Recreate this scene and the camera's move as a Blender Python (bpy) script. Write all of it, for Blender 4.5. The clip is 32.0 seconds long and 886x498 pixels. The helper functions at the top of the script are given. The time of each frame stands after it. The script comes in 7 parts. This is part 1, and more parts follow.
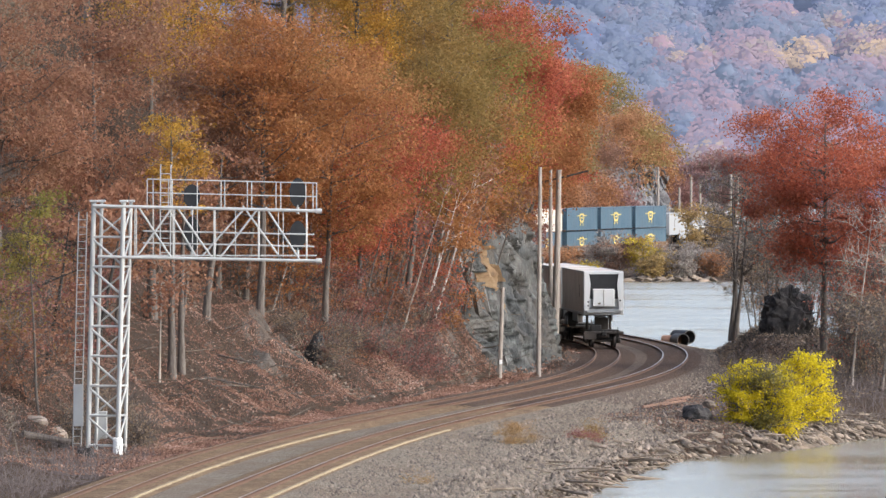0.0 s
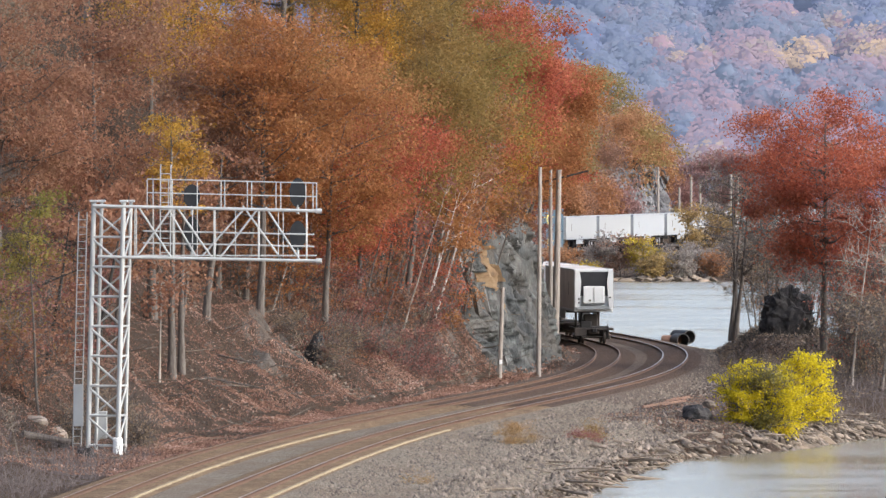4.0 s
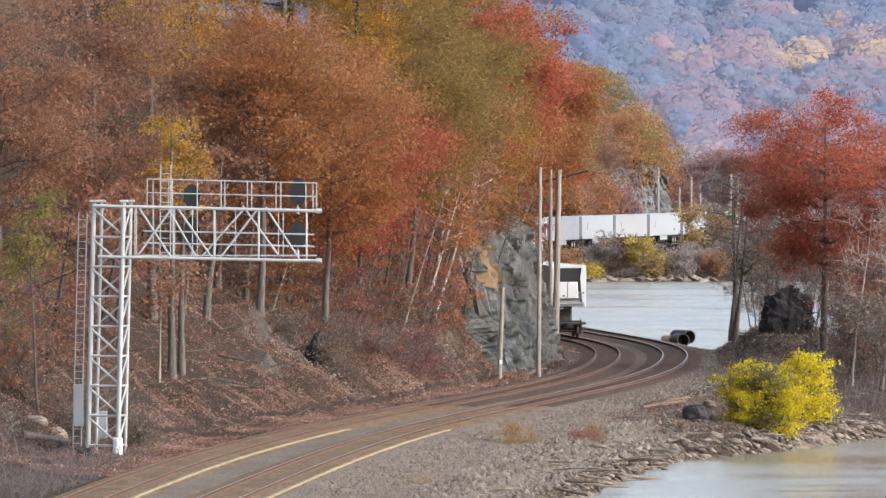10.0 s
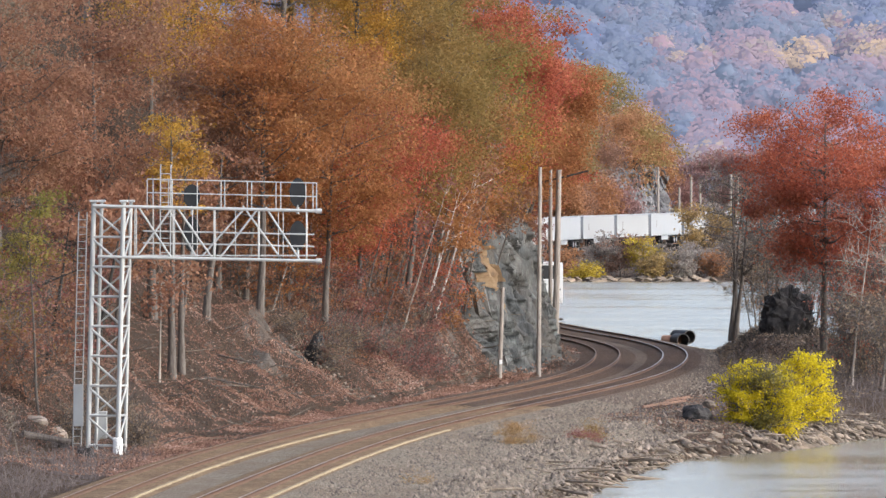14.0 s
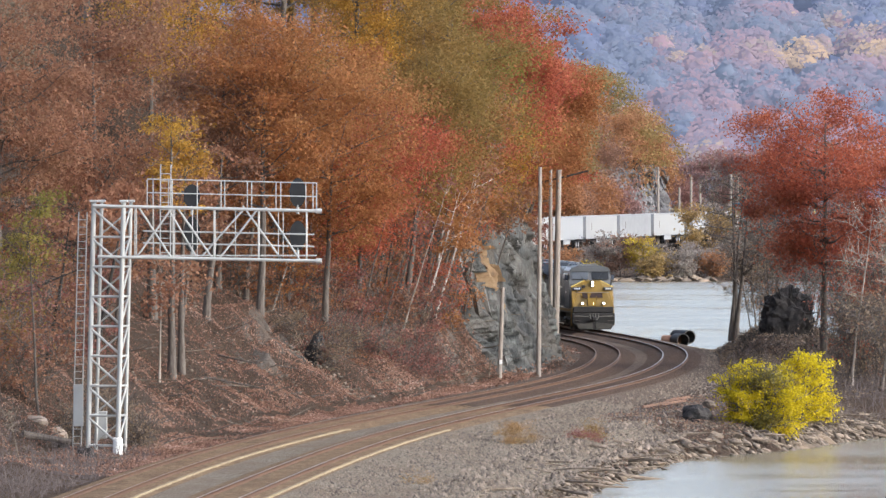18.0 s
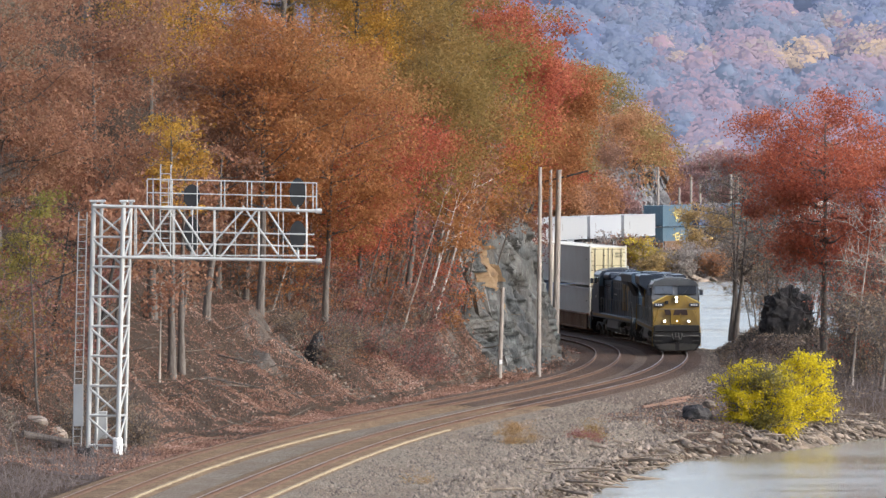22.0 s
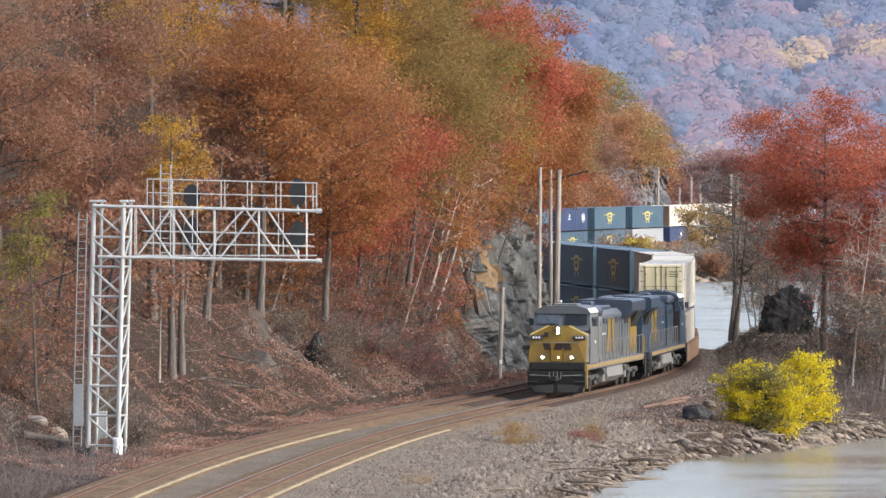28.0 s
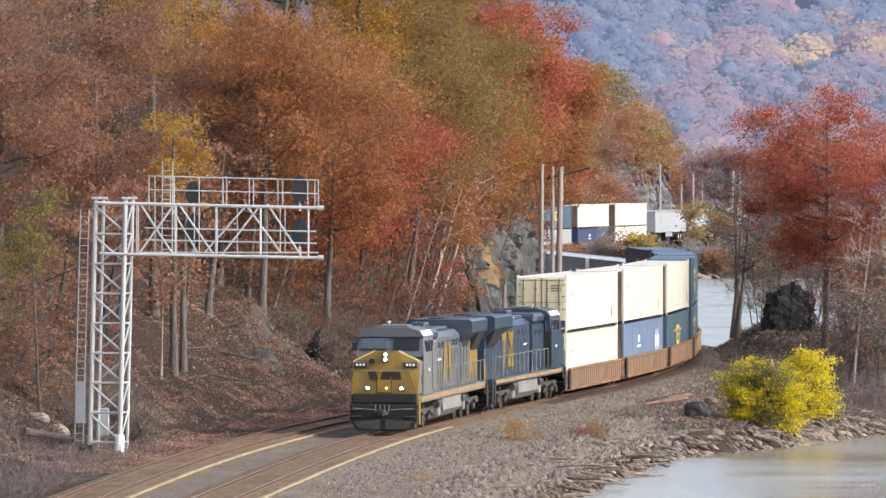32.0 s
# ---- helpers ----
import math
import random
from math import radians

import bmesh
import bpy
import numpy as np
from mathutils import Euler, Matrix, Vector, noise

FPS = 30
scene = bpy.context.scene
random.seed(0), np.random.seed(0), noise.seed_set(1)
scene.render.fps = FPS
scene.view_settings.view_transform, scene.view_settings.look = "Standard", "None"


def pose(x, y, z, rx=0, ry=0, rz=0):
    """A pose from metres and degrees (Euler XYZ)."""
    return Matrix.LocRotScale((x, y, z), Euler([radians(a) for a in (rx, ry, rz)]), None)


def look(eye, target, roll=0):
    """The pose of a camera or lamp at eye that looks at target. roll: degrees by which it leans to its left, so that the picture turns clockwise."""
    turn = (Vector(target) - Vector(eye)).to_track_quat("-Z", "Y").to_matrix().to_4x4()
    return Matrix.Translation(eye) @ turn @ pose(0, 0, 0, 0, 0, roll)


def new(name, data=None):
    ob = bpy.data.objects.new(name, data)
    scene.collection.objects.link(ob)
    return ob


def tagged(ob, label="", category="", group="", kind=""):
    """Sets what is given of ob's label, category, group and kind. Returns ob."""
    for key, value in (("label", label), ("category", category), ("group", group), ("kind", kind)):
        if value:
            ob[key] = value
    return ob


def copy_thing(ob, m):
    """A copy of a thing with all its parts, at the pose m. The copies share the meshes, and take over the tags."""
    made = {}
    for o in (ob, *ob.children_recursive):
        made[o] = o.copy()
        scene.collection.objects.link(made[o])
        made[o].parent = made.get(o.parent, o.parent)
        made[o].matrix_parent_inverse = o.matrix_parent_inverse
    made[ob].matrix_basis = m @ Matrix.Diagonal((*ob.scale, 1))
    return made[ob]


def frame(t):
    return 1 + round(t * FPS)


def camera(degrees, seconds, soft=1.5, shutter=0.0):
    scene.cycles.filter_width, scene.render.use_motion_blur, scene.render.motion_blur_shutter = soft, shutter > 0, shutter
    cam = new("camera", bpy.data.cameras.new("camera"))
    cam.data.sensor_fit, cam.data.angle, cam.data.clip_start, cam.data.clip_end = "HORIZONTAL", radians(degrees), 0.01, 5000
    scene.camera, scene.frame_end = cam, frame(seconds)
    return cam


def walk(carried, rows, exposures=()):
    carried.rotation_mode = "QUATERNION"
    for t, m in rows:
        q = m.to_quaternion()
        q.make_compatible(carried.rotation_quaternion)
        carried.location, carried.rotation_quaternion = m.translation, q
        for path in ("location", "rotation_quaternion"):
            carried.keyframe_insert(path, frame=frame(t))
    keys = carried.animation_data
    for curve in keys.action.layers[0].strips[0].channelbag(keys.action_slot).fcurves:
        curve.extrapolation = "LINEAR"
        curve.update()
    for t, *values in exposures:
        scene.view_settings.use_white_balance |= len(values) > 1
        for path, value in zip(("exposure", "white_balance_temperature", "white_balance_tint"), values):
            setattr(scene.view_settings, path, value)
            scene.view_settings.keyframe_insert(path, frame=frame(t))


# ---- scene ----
# The camera stands on a bluff with a long lens; it is nudged a little in the last half second.
F_PX = 11500.0
cam = camera(7.7997, 32.0, soft=1.45)


def cam_pose(dx=0.0, dy=0.0):
    k = 57.29578 / F_PX
    return pose(0, 0, 12.25, 90 - 0.8021 + dy * k, 0, dx * k)


walk(cam, [(0, cam_pose()), (31.3, cam_pose()), (31.4, cam_pose()), (31.5, cam_pose(0, 1)), (31.6, cam_pose(0, -1.5)),
           (31.7, cam_pose(0.3, -3)), (31.8, cam_pose(1, -4.5)), (31.9, cam_pose(1.5, -4.6)), (32, cam_pose(3.3, -5.3))])

# ---- light: hazy sun from the river side, bright sky ----
world = bpy.data.worlds.new("sky")
scene.world = world
world.use_nodes = True
wn = world.node_tree
sky = wn.nodes.new("ShaderNodeTexSky")
sky.sky_type, sky.sun_disc = "NISHITA", False
sky.sun_elevation, sky.sun_rotation = radians(34), radians(113)
sky.air_density, sky.dust_density, sky.ozone_density = 0.9, 3.2, 2.2
hazy = wn.nodes.new("ShaderNodeHueSaturation")
hazy.inputs["Saturation"].default_value, hazy.inputs["Value"].default_value = 0.74, 1.03
wn.links.new(sky.outputs[0], hazy.inputs["Color"])
wn.links.new(hazy.outputs[0], wn.nodes["Background"].inputs[0])
wn.nodes["Background"].inputs[1].default_value = 0.42
sun_data = bpy.data.lights.new("sun", "SUN")
sun_data.energy, sun_data.angle, sun_data.color = 1.35, radians(9), (0.96, 0.97, 0.94)
sun = new("sun", sun_data)
sun.matrix_world = look((92, -40, 62), (0, 0, 0))
scene.view_settings.exposure = 0.0

# ---- track geometry ----


def spline(xk, yk):
    xk, yk = np.array(xk, float), np.array(yk, float)
    n, hh = len(xk), np.diff(xk)
    a, b = np.zeros((n, n)), np.zeros(n)
    a[0, 0] = a[-1, -1] = 1
    for i in range(1, n - 1):
        a[i, i - 1], a[i, i], a[i, i + 1] = hh[i - 1], 2 * (hh[i - 1] + hh[i]), hh[i]
        b[i] = 6 * ((yk[i + 1] - yk[i]) / hh[i] - (yk[i] - yk[i - 1]) / hh[i - 1])
    m = np.linalg.solve(a, b)

    def f(x):
        x = np.asarray(x, float)
        i = np.clip(np.searchsorted(xk, x) - 1, 0, n - 2)
        t, h = np.clip(x, xk[0], xk[-1]) - xk[i], hh[i]
        s = (yk[i + 1] - yk[i]) / h - h * (2 * m[i] + m[i + 1]) / 6
        y = yk[i] + s * t + m[i] / 2 * t * t + (m[i + 1] - m[i]) / (6 * h) * t ** 3
        e0 = (yk[1] - yk[0]) / hh[0] - hh[0] * (2 * m[0] + m[1]) / 6
        e1 = (yk[-1] - yk[-2]) / hh[-1] + hh[-1] * (m[-2] + 2 * m[-1]) / 6
        return y + np.minimum(x - xk[0], 0) * e0 + np.maximum(x - xk[-1], 0) * e1
    return f


river_x = spline([205, 250, 295, 340, 370, 398, 425, 458, 500, 565, 655, 760, 870, 980],
                 [-10.64, -6.65, -1.42, 6.77, 11.72, 14.16, 14.42, 10.97, 5.97, 0.37, -1.83, 5.98, 34.44, 62.18])
spacing = spline([205, 262, 327, 392, 480, 1000], [4.28, 5.05, 4.15, 4.17, 4.15, 4.15])
TY = np.linspace(60, 1700, 8201)
TX = river_x(TY)
TS = np.gradient(TX, TY)
TL = np.concatenate([[0], np.cumsum(np.hypot(np.diff(TX), np.diff(TY)))])
TL = TL - np.interp(196, TY, TL)


def on_track(length, off=0.0):
    """Plan position at an arc length along the river track, off metres to its right as seen from the camera."""
    y = np.interp(length, TL, TY)
    x, s = np.interp(y, TY, TX), np.interp(y, TY, TS)
    k = 1 / np.hypot(1, s)
    return x + off * k, y - off * s * k


def off_track(x, y):
    return (x - np.interp(y, TY, TX)) / np.hypot(1, np.interp(y, TY, TS))


def bump3(x, y, z=0.0):
    return noise.noise(Vector((x, y, z)))


def ground_z(x, y):
    """Height of the ground, rail top being 0, water -2.2."""
    x, y = np.asarray(x, float), np.asarray(y, float)
    u = off_track(x, y)
    sp = spacing(np.clip(y, 205, 1000))
    # river side
    edge = np.interp(y, [190, 300, 313, 320, 332, 342, 360, 385, 700], [9.6, 10.0, 10.2, 13.5, 15.6, 17.5, 34, 90, 90])
    edge = np.where(y > 424, np.interp(y, [424, 434, 450, 475, 720, 756, 762], [90, 9.0, 7.0, 5.0, 5.0, 8.0, 160]), edge)
    q = edge - u
    right = np.interp(q, [-30, -6, 0, 0.7, 2.6, 5.0, 7.0], [-9, -5, -2.35, -1.75, -1.1, -0.8, -0.6])
    right = np.where(u < 3.2, np.maximum(right, np.interp(u, [0, 2.0, 3.2, 5.5], [-0.45, -0.45, -0.75, -1.2])), right)
    # spoil bank on the spit
    right = right + 1.15 * np.exp(-((y - 416) / 7) ** 2) * np.clip((u - 4.5) / 3, 0, 1)
    mound = 1.55 * np.clip((u - 2.3) / 3.2, 0, 1) * np.clip((y - 388) / 9, 0, 1) * np.clip((428 - y) / 9, 0, 1) * np.clip((13 - u) / 4, 0, 1)
    right = np.where(mound > 0, np.maximum(right, -0.6 + 1.25 * mound), right)
    far = np.where(y > 756, np.clip((y - 756) / 55, 0, 1), 0)
    right = np.where((y > 756) & (u > 3), np.minimum(right, -2.3 + 1.9 * far + 0.02 * np.maximum(y - 900, 0)), right)
    # hill side
    toe = np.interp(y, [150, 262, 285, 330, 352, 400, 440, 470, 780, 820], [17, 14, 10.0, 8.2, 8.6, 8.6, 8.6, 8.0, 7.0, 8.0])
    v = -u - toe
    steep = np.interp(y, [300, 345, 365, 430, 470], [0.60, 0.66, 1.25, 1.3, 0.75])
    hill = np.where(v < 12, v * steep, 12 * steep + (v - 12) * 0.62)
    hill = np.where(hill > 24, 24 + (hill - 24) * 0.45, hill)
    hill = np.where(hill > 60, 60 + (hill - 60) * 0.1, hill)
    hill = hill * np.interp(y, [885, 960], [1.0, 0.03])
    bed = np.where(v < 0, np.interp(-u - sp, [0, 1.9, 2.8, 5], [-0.45, -0.42, -0.38, -0.3]), np.maximum(hill, -0.3))
    z = np.where(u > 0, right, bed)
    # valley floor towards the camera and the wooded ridge across the river
    ridge = 92 * np.clip((y - 1350) / 560, 0, 1) + 40 * np.clip((y - 1910) / 1800, 0, 1)
    return np.where(y > 1350, np.maximum(z, ridge - 1), z)


def put_on(x, y):
    return float(ground_z(x, y))



# ---- materials ----


def ramp_node(nt, cols, fac):
    r = nt.nodes.new("ShaderNodeValToRGB")
    e = r.color_ramp.elements
    while len(e) < len(cols):
        e.new(0.5)
    for i, c in enumerate(cols):
        e[i].position, e[i].color = i / max(1, len(cols) - 1), (*c, 1)
    nt.links.new(fac, r.inputs[0])
    return r.outputs[0]


def mix_col(nt, fac, a, b, mode="MIX"):
    m = nt.nodes.new("ShaderNodeMix")
    m.data_type, m.blend_type = "RGBA", mode
    for k, v in ((0, fac), (6, a), (7, b)):
        if isinstance(v, bpy.types.NodeSocket):
            nt.links.new(v, m.inputs[k])
        elif k == 0:
            m.inputs[0].default_value = v
        else:
            m.inputs[k].default_value = (*v, 1)
    return m.outputs[2]


def noise_node(nt, scale, detail=4, rough=0.6, stretch=None, kind="noise"):
    tc = nt.nodes.new("ShaderNodeTexCoord")
    src = tc.outputs["Object"]
    if stretch:
        mp = nt.nodes.new("ShaderNodeMapping")
        mp.inputs["Scale"].default_value = stretch
        nt.links.new(src, mp.inputs[0])
        src = mp.outputs[0]
    if kind == "voronoi":
        n = nt.nodes.new("ShaderNodeTexVoronoi")
    else:
        n = nt.nodes.new("ShaderNodeTexNoise")
        n.inputs["Detail"].default_value, n.inputs["Roughness"].default_value = detail, rough
    n.inputs["Scale"].default_value = scale
    nt.links.new(src, n.inputs["Vector"])
    return n.outputs[0]


def surf(name, cols, scale=1.0, rough=0.8, metal=0.0, dirt=None, dirt_scale=0.3, dirt_amount=0.5, bump=0.0, bump_scale=20.0,
         stretch=None, island=0.0, per_object=0.0, spec=0.5, translucent=0.0, emit=None, emit_strength=0.0):
    """A procedural surface: colour grain, a second scale of dirt, fine relief."""
    m = bpy.data.materials.new(name)
    m.use_nodes = True
    nt = m.node_tree
    b = nt.nodes["Principled BSDF"]
    n1 = noise_node(nt, scale, 5, 0.65, stretch)
    mr = nt.nodes.new("ShaderNodeMapRange")
    mr.inputs[1].default_value, mr.inputs[2].default_value = 0.3, 0.7
    nt.links.new(n1, mr.inputs[0])
    fac = mr.outputs[0]
    if island or per_object:
        if island:
            rnd = nt.nodes.new("ShaderNodeNewGeometry").outputs["Random Per Island"]
            w = island
        else:
            rnd = nt.nodes.new("ShaderNodeObjectInfo").outputs["Random"]
            w = per_object
        mm = nt.nodes.new("ShaderNodeMix")
        mm.inputs[0].default_value = w
        nt.links.new(fac, mm.inputs[2])
        nt.links.new(rnd, mm.inputs[3])
        fac = mm.outputs[0]
    col = ramp_node(nt, cols, fac)
    if dirt:
        n2 = noise_node(nt, dirt_scale, 6, 0.7)
        m2 = nt.nodes.new("ShaderNodeMapRange")
        m2.inputs[1].default_value, m2.inputs[2].default_value, m2.inputs[4].default_value = 0.42, 0.68, dirt_amount
        nt.links.new(n2, m2.inputs[0])
        col = mix_col(nt, m2.outputs[0], col, dirt)
    nt.links.new(col, b.inputs["Base Color"])
    b.inputs["Roughness"].default_value, b.inputs["Metallic"].default_value = rough, metal
    b.inputs["Specular IOR Level"].default_value = spec
    if bump:
        n3 = noise_node(nt, bump_scale, 4, 0.7, stretch)
        bp = nt.nodes.new("ShaderNodeBump")
        bp.inputs["Strength"].default_value, bp.inputs["Distance"].default_value = 1.0, bump
        nt.links.new(n3, bp.inputs["Height"])
        nt.links.new(bp.outputs[0], b.inputs["Normal"])
    if emit:
        b.inputs["Emission Color"].default_value, b.inputs["Emission Strength"].default_value = (*emit, 1), emit_strength
    if translucent:
        out = nt.nodes["Material Output"]
        tr = nt.nodes.new("ShaderNodeBsdfTranslucent")
        nt.links.new(col, tr.inputs[0])
        mx = nt.nodes.new("ShaderNodeMixShader")
        mx.inputs[0].default_value = translucent
        nt.links.new(b.outputs[0], mx.inputs[1])
        nt.links.new(tr.outputs[0], mx.inputs[2])
        nt.links.new(mx.outputs[0], out.inputs[0])
    return m


def leaves(name, cols, turn=True):
    mid = cols[len(cols) // 2]
    if not turn:
        return surf(name, cols, 0.22, 0.75, island=0.55, spec=0.25, translucent=0.42)
    return surf(name, cols, 0.42, 0.75, island=0.4, spec=0.2, translucent=0.48, dirt=(mid[0] * 0.66, mid[1] * 0.98, mid[2] * 1.0), dirt_scale=0.2, dirt_amount=0.42)


M = {}
M["litter"] = surf("forest_floor", [(0.018, 0.013, 0.011), (0.066, 0.045, 0.034), (0.125, 0.083, 0.060), (0.050, 0.043, 0.036), (0.175, 0.128, 0.100)], 5.0, 0.95,
                   dirt=(0.100, 0.078, 0.064), dirt_scale=0.35, dirt_amount=0.75, bump=0.5, bump_scale=6.5, spec=0.1)
M["ballast"] = surf("grey_ballast", [(0.055, 0.046, 0.036), (0.168, 0.141, 0.110), (0.355, 0.310, 0.245)], 9, 0.95, dirt=(0.140, 0.102, 0.072), dirt_scale=0.3,
                    dirt_amount=0.85, bump=0.09, bump_scale=9, spec=0.15)
M["ballast_grimy"] = surf("grimy_brown_ballast", [(0.050, 0.037, 0.029), (0.125, 0.095, 0.074), (0.235, 0.190, 0.150)], 8, 0.95, dirt=(0.095, 0.066, 0.049), dirt_scale=0.3,
                          dirt_amount=0.85, bump=0.09, bump_scale=9, spec=0.15)
M["bed"] = surf("rusty_ballast", [(0.072, 0.048, 0.030), (0.180, 0.122, 0.072), (0.330, 0.235, 0.145)], 5, 0.95, dirt=(0.100, 0.062, 0.038), dirt_scale=0.5,
                dirt_amount=0.8, bump=0.06, bump_scale=9, spec=0.15)
M["bed_grimy"] = surf("oily_rust_ballast", [(0.034, 0.023, 0.018), (0.082, 0.054, 0.039), (0.150, 0.102, 0.072)], 5, 0.95, dirt=(0.055, 0.036, 0.027), dirt_scale=0.4,
                      dirt_amount=0.8, bump=0.06, bump_scale=9, spec=0.15)
M["tie_end"] = surf("bleached_timber_end", [(0.20, 0.15, 0.09), (0.32, 0.25, 0.155), (0.38, 0.305, 0.20)], 2.5, 0.9, bump=0.01, bump_scale=30)
M["tie"] = surf("weathered_tie", [(0.080, 0.058, 0.040), (0.150, 0.112, 0.074), (0.215, 0.165, 0.112)], 3, 0.9, per_object=0.0, bump=0.01, bump_scale=30)
M["rail_side"] = surf("rusty_rail", [(0.075, 0.040, 0.025), (0.135, 0.075, 0.045)], 4, 0.85, metal=0.2)
M["rail_top"] = surf("worn_rail_head", [(0.33, 0.30, 0.28), (0.46, 0.43, 0.41)], 3, 0.38, metal=0.8)
M["rail_top_dull"] = surf("dull_rail_head", [(0.15, 0.10, 0.075), (0.26, 0.19, 0.15)], 3, 0.6, metal=0.4)
M["rock"] = surf("grey_schist", [(0.020, 0.022, 0.023), (0.066, 0.071, 0.071), (0.155, 0.165, 0.160)], 1.7, 0.85, dirt=(0.110, 0.076, 0.048), dirt_scale=0.34,
                 dirt_amount=0.42, bump=0.22, bump_scale=2.2, stretch=(1.0, 1.0, 0.35))
M["rock_far"] = surf("dark_weathered_schist", [(0.05, 0.052, 0.06), (0.11, 0.11, 0.118), (0.32, 0.32, 0.33)], 0.55, 0.9, dirt=(0.07, 0.06, 0.06), dirt_scale=0.3, dirt_amount=0.7, bump=0.3,
                     bump_scale=1.2, stretch=(1.0, 1.0, 1.8))
M["ledge"] = surf("grey_brown_ledge", [(0.024, 0.020, 0.017), (0.058, 0.048, 0.040), (0.105, 0.090, 0.076)], 1.6, 0.92, dirt=(0.120, 0.078, 0.052), dirt_scale=0.5, dirt_amount=0.7, bump=0.16,
                  bump_scale=4.0)
M["slab"] = surf("foliated_schist_slab", [(0.044, 0.045, 0.048), (0.131, 0.131, 0.125), (0.250, 0.256, 0.244)], 1.6, 0.8, dirt=(0.150, 0.112, 0.075), dirt_scale=0.4, dirt_amount=0.5, per_object=0.6, bump=0.1,
                 bump_scale=4, stretch=(2.0, 2.0, 0.5))
M["rock_tan"] = surf("rusty_tan_rock", [(0.085, 0.056, 0.034), (0.190, 0.118, 0.060), (0.270, 0.190, 0.110)], 1.5, 0.85, bump=0.08, bump_scale=3)
M["stone"] = surf("riprap_stone", [(0.05, 0.042, 0.036), (0.14, 0.112, 0.088), (0.31, 0.25, 0.20)], 1.5, 0.9, island=0.75, bump=0.05, bump_scale=5)
M["stone_part"] = surf("riprap_boulder", [(0.070, 0.056, 0.043), (0.165, 0.128, 0.095), (0.30, 0.225, 0.16)], 1.5, 0.9, per_object=0.6, bump=0.05, bump_scale=5)
M["drift"] = surf("driftwood", [(0.085, 0.064, 0.048), (0.165, 0.128, 0.097), (0.30, 0.25, 0.20)], 2, 0.9, stretch=(1, 1, 6), bump=0.02, bump_scale=12)
M["bark"] = surf("grey_brown_bark", [(0.05, 0.042, 0.036), (0.11, 0.092, 0.08), (0.17, 0.15, 0.13)], 4, 0.95, bump=0.03, bump_scale=9, stretch=(3, 3, 0.5))
M["bark_dark"] = surf("dark_bark", [(0.022, 0.019, 0.017), (0.05, 0.043, 0.038)], 4, 0.95, bump=0.03, bump_scale=9, stretch=(3, 3, 0.5))
M["bark_pale"] = surf("pale_birch_bark", [(0.28, 0.26, 0.24), (0.5, 0.47, 0.43), (0.6, 0.57, 0.53)], 3, 0.85, bump=0.01, bump_scale=9)
M["twig"] = surf("bare_twigs", [(0.09, 0.07, 0.065), (0.19, 0.155, 0.145)], 1.0, 0.95, island=0.5)
M["pole"] = surf("weathered_pole_wood", [(0.17, 0.145, 0.125), (0.3, 0.26, 0.225), (0.4, 0.35, 0.31)], 2, 0.9, stretch=(6, 6, 0.5), bump=0.01, bump_scale=14)
M["galv"] = surf("pale_galvanised_steel", [(0.365, 0.372, 0.365), (0.452, 0.458, 0.444)], 0.8, 0.55, metal=0.15, dirt=(0.332, 0.326, 0.299), dirt_scale=0.6, dirt_amount=0.4)
M["concrete"] = surf("white_concrete", [(0.72, 0.72, 0.7), (0.82, 0.82, 0.8)], 3, 0.8)
M["black"] = surf("matte_black_steel", [(0.007, 0.007, 0.009), (0.017, 0.018, 0.020)], 3, 0.6)
M["white"] = surf("white_painted_panel", [(0.313, 0.325, 0.330), (0.361, 0.370, 0.373)], 0.5, 0.4, dirt=(0.270, 0.264, 0.252), dirt_scale=0.5, dirt_amount=0.45)
M["white_clean"] = surf("clean_white_panel", [(0.60, 0.62, 0.62), (0.68, 0.69, 0.69)], 0.5, 0.4, dirt=(0.45, 0.44, 0.42), dirt_scale=0.5, dirt_amount=0.35)
M["white_dull"] = surf("greyed_white_panel", [(0.306, 0.327, 0.348), (0.383, 0.399, 0.416)], 0.5, 0.45, dirt=(0.255, 0.255, 0.255), dirt_scale=0.5, dirt_amount=0.5)
M["trailer_tan"] = surf("dusty_tan_trailer_side", [(0.459, 0.399, 0.348), (0.612, 0.544, 0.484)], 0.4, 0.5, dirt=(0.340, 0.289, 0.246), dirt_scale=0.5, dirt_amount=0.5)
M["silver"] = surf("silver_aluminium_panel", [(0.360, 0.374, 0.389), (0.461, 0.475, 0.482)], 0.7, 0.38, metal=0.5)
# brown end panels, with the shade between neighbouring containers put into the colour
M["gap_dark_end"] = surf("gap_dark_brown_end_panel", [(0.10, 0.06, 0.04), (0.2, 0.13, 0.09)], 0.8, 0.7)
M["beige_end"] = surf("yellowed_cream_door_paint", [(0.52, 0.45, 0.27), (0.62, 0.55, 0.35)], 0.5, 0.55)
M["beige"] = surf("cream_container_paint", [(0.535, 0.500, 0.415), (0.590, 0.560, 0.475)], 0.4, 0.5, dirt=(0.455, 0.364, 0.253), dirt_scale=0.7, dirt_amount=0.35)
M["teal"] = surf("teal_blue_container_paint", [(0.034, 0.076, 0.113), (0.058, 0.113, 0.151)], 0.5, 0.5, dirt=(0.088, 0.105, 0.121), dirt_scale=0.6, dirt_amount=0.4)
M["navy"] = surf("navy_container_paint", [(0.016, 0.032, 0.088), (0.032, 0.056, 0.128)], 0.5, 0.5, dirt=(0.064, 0.080, 0.120), dirt_scale=0.6, dirt_amount=0.3)
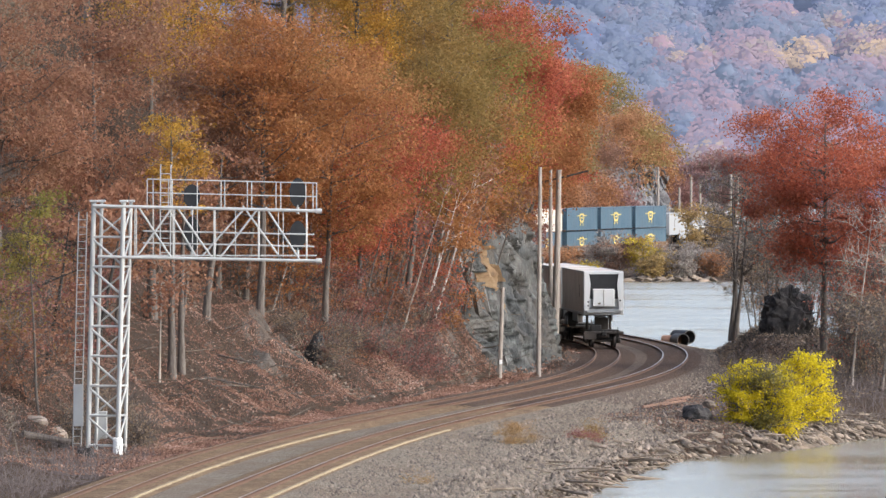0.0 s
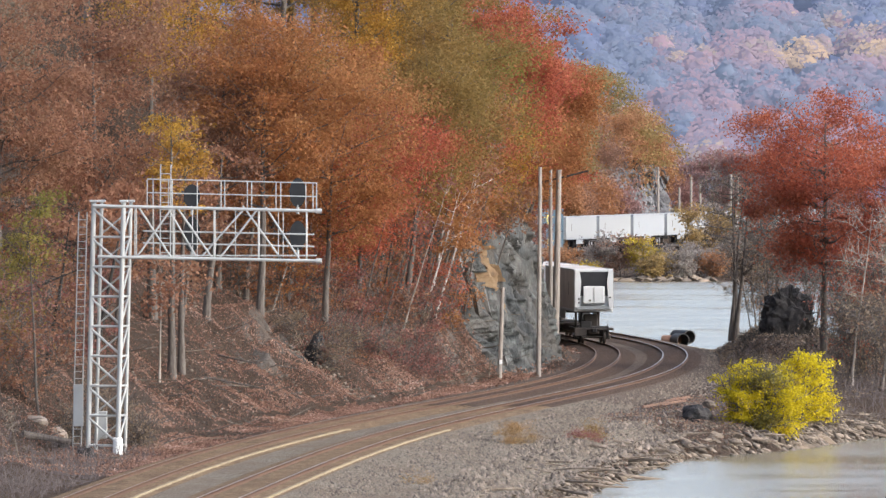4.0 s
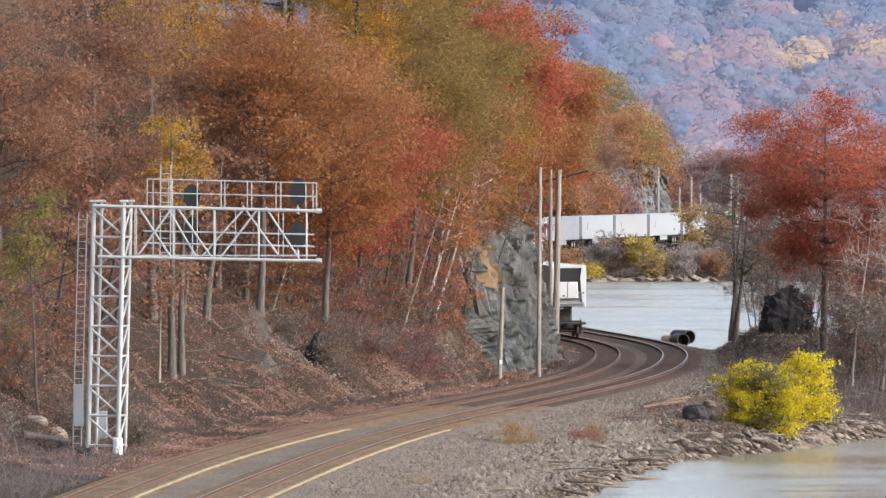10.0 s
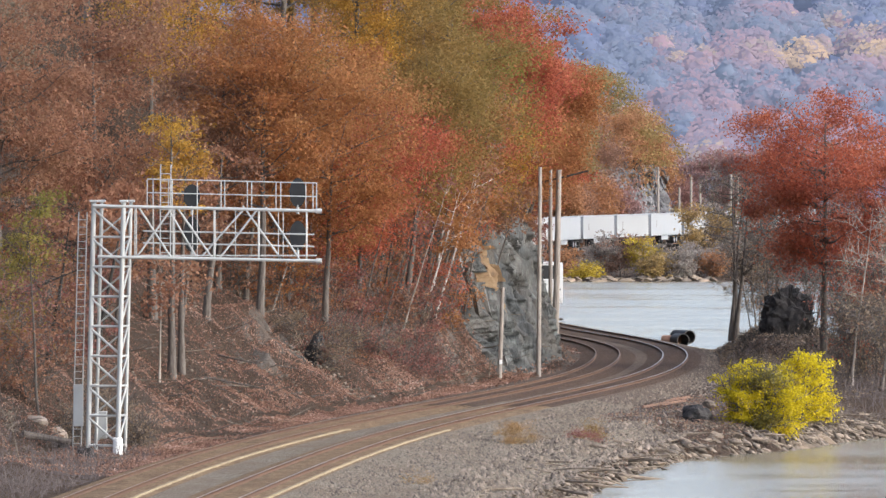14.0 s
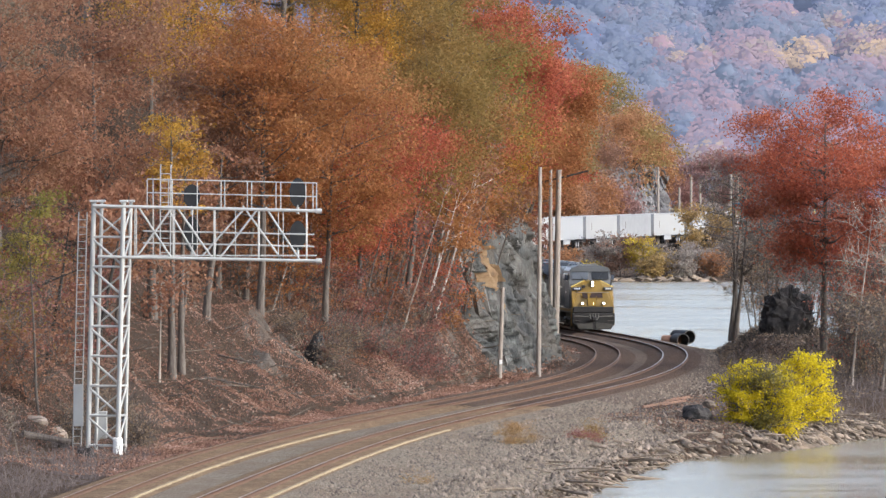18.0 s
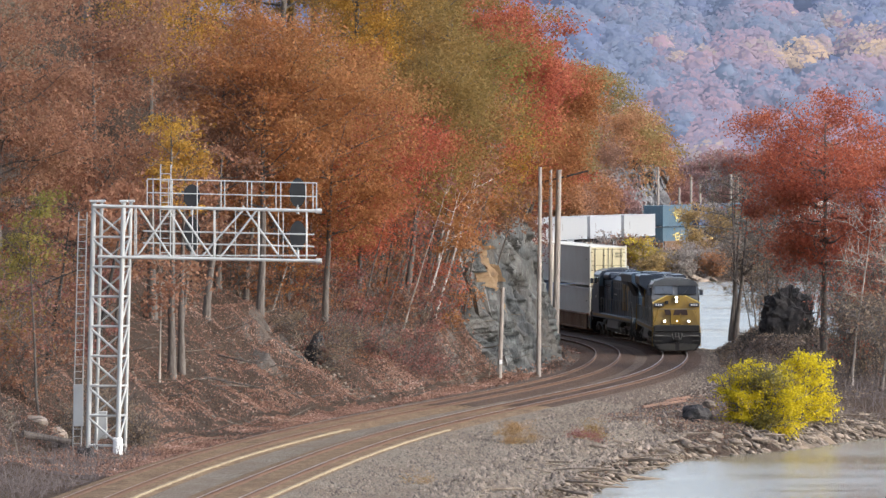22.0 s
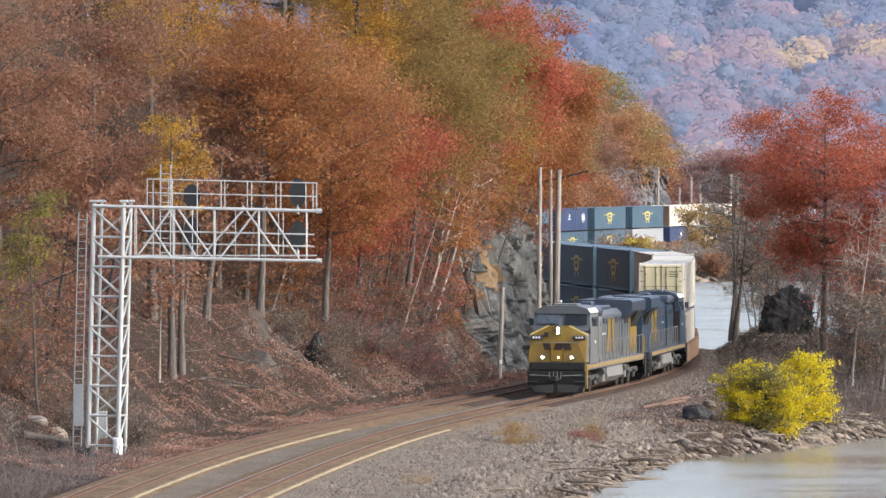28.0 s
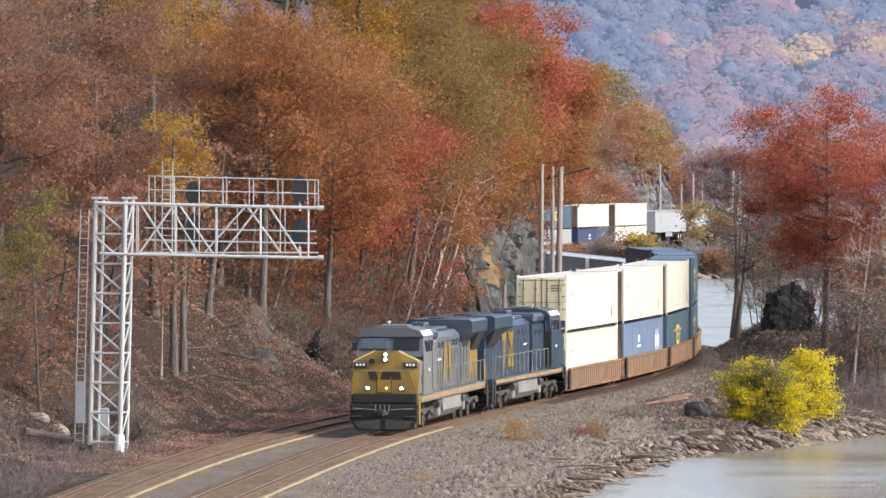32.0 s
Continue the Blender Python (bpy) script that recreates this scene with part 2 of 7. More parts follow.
M["blue"] = surf("mid_blue_container_paint", [(0.085, 0.125, 0.21), (0.13, 0.175, 0.26)], 0.5, 0.5, dirt=(0.22, 0.27, 0.36), dirt_scale=0.6, dirt_amount=0.4)
M["logo_yellow"] = surf("yellow_decal", [(0.60, 0.44, 0.10), (0.70, 0.54, 0.16)], 1, 0.5)
M["decal_white"] = surf("white_decal", [(0.7, 0.7, 0.68), (0.8, 0.8, 0.78)], 1, 0.5)
M["door_line"] = surf("dark_door_bar", [(0.1, 0.09, 0.06), (0.19, 0.17, 0.12)], 2, 0.6)
# rust plate, darkened in colour for the recess shade between the ribs
M["well_recess"] = surf("recess_dark_rust_plate", [(0.045, 0.024, 0.017), (0.09, 0.047, 0.031)], 0.8, 0.8)
M["rib"] = surf("pale_tan_rib", [(0.195, 0.112, 0.064), (0.315, 0.203, 0.124)], 1.0, 0.7)
M["well"] = surf("rust_brown_well_car", [(0.120, 0.054, 0.022), (0.224, 0.108, 0.046), (0.288, 0.152, 0.072)], 0.8, 0.75, dirt=(0.080, 0.048, 0.032), dirt_scale=0.5, dirt_amount=0.5)
M["flat_steel"] = surf("grimy_dark_car_steel", [(0.03, 0.025, 0.023), (0.075, 0.06, 0.05)], 1.2, 0.75)
M["wheel"] = surf("worn_wheel_steel", [(0.05, 0.04, 0.035), (0.12, 0.1, 0.085)], 3, 0.55, metal=0.6)
M["loco_grey"] = surf("grey_locomotive_paint", [(0.098, 0.100, 0.098), (0.145, 0.146, 0.140)], 0.7, 0.45, dirt=(0.102, 0.096, 0.090), dirt_scale=0.8, dirt_amount=0.45)
M["loco_blue"] = surf("blue_locomotive_paint", [(0.012, 0.027, 0.049), (0.028, 0.052, 0.083)], 0.7, 0.4, dirt=(0.037, 0.046, 0.055), dirt_scale=0.8, dirt_amount=0.4)
M["loco_yellow"] = surf("yellow_locomotive_paint", [(0.194, 0.115, 0.010), (0.266, 0.162, 0.016)], 0.8, 0.45, dirt=(0.115, 0.076, 0.025), dirt_scale=1.2, dirt_amount=0.5)
M["loco_dark"] = surf("dark_blue_roof_paint", [(0.018, 0.026, 0.042), (0.04, 0.052, 0.075)], 0.8, 0.36)
M["nose_red"] = surf("dull_red_brown_paint", [(0.019, 0.009, 0.008), (0.036, 0.015, 0.013)], 1.2, 0.6)
M["loco_slate"] = surf("slate_blue_grey_paint", [(0.062, 0.069, 0.078), (0.110, 0.117, 0.124)], 0.7, 0.45, dirt=(0.070, 0.070, 0.070), dirt_scale=0.8, dirt_amount=0.45)
M["sill"] = surf("faded_orange_yellow_stripe", [(0.264, 0.165, 0.048), (0.346, 0.236, 0.090)], 1.5, 0.6, dirt=(0.110, 0.085, 0.060), dirt_scale=1.3, dirt_amount=0.85)
M["soot"] = surf("sooty_underframe", [(0.004, 0.004, 0.004), (0.013, 0.011, 0.011)], 1.5, 0.75)
M["dusty"] = surf("dusty_truck_steel", [(0.025, 0.024, 0.021), (0.060, 0.056, 0.050)], 1.5, 0.8)
M["tank"] = surf("dusty_grey_fuel_tank", [(0.128, 0.124, 0.116), (0.210, 0.203, 0.188)], 1.2, 0.7)
M["glass"] = surf("dark_cab_glass", [(0.03, 0.038, 0.045), (0.06, 0.07, 0.08)], 1, 0.05, spec=1.0)
M["glass_dark"] = surf("dark_side_glass", [(0.008, 0.01, 0.012), (0.02, 0.022, 0.025)], 1, 0.12, spec=0.35)
M["straw"] = surf("dry_straw_stems", [(0.24, 0.17, 0.085), (0.38, 0.28, 0.14)], 2, 0.9)
M["lamp"] = surf("lit_headlight", [(1, 0.9, 0.7), (1, 0.92, 0.75)], 1, 0.3, emit=(1.0, 0.80, 0.50), emit_strength=16)
M["pipe_rust"] = surf("rusty_pipe", [(0.14, 0.075, 0.05), (0.28, 0.16, 0.11)], 3, 0.85)
M["pipe_black"] = surf("black_plastic_pipe", [(0.012, 0.012, 0.012), (0.03, 0.028, 0.027)], 3, 0.6)
M["orange"] = surf("orange_marker", [(0.6, 0.16, 0.02), (0.7, 0.22, 0.04)], 2, 0.7)
LEAF = {
    "rust": leaves("rust_brown_leaves", [(0.138, 0.073, 0.056), (0.262, 0.122, 0.078), (0.352, 0.180, 0.112), (0.380, 0.248, 0.165)]),
    "orange": leaves("burnt_orange_leaves", [(0.162, 0.073, 0.038), (0.315, 0.126, 0.052), (0.412, 0.182, 0.074), (0.450, 0.276, 0.120)]),
    "gold": leaves("golden_leaves", [(0.21, 0.100, 0.035), (0.39, 0.200, 0.045), (0.51, 0.285, 0.055), (0.54, 0.34, 0.09)]),
    "olive": leaves("olive_gold_leaves", [(0.112, 0.076, 0.036), (0.218, 0.140, 0.052), (0.315, 0.192, 0.066), (0.375, 0.232, 0.090)]),
    "green": leaves("yellow_green_leaves", [(0.098, 0.090, 0.032), (0.195, 0.166, 0.052), (0.305, 0.245, 0.064), (0.370, 0.270, 0.090)]),
    "red": leaves("scarlet_leaves", [(0.162, 0.047, 0.036), (0.356, 0.093, 0.058), (0.486, 0.146, 0.080), (0.515, 0.222, 0.124)]),
    "maroon": leaves("maroon_leaves", [(0.115, 0.055, 0.050), (0.235, 0.098, 0.084), (0.335, 0.150, 0.122), (0.380, 0.240, 0.185)]),
    "yellow": leaves("bright_yellow_leaves", [(0.300, 0.230, 0.012), (0.550, 0.440, 0.014), (0.720, 0.600, 0.022), (0.740, 0.550, 0.060)], False),
    "yellow_olive": leaves("olive_yellow_leaves", [(0.240, 0.190, 0.012), (0.460, 0.370, 0.015), (0.640, 0.520, 0.020), (0.660, 0.460, 0.040)], False),
    "brown": leaves("dry_brown_leaves", [(0.103, 0.076, 0.061), (0.206, 0.152, 0.115), (0.320, 0.227, 0.158), (0.367, 0.278, 0.207)]),
    "straw": leaves("straw_grass", [(0.20, 0.125, 0.06), (0.37, 0.23, 0.11), (0.46, 0.31, 0.16)], False),
    "fallen": leaves("fallen_leaves", [(0.05, 0.033, 0.025), (0.19, 0.105, 0.075), (0.40, 0.23, 0.17), (0.70, 0.53, 0.45)], False),
}
# leaf colours for the far bend, with distance haze mixed into the palettes
HAZED_LEAF = {}
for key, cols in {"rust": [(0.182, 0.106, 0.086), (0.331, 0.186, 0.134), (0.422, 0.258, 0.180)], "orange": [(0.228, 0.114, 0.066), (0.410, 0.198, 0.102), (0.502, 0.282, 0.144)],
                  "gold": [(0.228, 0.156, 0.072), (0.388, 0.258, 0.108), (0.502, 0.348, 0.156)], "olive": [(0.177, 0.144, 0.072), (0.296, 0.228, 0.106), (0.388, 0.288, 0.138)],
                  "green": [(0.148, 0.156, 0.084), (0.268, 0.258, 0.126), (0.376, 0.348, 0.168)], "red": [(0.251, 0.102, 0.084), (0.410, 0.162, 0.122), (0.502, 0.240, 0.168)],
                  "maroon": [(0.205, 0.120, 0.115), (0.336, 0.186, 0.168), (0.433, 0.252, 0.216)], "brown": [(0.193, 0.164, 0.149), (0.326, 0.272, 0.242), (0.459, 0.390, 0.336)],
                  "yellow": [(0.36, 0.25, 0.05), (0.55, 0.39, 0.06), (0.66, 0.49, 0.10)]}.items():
    HAZED_LEAF[key] = leaves("distant_%s_leaves" % key, cols)


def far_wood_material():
    """Woods across the river: distance haze put into colour and glow; one tone per tree, kept as an attribute of its
    mesh.
    """
    m = bpy.data.materials.new("haze_tinted_autumn_wood")
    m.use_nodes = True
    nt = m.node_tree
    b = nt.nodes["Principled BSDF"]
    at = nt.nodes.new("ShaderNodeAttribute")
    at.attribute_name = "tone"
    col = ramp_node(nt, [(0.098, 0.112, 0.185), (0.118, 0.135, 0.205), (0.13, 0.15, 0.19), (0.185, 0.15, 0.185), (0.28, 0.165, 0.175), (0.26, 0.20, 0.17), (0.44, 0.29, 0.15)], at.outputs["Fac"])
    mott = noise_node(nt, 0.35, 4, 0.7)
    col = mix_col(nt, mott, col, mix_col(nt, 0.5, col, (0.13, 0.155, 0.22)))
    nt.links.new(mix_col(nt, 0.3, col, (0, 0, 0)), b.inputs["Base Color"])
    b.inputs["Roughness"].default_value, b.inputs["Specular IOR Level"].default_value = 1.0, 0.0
    # pale blue airlight is added as a glow of the woods themselves
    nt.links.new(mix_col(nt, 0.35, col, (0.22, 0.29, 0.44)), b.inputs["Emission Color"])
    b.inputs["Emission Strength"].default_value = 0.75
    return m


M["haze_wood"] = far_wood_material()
# dark wood and rock; also the colour of the lump for a shaded hollow
M["char"] = surf("dark_rootwood_and_hollow", [(0.008, 0.008, 0.009), (0.025, 0.023, 0.024), (0.05, 0.045, 0.043)], 2.5, 0.9, bump=0.1, bump_scale=4)

# ---- mesh helpers ----


def part(name, bm, material, parent=None, label=""):
    """Link a bmesh as one mesh object under a thing or a part."""
    me = bpy.data.meshes.new(name)
    bm.to_mesh(me)
    bm.free()
    me.materials.append(material)
    ob = new(name, me)
    if parent:
        ob.parent = parent
    if label:
        tagged(ob, label)
    return ob


def empty(name, label, category, group="", kind="", m=None):
    ob = tagged(new(name), label, category, group, kind)
    if m:
        ob.matrix_basis = m
    return ob


def mesh_np(name, v, q, material, parent=None, smooth=False):
    """A mesh object from arrays of vertices and quads."""
    v, q = np.asarray(v, np.float32), np.asarray(q, np.int32)
    me = bpy.data.meshes.new(name)
    me.vertices.add(len(v))
    me.vertices.foreach_set("co", v.ravel())
    n = q.shape[1]
    me.loops.add(q.size)
    me.loops.foreach_set("vertex_index", q.ravel())
    me.polygons.add(len(q))
    me.polygons.foreach_set("loop_start", np.arange(0, q.size, n, dtype=np.int32))
    me.update(calc_edges=True)
    if smooth:
        me.polygons.foreach_set("use_smooth", np.ones(len(q), bool))
    me.materials.append(material)
    ob = new(name, me)
    if parent:
        ob.parent = parent
    return ob


def bx(bm, c, s, bevel=0.0, m=None):
    """A box with bevelled edges, centre c and size s."""
    r = bmesh.ops.create_cube(bm, size=1.0)
    vs = r["verts"]
    for v in vs:
        v.co = Vector((v.co.x * s[0], v.co.y * s[1], v.co.z * s[2])) + Vector(c)
    if bevel:
        es = list({e for v in vs for e in v.link_edges})
        g = bmesh.ops.bevel(bm, geom=es, offset=bevel, segments=1, affect="EDGES")
        vs = list({v for f in g["faces"] for v in f.verts} | {v for v in vs if v.is_valid})
    if m:
        bmesh.ops.transform(bm, matrix=m, verts=vs)
    return bm


def rod(bm, p, q, r, n=6, r2=None):
    """A round bar from p to q."""
    p, q = Vector(p), Vector(q)
    d = q - p
    m = Matrix.Translation((p + q) / 2) @ d.to_track_quat("Z", "Y").to_matrix().to_4x4()
    bmesh.ops.create_cone(bm, cap_ends=True, segments=n, radius1=r, radius2=r if r2 is None else r2, depth=d.length, matrix=m)
    return bm


def prism(bm, outline, y0, y1, axis="y"):
    """Extrude a closed outline of (x, z) along y, or of (y, z) along x."""
    def at(a, b, t):
        return (a, t, b) if axis == "y" else (t, a, b)
    lo = [bm.verts.new(at(a, b, y0)) for a, b in outline]
    hi = [bm.verts.new(at(a, b, y1)) for a, b in outline]
    n = len(outline)
    bm.faces.new(lo)
    bm.faces.new(list(reversed(hi)))
    for i in range(n):
        j = (i + 1) % n
        bm.faces.new((lo[j], lo[i], hi[i], hi[j]))
    bmesh.ops.recalc_face_normals(bm, faces=bm.faces[:])
    return bm


def B():
    return bmesh.new()


# ---- ground, water, the ridge across the river ----


def grid_mesh(name, xs, ys, zfun, material, rough=0.0):
    gx, gy = np.meshgrid(xs, ys)
    z = zfun(gx, gy)
    if rough:
        off = np.array([bump3(a * 0.35, b * 0.22, 3.1) + 0.5 * bump3(a * 1.1, b * 0.8, 7.7) for a, b in zip(gx.ravel(), gy.ravel())]).reshape(gx.shape)
        z = z + off * rough(gx, gy, z)
    nx, ny = len(xs), len(ys)
    i = (np.arange(ny - 1)[:, None] * nx + np.arange(nx - 1)[None, :]).ravel()
    q = np.stack([i, i + 1, i + nx + 1, i + nx], 1)
    return mesh_np(name, np.stack([gx.ravel(), gy.ravel(), z.ravel()], 1), q, material, smooth=True)


def roughness(x, y, z):
    u = off_track(x, y)
    sp = spacing(np.clip(y, 205, 1000))
    hill = np.clip((-u - sp - 3.0) / 4, 0, 1) * 1.0
    bank = np.clip((u - 4.0) / 4, 0, 1) * 0.22
    return np.where(y < 1300, hill + bank, 6.0)


gxs = np.concatenate([[-3000, -1500, -700, -350, -200, -140, -100, -80, -66], np.arange(-56, -38, 2.0), np.arange(-38, 44, 0.7),
                      np.arange(44, 90, 3), [95, 120, 160, 220, 320, 500, 900, 1600, 3000]])
gys = np.concatenate([[-900, -300, -60, 40, 100, 140, 170, 182], np.arange(190, 472, 1.0), np.arange(472, 980, 3.5),
                      np.arange(980, 1350, 30), np.arange(1350, 3800, 60), [4200, 4900]])
ground = grid_mesh("ground", gxs, gys, ground_z, M["litter"], roughness)
# the ridge ground takes the same haze-tinted, glowing material
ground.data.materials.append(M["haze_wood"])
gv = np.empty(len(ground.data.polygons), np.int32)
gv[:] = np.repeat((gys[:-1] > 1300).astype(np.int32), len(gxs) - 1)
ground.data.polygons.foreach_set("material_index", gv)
tagged(ground, "leaf-strewn brown hillside, river bank and spit", "ground", kind="structure")


def water_material():
    """Silty river: calm lanes mirror the banks, ruffled lanes catch the bright sky."""
    m = bpy.data.materials.new("river_water")
    m.use_nodes = True
    nt = m.node_tree
    b = nt.nodes["Principled BSDF"]
    n1 = noise_node(nt, 0.02, 3, 0.5, (0.25, 1.0, 1.0))
    col = ramp_node(nt, [(0.17, 0.145, 0.085), (0.27, 0.235, 0.16)], n1)
    nt.links.new(col, b.inputs["Base Color"])
    b.inputs["IOR"].default_value = 2.4
    b.inputs["Specular IOR Level"].default_value = 0.8
    lanes = noise_node(nt, 0.075, 6, 0.72, (0.3, 1.0, 1.0))
    ruffle = nt.nodes.new("ShaderNodeMapRange")
    ruffle.inputs[1].default_value, ruffle.inputs[2].default_value, ruffle.inputs[3].default_value, ruffle.inputs[4].default_value = 0.40, 0.58, 0.16, 1.0
    # the water under the spit lies sheltered
    xyz = nt.nodes.new("ShaderNodeSeparateXYZ")
    nt.links.new(nt.nodes.new("ShaderNodeTexCoord").outputs["Object"], xyz.inputs[0])
    out = nt.nodes.new("ShaderNodeMath")
    out.operation = "MULTIPLY_ADD"
    out.inputs[1].default_value = -0.0445
    nt.links.new(xyz.outputs[1], out.inputs[0])
    nt.links.new(xyz.outputs[0], out.inputs[2])
    lee = nt.nodes.new("ShaderNodeMapRange")
    lee.inputs[1].default_value, lee.inputs[2].default_value, lee.inputs[3].default_value, lee.inputs[4].default_value = -2.0, 3.5, 0.035, -0.06
    nt.links.new(out.outputs[0], lee.inputs[0])
    both = nt.nodes.new("ShaderNodeMath")
    nt.links.new(lanes, both.inputs[0])
    nt.links.new(lee.outputs[0], both.inputs[1])
    nt.links.new(both.outputs[0], ruffle.inputs[0])
    rr = nt.nodes.new("ShaderNodeMapRange")
    rr.inputs[3].default_value, rr.inputs[4].default_value = 0.12, 0.26
    nt.links.new(ruffle.outputs[0], rr.inputs[0])
    nt.links.new(rr.outputs[0], b.inputs["Roughness"])
    n2 = noise_node(nt, 1.3, 5, 0.65, (0.5, 1.0, 1.0))
    bp = nt.nodes.new("ShaderNodeBump")
    bp.inputs["Distance"].default_value = 0.12
    nt.links.new(ruffle.outputs[0], bp.inputs["Strength"])
    nt.links.new(n2, bp.inputs["Height"])
    nt.links.new(bp.outputs[0], b.inputs["Normal"])
    return m


water = mesh_np("water", [(-60, -800, -2.2), (3000, -800, -2.2), (3000, 1600, -2.2), (-60, 1600, -2.2)], [(0, 1, 2, 3)], water_material())
tagged(water, "grey-brown river water with bright sky glare", "water", kind="structure")


def ribbon(name, l0, l1, step, section, material, offs=None, parent=None):
    """A strip swept along the track: section is (offset, z) pairs; offs(y) shifts it sideways."""
    ls = np.arange(l0, l1, step)
    v, q = [], []
    n = len(section)
    for l in ls:
        y = np.interp(l, TL, TY)
        o0 = float(offs(y)) if offs else 0.0
        for o, z in section:
            x1, y1 = on_track(l, o0 + o)
            v.append((x1, y1, z))
    for i in range(len(ls) - 1):
        for j in range(n - 1):
            a = i * n + j
            q.append((a, a + 1, a + n + 1, a + n))
    return mesh_np(name, v, q, material, parent)


def inner(y):
    return -spacing(np.clip(y, 205, 1000))


# broad gravel bench, then the two darker beds on it
LEFT = [(-7.7, -0.85), (-7.1, -0.45), (-6.6, -0.24), (-2.2, -0.24), (2.1, -0.2), (3.2, -0.42)]
bench = ribbon("ballast_bench_near", -130, 142, 2.0, LEFT + [(5.2, -0.6), (7.4, -0.72), (8.6, -1.15)], M["ballast"])
tagged(bench, "grey crushed-stone ballast and shoulder under both tracks", "ballast", kind="structure")
bench = ribbon("ballast_bench_far", 140, 900, 2.0, LEFT + [(4.4, -1.0)], M["ballast_grimy"])
tagged(bench, "grey crushed-stone ballast under both tracks", "ballast", kind="structure")
for bed_name, shift in (("track_bed_river", None), ("track_bed_hill", inner)):
    for l0, l1, paint, words in ((-130, 131, "bed", "rust-stained ballast between the rails"), (129, 900, "bed_grimy", "oily dark brown ballast between the rails")):
        bed = ribbon(bed_name, l0, l1, 2.0, [(-1.75, -0.23), (-1.3, -0.135), (1.3, -0.135), (1.75, -0.23)], M[paint], shift)
        tagged(bed, words, "ballast", kind="structure")
RAIL = [(-0.068, -0.155), (-0.068, -0.13), (-0.012, -0.115), (-0.012, -0.045), (-0.036, -0.035), (-0.036, -0.004), (0.036, -0.004), (0.036, -0.035),
        (0.012, -0.045), (0.012, -0.115), (0.068, -0.13), (0.068, -0.155)]
for track_name, shift, head, words in (("river_track", None, "rail_top", "polished steel rails of the curving river-side track"),
                                       ("hill_track", inner, "rail_top_dull", "dull brown rails of the curving hill-side track")):
    tr = empty(track_name, words, "railway track", kind="structure")
    for side in (-0.754, 0.754):
        rail = ribbon("rail", -130, 900, 1.5, [(o + side, z) for o, z in RAIL], M["rail_side"], shift, tr)
        top = ribbon("rail_head", -130, 900, 1.5, [(-0.03 + side, 0.0), (0.03 + side, 0.0)], M[head], shift, rail)
    # sleepers, with tan ends that stand clear of the ballast on the near stretch
    v, q = [], []
    for i in range(900):
        l = -100 + i * 0.56
        y = float(np.interp(l, TL, TY))
        o = float(shift(y)) if shift else 0.0
        rng = 0.05 * bump3(i * 0.7, 1.3)
        zt = -0.15 + 0.01 * bump3(i * 0.9, 4.4)
        c = [on_track(l + e, o + d + rng) for e in (-0.115, 0.115) for d in (-1.31, 1.31)]
        k = len(v)
        for z in (-0.4, zt):
            v += [(c[0][0], c[0][1], z), (c[1][0], c[1][1], z), (c[3][0], c[3][1], z), (c[2][0], c[2][1], z)]
        q += [(k + 4, k + 5, k + 6, k + 7), (k, k + 1, k + 5, k + 4), (k + 1, k + 2, k + 6, k + 5), (k + 2, k + 3, k + 7, k + 6), (k + 3, k, k + 4, k + 7)]
    # bleached ends that stand clear of the ballast on the near stretch
    ev, eq = [], []
    for i in range(370):
        l = -100 + i * 0.56
        y = float(np.interp(l, TL, TY))
        if y > 297:
            break
        o = float(shift(y)) if shift else 0.0
        out = 1.52 + 0.04 * bump3(i * 0.7, 1.3)
        c = [on_track(l + e, o + d) for e in (-0.13, 0.13) for d in (1.29, out)]
        k = len(ev)
        for z in (-0.4, -0.13 + 0.015 * bump3(i * 0.9, 4.4)):
            ev += [(c[0][0], c[0][1], z), (c[1][0], c[1][1], z), (c[3][0], c[3][1], z), (c[2][0], c[2][1], z)]
        eq += [(k + 4, k + 5, k + 6, k + 7), (k, k + 1, k + 5, k + 4), (k + 1, k + 2, k + 6, k + 5), (k + 2, k + 3, k + 7, k + 6), (k + 3, k, k + 4, k + 7)]
    tagged(mesh_np("sleeper_ends", ev, eq, M["tie_end"], tr), "bleached sleeper ends clear of the ballast", kind="stuff")
    sl = mesh_np("sleepers", v, q, M["tie"], tr)
    tagged(sl, "weathered timber sleepers", kind="stuff")

# ---- trains ----
CAR_L = {}


def bogie(parent, y, r=0.42, n=2, base=1.75, mat="flat_steel"):
    """A truck with side frames and wheelsets under a car."""
    bm = B()
    for s in (-1, 1):
        bx(bm, (s * 1.02, y, r + 0.12), (0.14, base + 0.55, 0.2), 0.04)
        bx(bm, (s * 1.02, y, r + 0.02), (0.2, 0.7, 0.38), 0.05)
        for i in range(n):
            yy = y + (i - (n - 1) / 2) * base / max(1, n - 1)
            bx(bm, (s * 1.03, yy, r), (0.2, 0.3, 0.3), 0.04)
    bx(bm, (0, y, r + 0.15), (1.9, 0.35, 0.24), 0.04)
    t = part("truck", bm, M[mat], parent)
    for i in range(n):
        yy = y + (i - (n - 1) / 2) * base / max(1, n - 1)
        for s in (-1, 1):
            bm = B()
            rod(bm, (s * 0.68, yy, r), (s * 0.80, yy, r), r, 14)
            rod(bm, (s * 0.66, yy, r), (s * 0.69, yy, r), r + 0.025, 14)
            part("wheel", bm, M["wheel"], t)
        bm = B()
        rod(bm, (-0.7, yy, r), (0.7, yy, r), 0.08, 8)
        part("axle", bm, M["wheel"], t)
    return t


